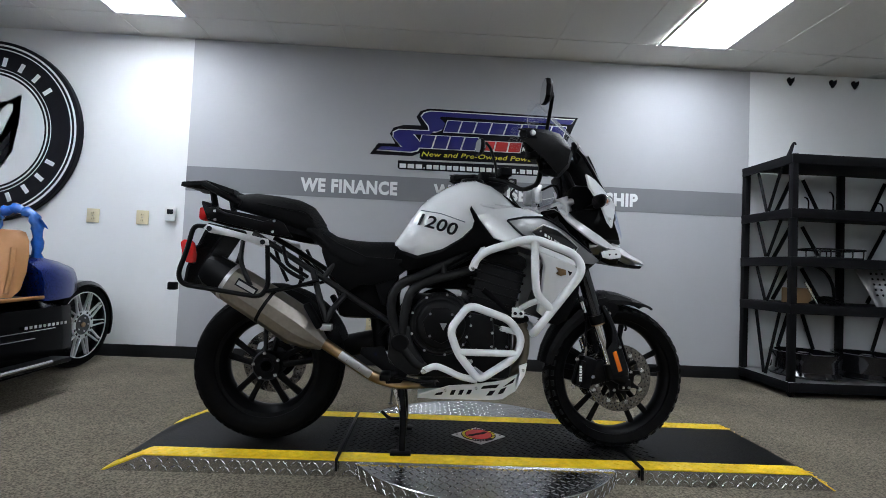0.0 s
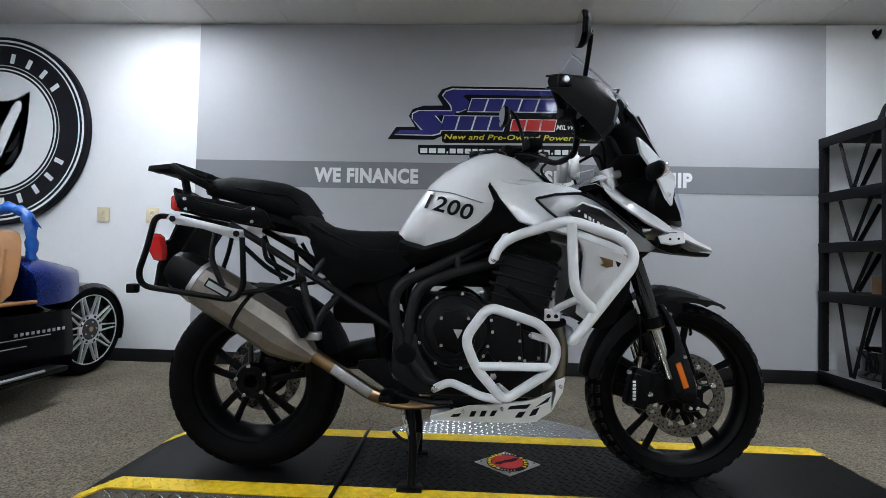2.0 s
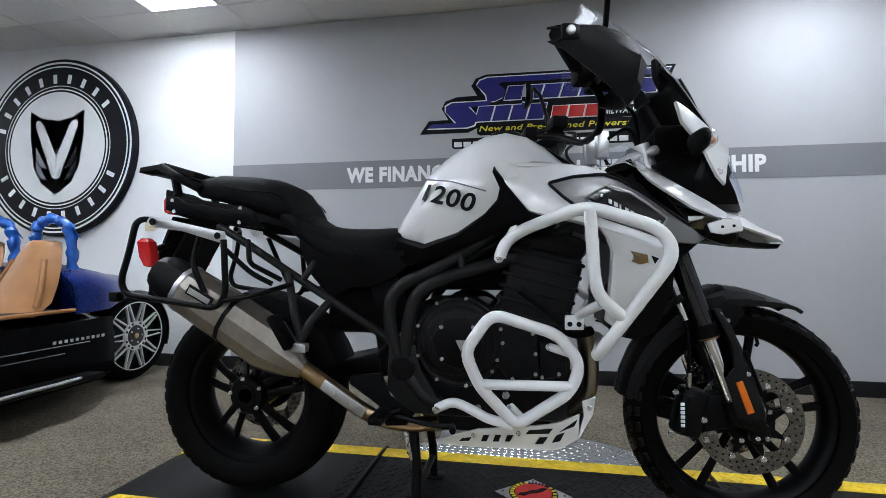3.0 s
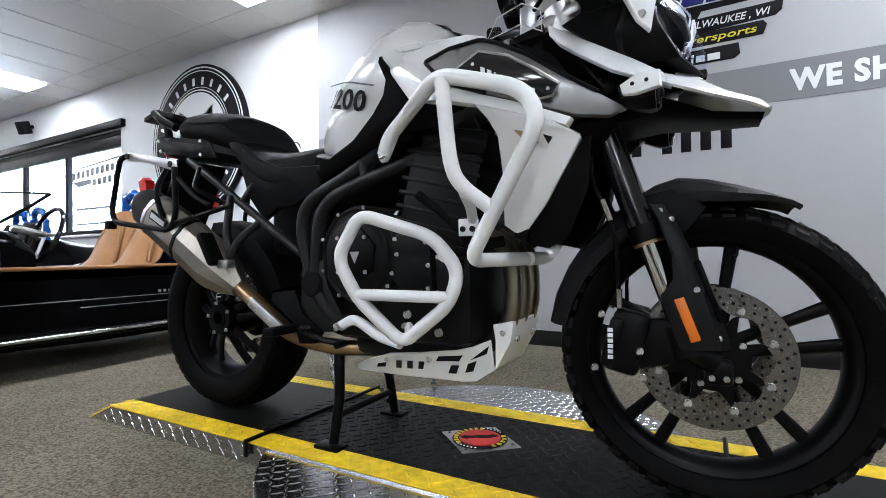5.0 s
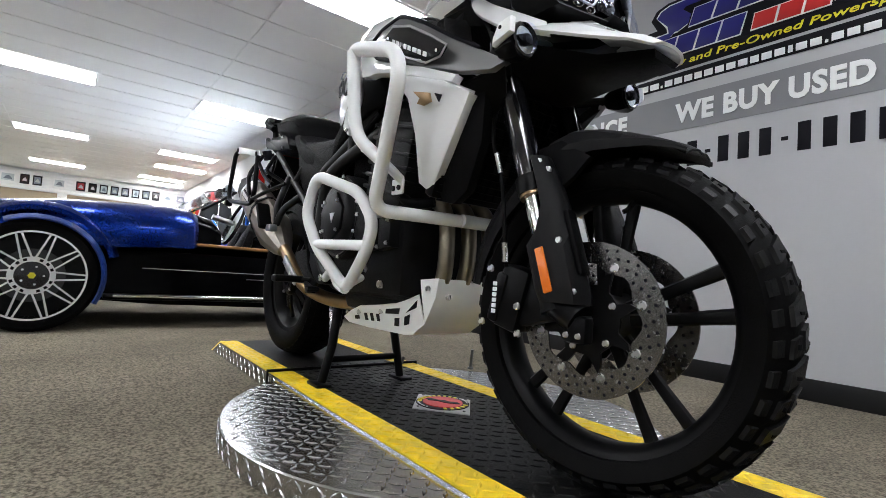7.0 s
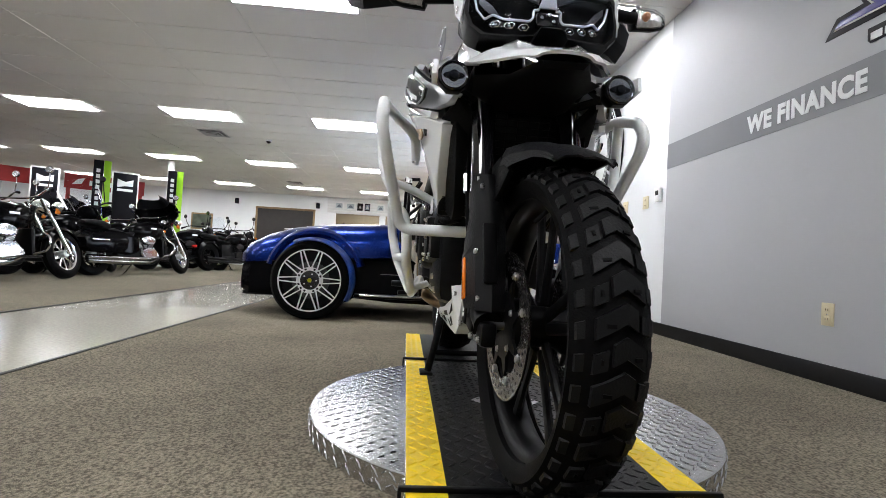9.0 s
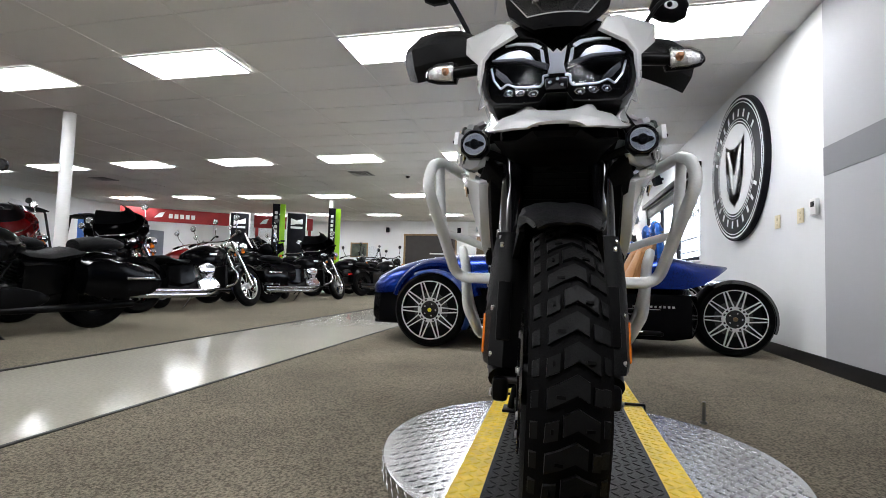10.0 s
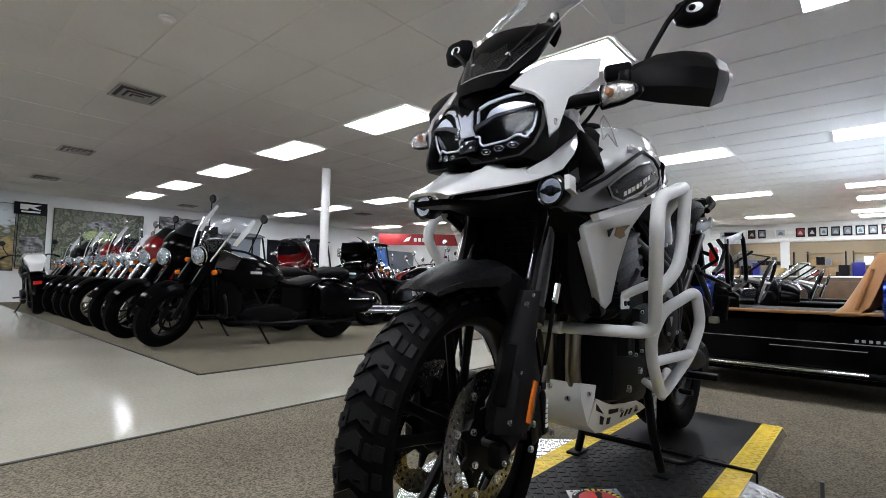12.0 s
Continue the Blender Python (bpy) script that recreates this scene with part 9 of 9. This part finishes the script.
# ---- off-road vehicles along the far wall ----
def off_roader(m, label, paint, roof, flag):
    """Side-by-side vehicle: tub, bonnet, cage, hard roof, two seats and four knobbly wheels; its nose points along +y."""
    car = thing("off_road_vehicle", m, label, "vehicle", "off-road vehicles")

    def op(name, b, mm, parent=None, lab="", angle=38):
        return part(name, b, mm, parent or car, lab, None, angle)

    def ring(y, hw, z0, z1):
        return [(-hw, y, z0), (-hw, y, z1 - 0.06), (-hw * 0.85, y, z1), (hw * 0.85, y, z1), (hw, y, z1 - 0.06), (hw, y, z0)]

    body = op("body", Build().loft([ring(*r) for r in ((-1.35, 0.5, 0.5, 0.85), (-1.2, 0.62, 0.35, 0.95), (-0.5, 0.66, 0.3, 0.9), (-0.35, 0.66, 0.28, 0.6), (0.35, 0.66, 0.28, 0.6), (0.45, 0.62, 0.3, 0.98), (0.9, 0.55, 0.42, 0.95), (1.25, 0.42, 0.5, 0.8))]), paint, None, "moulded body tub", 40)
    op("grille", Build().box((0, 1.25, 0.65), (0.6, 0.03, 0.18), 0.01), BLACK_PLASTIC, body)
    for s in (-1, 1):
        op("headlight", Build().disc((s * 0.34, 1.2, 0.82), 0.07, 0.06, "y", 18, 0.015), SALE_LENS, None, "round headlight")
        op("cage_hoop", Build().tube([(s * 0.6, 0.5, 0.95), (s * 0.56, 0.2, 1.8), (s * 0.56, -0.75, 1.84), (s * 0.6, -1.0, 0.9)], 0.025, 10, 0.1), BLACK_SATIN, None, "black roll cage hoop")
        op("seat", Build().loft([[(s * 0.28 + x, y, z) for x, y in ((-0.2, y0), (0.2, y0), (0.2, y1), (-0.2, y1))] for z, y0, y1 in ((0.6, -0.4, -0.1), (0.72, -0.42, -0.22), (1.1, -0.5, -0.36), (1.2, -0.52, -0.42))]), VINYL, None, "black bucket seat")
        for y in (-0.95, 0.9):
            w = op("wheel", Build().lathe([(0.16, -0.1), (0.27, -0.12), (0.32, -0.08), (0.325, 0.08), (0.27, 0.12), (0.16, 0.1)], (s * 0.66, y, 0.325), "x", 28), RUBBER, None, "knobbly off-road wheel")
            op("rim", Build().disc((s * 0.67, y, 0.325), 0.16, 0.17, "x", 20, 0.02), BOLT_DARK, w)
            op("fender", Build().sheet([[(s * 0.5, y + 0.4 * math.cos(q), 0.36 + 0.4 * math.sin(q)), (s * 0.78, y + 0.4 * math.cos(q), 0.35 + 0.4 * math.sin(q))][::s] for q in [math.radians(a) for a in range(20, 165, 16)]], 0.01), BLACK_PLASTIC, body)
    op("cage_bar", Build().tube([(-0.56, 0.2, 1.8), (0.56, 0.2, 1.8)], 0.022, 8), BLACK_SATIN)
    op("roof", Build().loft([[(x, y, z) for x, z in ((-0.6, zt - 0.05), (-0.45, zt), (0.45, zt), (0.6, zt - 0.05), (0.6, zt - 0.08), (-0.6, zt - 0.08))] for y, zt in ((0.32, 1.86), (0.1, 1.9), (-0.7, 1.92), (-0.88, 1.88))]), roof, None, "hard roof panel")
    op("steering_wheel", Build().lathe([(0.15 + 0.012 * math.cos(a), 0.012 * math.sin(a)) for a in [math.tau * i / 8 for i in range(8)]], (0, 0, 0), "y", 24).moved(Matrix.Translation((-0.28, 0.22, 1.02)) @ pose(0, 0, 0, -30, 0, 0)), BLACK_SATIN)
    op("dashboard", Build().box((0, 0.42, 0.98), (1.1, 0.2, 0.12), 0.04), BLACK_PLASTIC)
    if flag:
        op("door_panel", Build().panel([(-0.66, -0.3, 1.2), (-0.6, 0.3, 1.2), (-0.58, 0.15, 1.74), (-0.6, -0.3, 1.78)], 0.02, 0.004, (-1, 0, 0)), BLUE_SIGN, None, "blue panel in the cage")
        op("screen_panel", Build().panel([(-0.5, 0.48, 1.1), (0.5, 0.48, 1.1), (0.48, 0.24, 1.74), (-0.48, 0.24, 1.74)], 0.02, 0.004, (0, 1, 0)), BLUE_SIGN, None, "blue covered screen")
    return car


off_roader(pose(-4.35, -9.9, 0.006, 0, 0, -12), "grey-roofed off-road vehicle with a black roll cage", INK_GREY, INK_GREY, False)
off_roader(pose(-6.4, -9.8, 0.006, 0, 0, -16), "black off-road vehicle with a black hard roof", BK_PAINT, BLACK_PLASTIC, False)
off_roader(pose(-8.35, -9.3, 0.006, 0, 0, -22), "black off-road vehicle with blue screen panels", BK_PAINT, BLACK_PLASTIC, True)

# ---- far walls: banners, panels, pictures ----
def board(name, x, y, z, w, h, turn, mm, label, cat="sign", thick=0.03, group=""):
    t = thing(name, pose(x, y, z, 0, 0, turn), label, cat, group)
    part("panel", Build().box((0, 0, h / 2), (w, thick, h), 0.004), mm, t)
    return t


for (xa, ya), (xb, yb) in (((-10.2, -10.9), (-12.3, -8.2)), ((-12.5, -7.8), (-13.6, -6.2))):
    w = math.hypot(xb - xa, yb - ya)
    bn = board("red_banner", (xa + xb) / 2, (ya + yb) / 2, 2.02, w, 0.42, math.degrees(math.atan2(ya - yb, xa - xb)), BANNER_RED, "long red dealer banner with white bars of writing", "banner", 0.05, "red banners")
    for i in range(5):
        part("bar", Build().box((-0.3 + i * 0.16, 0.03, 0.2), (0.11, 0.01, 0.14), 0.002), INK_WHITE, bn)
    part("emblem", Build().panel([(0.8, 0.033, 0.12), (0.58, 0.033, 0.15), (0.5, 0.033, 0.33), (0.66, 0.033, 0.28)], 0.01, 0.002, (0, 1, 0)), INK_WHITE, bn)
    for sx in (-1, 1):
        part("post", Build().box((sx * (w / 2 - 0.1), 0, -1.0), (0.1, 0.05, 2.0), 0.005), BANNER_RED, bn)
for x, y in ((-10.25, -6.7), (-10.3, -4.9)):
    k = board("display_banner", x, y, 0.006, 0.5, 2.2, -60, INK_BLACK, "black brand panel in a white frame with a white emblem", "display banner", 0.04, "display banners")
    for sx in (-1, 1):
        part("frame", Build().box((sx * 0.26, 0, 1.1), (0.03, 0.06, 2.2), 0.004), PLASTIC_WHITE, k)
    part("frame", Build().box((0, 0, 2.215), (0.55, 0.06, 0.03), 0.004), PLASTIC_WHITE, k)
    part("emblem", Build().panel([(-0.16, 0.025, 1.9), (0.0, 0.025, 1.9), (0.16, 0.025, 1.86), (0.16, 0.025, 2.06), (0.0, 0.025, 2.0), (-0.16, 0.025, 2.06)], 0.01, 0.001, (0, 1, 0)), INK_WHITE, k)
    part("bar", Build().box((0, 0.024, 1.8), (0.32, 0.008, 0.06), 0.001), INK_WHITE, k)
for x, y in ((-9.2, -4.75), (-10.05, -3.6)):
    g = thing("green_pylon", pose(x, y, 0.006, 0, 0, -60), "tall lime-green and black display pylon", "pylon", "", "")
    part("green_face", Build().box((-0.07, 0, 1.15), (0.13, 0.1, 2.3), 0.005), GREEN, g)
    part("black_face", Build().box((0.09, 0, 1.15), (0.18, 0.09, 2.3), 0.005), INK_BLACK, g)
    for i in range(7):
        part("bar", Build().box((0.09, 0.047, 1.35 + i * 0.12), (0.07, 0.006, 0.08), 0.001), INK_WHITE, g)

SKYBLUE = mat("poster_sky", (0.45, 0.5, 0.52), 0.5, vary=0.2, scale=1.5)
SAND = mat("poster_field", (0.34, 0.25, 0.11), 0.5, vary=0.4, scale=3)
OLIVE = mat("poster_foliage", (0.06, 0.075, 0.05), 0.5, vary=0.5, scale=4)


def print_mat(name, stops, scale, stretch, up):
    """Printed scenery: patches of colour out of layered noise, ordered up the sheet."""
    m = mat(name, (0.3, 0.3, 0.3), 0.45, vary=0.0)
    nt = m.node_tree
    L = nt.links.new
    tc = nt.nodes.new("ShaderNodeTexCoord")
    mp_n = nt.nodes.new("ShaderNodeMapping")
    mp_n.inputs["Scale"].default_value = (stretch, 1, 1)
    nz = nt.nodes.new("ShaderNodeTexNoise")
    nz.inputs["Scale"].default_value, nz.inputs["Detail"].default_value, nz.inputs["Roughness"].default_value = scale, 6, 0.66
    sp = nt.nodes.new("ShaderNodeSeparateXYZ")
    L(tc.outputs["Object"], mp_n.inputs[0])
    L(mp_n.outputs[0], nz.inputs["Vector"])
    L(tc.outputs["Object"], sp.inputs[0])
    mx = nt.nodes.new("ShaderNodeMath")
    mx.operation = "MULTIPLY_ADD"
    mx.inputs[1].default_value = up
    L(sp.outputs[2], mx.inputs[0])
    L(nz.outputs[0], mx.inputs[2])
    rp = nt.nodes.new("ShaderNodeValToRGB")
    rp.color_ramp.interpolation = "EASE"
    els = rp.color_ramp.elements
    els[0].position, els[0].color = stops[0][0], (*stops[0][1], 1)
    els[1].position, els[1].color = stops[-1][0], (*stops[-1][1], 1)
    for pos, col in stops[1:-1]:
        e = els.new(pos)
        e.color = (*col, 1)
    L(mx.outputs[0], rp.inputs[0])
    L(rp.outputs[0], nt.nodes["Principled BSDF"].inputs["Base Color"])
    return m


FIELD_PRINT = print_mat("field_mural_print", ((0.3, (0.02, 0.022, 0.02)), (0.42, (0.13, 0.13, 0.12)), (0.5, (0.03, 0.035, 0.025)), (0.58, (0.2, 0.15, 0.07)), (0.68, (0.45, 0.33, 0.14)), (0.78, (0.08, 0.1, 0.06)), (0.9, (0.5, 0.55, 0.58))), 3.2, 0.5, 0.3)
WOOD_PRINT = print_mat("forest_mural_print", ((0.3, (0.015, 0.018, 0.012)), (0.44, (0.05, 0.06, 0.04)), (0.52, (0.2, 0.22, 0.16)), (0.57, (0.04, 0.05, 0.03)), (0.66, (0.13, 0.14, 0.1)), (0.8, (0.03, 0.035, 0.025))), 4.0, 1.2, 0.08)
GREEN_PRINT = print_mat("green_vehicle_print", ((0.36, (0.02, 0.025, 0.015)), (0.46, (0.22, 0.32, 0.1)), (0.54, (0.42, 0.5, 0.24)), (0.62, (0.03, 0.04, 0.02))), 7.0, 0.7, 0.0)
GREY_PRINT = print_mat("grey_vehicle_print", ((0.36, (0.012, 0.012, 0.013)), (0.47, (0.12, 0.12, 0.13)), (0.56, (0.3, 0.31, 0.33)), (0.64, (0.02, 0.02, 0.022))), 7.0, 0.6, 0.0)


def poster(x, y, z, w, h, label, mm, blobs=()):
    """A mural sheet with the soft-cornered shapes of printed vehicles, each (material, centre, size)."""
    t = thing("wall_poster", pose(x, y, z), label, "poster", "wall posters")
    part("backing", Build().box((0, 0, h / 2), (w, 0.02, h), 0.002), INK_BLACK, t)
    part("print", Build().box((0, 0.012, h / 2), (w - 0.03, 0.004, h - 0.03)), mm, t)
    for k, (bm_, cx, cz, rw_, rh_) in enumerate(blobs):
        ring = [(cx + rw_ * math.cos(q) * (1 + 0.12 * math.sin(3 * q + k)), 0.0155 + 0.0012 * k, cz + rh_ * math.sin(q) * (1 + 0.2 * math.cos(2 * q + k)) * (1.0 if math.sin(q) > 0 else 0.6)) for q in [math.tau * i / 28 for i in range(28)]]
        part("print", Build().panel(ring, 0.001, 0.0, (0, 1, 0)), bm_, t)
    return t


poster(1.25, Y0 + 0.02, 0.75, 2.6, 1.62, "large mural of vehicles in a dry field under a pale sky", FIELD_PRINT, ((GREY_PRINT, 0.5, 0.62, 0.55, 0.3), (GREY_PRINT, -0.6, 0.42, 0.5, 0.28)))
poster(-0.35, Y0 + 0.02, 0.8, 0.55, 1.5, "narrow dark mural of a vehicle", WOOD_PRINT, ((GREY_PRINT, 0.0, 0.55, 0.22, 0.3),))
poster(-1.75, Y0 + 0.02, 0.8, 2.0, 1.56, "large dark forest mural with a green vehicle", WOOD_PRINT, ((GREEN_PRINT, -0.05, 0.85, 0.42, 0.24), (GREY_PRINT, 0.0, 1.18, 0.28, 0.16)))
poster(-3.6, Y0 + 0.02, 2.05, 0.9, 0.36, "small dark framed picture on the far wall", GREY_PRINT)
eb = board("brand_board", -0.3, Y0 + 0.06, 2.12, 0.62, 0.3, 0, INK_BLACK, "small black board with a white emblem above the murals", "sign")
part("emblem", Build().panel([(0.2, 0.02, 0.12), (0.06, 0.02, 0.12), (0.02, 0.02, 0.17), (-0.06, 0.02, 0.13), (-0.2, 0.02, 0.12), (-0.06, 0.02, 0.19), (-0.2, 0.02, 0.25), (0.2, 0.02, 0.25)], 0.006, 0.001, (0, 1, 0)), INK_WHITE, eb)
part("bar", Build().box((0, 0.018, 0.07), (0.36, 0.006, 0.04), 0.001), INK_WHITE, eb)
bs = board("blue_sign", -10.6, Y0 + 0.014, 1.3, 1.0, 0.9, 0, BLUE_SIGN, "blue rounded dealer sign on the far wall", "sign")
part("bar", Build().box((0, 0.02, 0.45), (0.6, 0.012, 0.12), 0.002), INK_WHITE, bs)
for x, w, h, mm, lab in ((-5.3, 1.9, 1.5, INK_GREY, "slate-grey display board on the far wall"), (-7.6, 2.2, 1.45, INK_BLACK, "black display board on the far wall"), (-12.6, 1.8, 1.4, INK_GREY, "slate-grey display board on the far wall")):
    board("display_board", x, Y0 + 0.014, 0.55, w, h, 0, mm, lab, "display board", 0.03, "display boards")

dr = thing("doorway", pose(X0 + 0.02, -2.55, 0.006), "doorway in the far wall, its dark inside painted on a sheet", "doorway", kind="structure")
# dark sheet on the solid wall, painting the unlit room beyond
part("opening", Build().box((0, 0, 1.05), (0.02, 2.0, 2.1)), SHADE_SHEET, dr)
for y in (-1.03, 1.03):
    part("jamb", Build().box((0.01, y, 1.05), (0.05, 0.07, 2.1), 0.004), WOOD, dr)
part("lintel", Build().box((0.01, 0, 2.13), (0.05, 2.14, 0.07), 0.004), WOOD, dr)
part("glass_bar", Build().box((0.02, 0.4, 1.4), (0.02, 0.8, 0.05), 0.003), ALU, dr)
fp = thing("framed_picture", pose(X0 + 0.02, -5.5, 1.5), "small framed brown picture on the far wall", "picture")
part("frame", Build().box((0, 0, 0), (0.03, 0.75, 0.6), 0.006), WOOD, fp)
part("print", Build().box((0.018, 0, 0), (0.004, 0.65, 0.5)), OLIVE, fp)
for y in (-4.3, -1.4):
    solid("wall_speaker", Build().box((0, 0, 0), (0.08, 0.14, 0.2), 0.02), INK_BLACK, "small black wall speaker", "speaker", "wall speakers", "", pose(X0 + 0.05, y, 2.32))

# slat wall of framed pictures over the opening to the parts room
sl = thing("slat_wall", pose(X0 + 0.01, 1.45, 2.11), "white slatted display wall above the parts room opening", "slat wall", kind="structure")
for i in range(5):
    part("slat", Build().box((0.01, 0, 0.045 + i * 0.11), (0.025, 5.0, 0.096), 0.004), PLASTIC_WHITE, sl)
x = -0.8
for i, (w, mm, fm) in enumerate(((0.34, SKYBLUE, PLASTIC_WHITE), (0.36, SKYBLUE, PLASTIC_WHITE), (0.2, MAROON, INK_BLACK), (0.2, INK_GREY, INK_BLACK), (0.3, SKYBLUE, PLASTIC_WHITE), (0.22, BANNER_RED, INK_BLACK), (0.2, MAROON, INK_BLACK), (0.2, SKYBLUE, INK_BLACK), (0.2, INK_GREY, INK_BLACK), (0.2, INK_GREY, INK_BLACK), (0.2, SKYBLUE, INK_BLACK), (0.2, INK_GREY, INK_BLACK), (0.2, MAROON, INK_BLACK), (0.3, SKYBLUE, PLASTIC_WHITE), (0.3, INK_GREY, PLASTIC_WHITE))):
    p = thing("framed_picture", pose(X0 + 0.05, x + w / 2, 2.37), "small framed photograph on the slat wall", "picture", "pictures on the slat wall")
    part("frame", Build().box((0, 0, 0), (0.02, w, 0.27), 0.005), fm, p)
    part("print", Build().box((0.012, 0, 0.0), (0.004, w * 0.72, 0.19)), mm, p)
    part("subject", Build().panel([(0.0165, w * a, c) for a, c in ((-0.25, -0.05), (-0.12, 0.02), (0.05, 0.05), (0.22, -0.01), (0.26, -0.06))], 0.002, 0.0, (1, 0, 0)), VENT_GREY if mm is not SKYBLUE else INK_GREY, p)
    x += w + 0.07 + (0.16 if i in (3, 4) else 0.0)
for y0, y1 in ((-0.9, 0.85), (1.25, 2.3), (2.5, 3.9)):
    rk_ = thing("parts_rack", pose(-19.9, (y0 + y1) / 2, 0.006), "tall dark rack of boxed parts in the back room", "rack", "parts racks")
    w = y1 - y0
    for e in (-1, 1):
        part("upright", Build().box((0, e * w / 2, 1.0), (0.4, 0.03, 2.0), 0.003), SHELF_BLACK, rk_)
    for k in range(5):
        part("shelf_board", Build().box((0, 0, 0.25 + 0.42 * k), (0.4, w, 0.03), 0.003), WOOD, rk_)
    for k in range(4):
        y = -w / 2 + 0.05
        while y < w / 2 - 0.3:
            bw, bh = random.uniform(0.14, 0.26), random.uniform(0.12, 0.3)
            tagged(part("carton", Build().box((0.03, y + bw / 2, 0.265 + 0.42 * k + bh / 2), (0.28, bw, bh), 0.004), random.choice((WOOD, INK_BLACK, OLIVE, SAND, INK_GREY, PLASTIC_WHITE)), rk_), "")
            y += bw + 0.02

ct = thing("parts_counter", pose(-15.2, 1.6, 0.006), "long wooden parts counter with pale top", "counter")
part("body", Build().box((0, 0, 0.5), (0.6, 4.4, 1.0), 0.01), COUNTER_WOOD, ct)
part("worktop", Build().box((0, 0, 1.02), (0.7, 4.5, 0.04), 0.008), PLASTIC_WHITE, ct)
for i in range(5):
    part("panel", Build().box((0.305, -1.75 + i * 0.875, 0.5), (0.012, 0.8, 0.8), 0.004), COUNTER_WOOD, ct)
for i in range(15):
    mm = (BANNER_RED, INK_BLUE, INK_BLACK, WOOD, INK_GREY, PLASTIC_WHITE, INK_BLACK, SAND)[(i * 3) % 8]
    h = 0.16 + 0.07 * ((i * 5) % 4)
    solid("carton", Build().box((0, 0, h / 2), (0.22, 0.16 + 0.05 * (i % 3), h), 0.006), mm, "small coloured carton on the parts counter", "box", "cartons on the counter", "", pose(-15.2 + 0.05 * (i % 2), -0.45 + i * 0.285, 1.047, 0, 0, (i * 17) % 40 - 20))

# clothing hung along the window wall
CL = [mat("cloth_red", (0.5, 0.03, 0.03), 0.8), mat("cloth_lime", (0.3, 0.36, 0.05), 0.8), mat("cloth_orange", (0.75, 0.2, 0.02), 0.8), mat("cloth_teal", (0.05, 0.4, 0.4), 0.8), mat("cloth_black", (0.02, 0.02, 0.02), 0.8), mat("cloth_white", (0.7, 0.7, 0.7), 0.8)]
rail_ = thing("clothes_rail", pose(-11.4, 3.7, 0.006), "long chrome clothes rail by the wall", "clothes rail")
part("bar", Build().tube([(-2.0, 0, 1.75), (2.0, 0, 1.75)], 0.014, 8), CHROME, rail_)
for x in (-2.0, 0, 2.0):
    part("post", Build().tube([(x, 0, 0.0), (x, 0, 1.75)], 0.016, 8), CHROME, rail_)
for i in range(22):
    x = -13.3 + i * 0.18
    w = 0.05
    j = thing("riding_jacket", pose(x, 3.7, 1.02, 0, 0, 8 * math.sin(i * 1.7)), "hanging coloured riding jacket on the rail", "jacket", "jackets on the rail")
    part("body", Build().loft([[(w * cx, d * cy, z) for cx, cy in ((-1, -1), (1, -1), (1, 1), (-1, 1))] for z, d in ((0.0, 0.22), (0.3, 0.21), (0.55, 0.24), (0.64, 0.16), (0.68, 0.05))]), CL[(i * 5 + i // 3) % 6], j, "", None, 30)
    for s in (-1, 1):
        part("sleeve", Build().tube([(0, s * 0.22, 0.58), (0, s * 0.27, 0.3), (0, s * 0.26, 0.05)], 0.045, 8), CL[(i * 5 + i // 3) % 6], j)
for i in range(6):
    x = -13.2 + i * 0.7
    hm = thing("helmet", pose(x, 3.93, 2.0), "glossy helmet on a wall peg", "helmet", "helmets on the wall")
    part("shell", Build().lathe([(0.0001, 0.13), (0.07, 0.11), (0.12, 0.04), (0.13, -0.03), (0.11, -0.11), (0.09, -0.11), (0.0001, -0.08)], (0, 0, 0), "z", 24, False), (RED_PAINT, CAR_BLACK, PAINT_WHITE, INK_RED, CAR_BLACK, INK_GREY)[i], hm)
    part("visor", Build().box((0, -0.1, 0.0), (0.18, 0.06, 0.08), 0.02), DARKLENS, hm)
    part("peg", Build().tube([(0, 0.16, -0.05), (0, 0.02, -0.05)], 0.012, 6), BOLT, hm)
spk = thing("wall_speaker", pose(-7.3, Y1 - 0.12, 2.4, 20, 0, 20), "black loudspeaker on a wall bracket", "speaker")
part("case", Build().box((0, 0, 0), (0.11, 0.13, 0.17), 0.015), INK_BLACK, spk)
part("bracket", Build().box((0, 0.1, 0), (0.05, 0.06, 0.05), 0.008), BLACK_SATIN, spk)
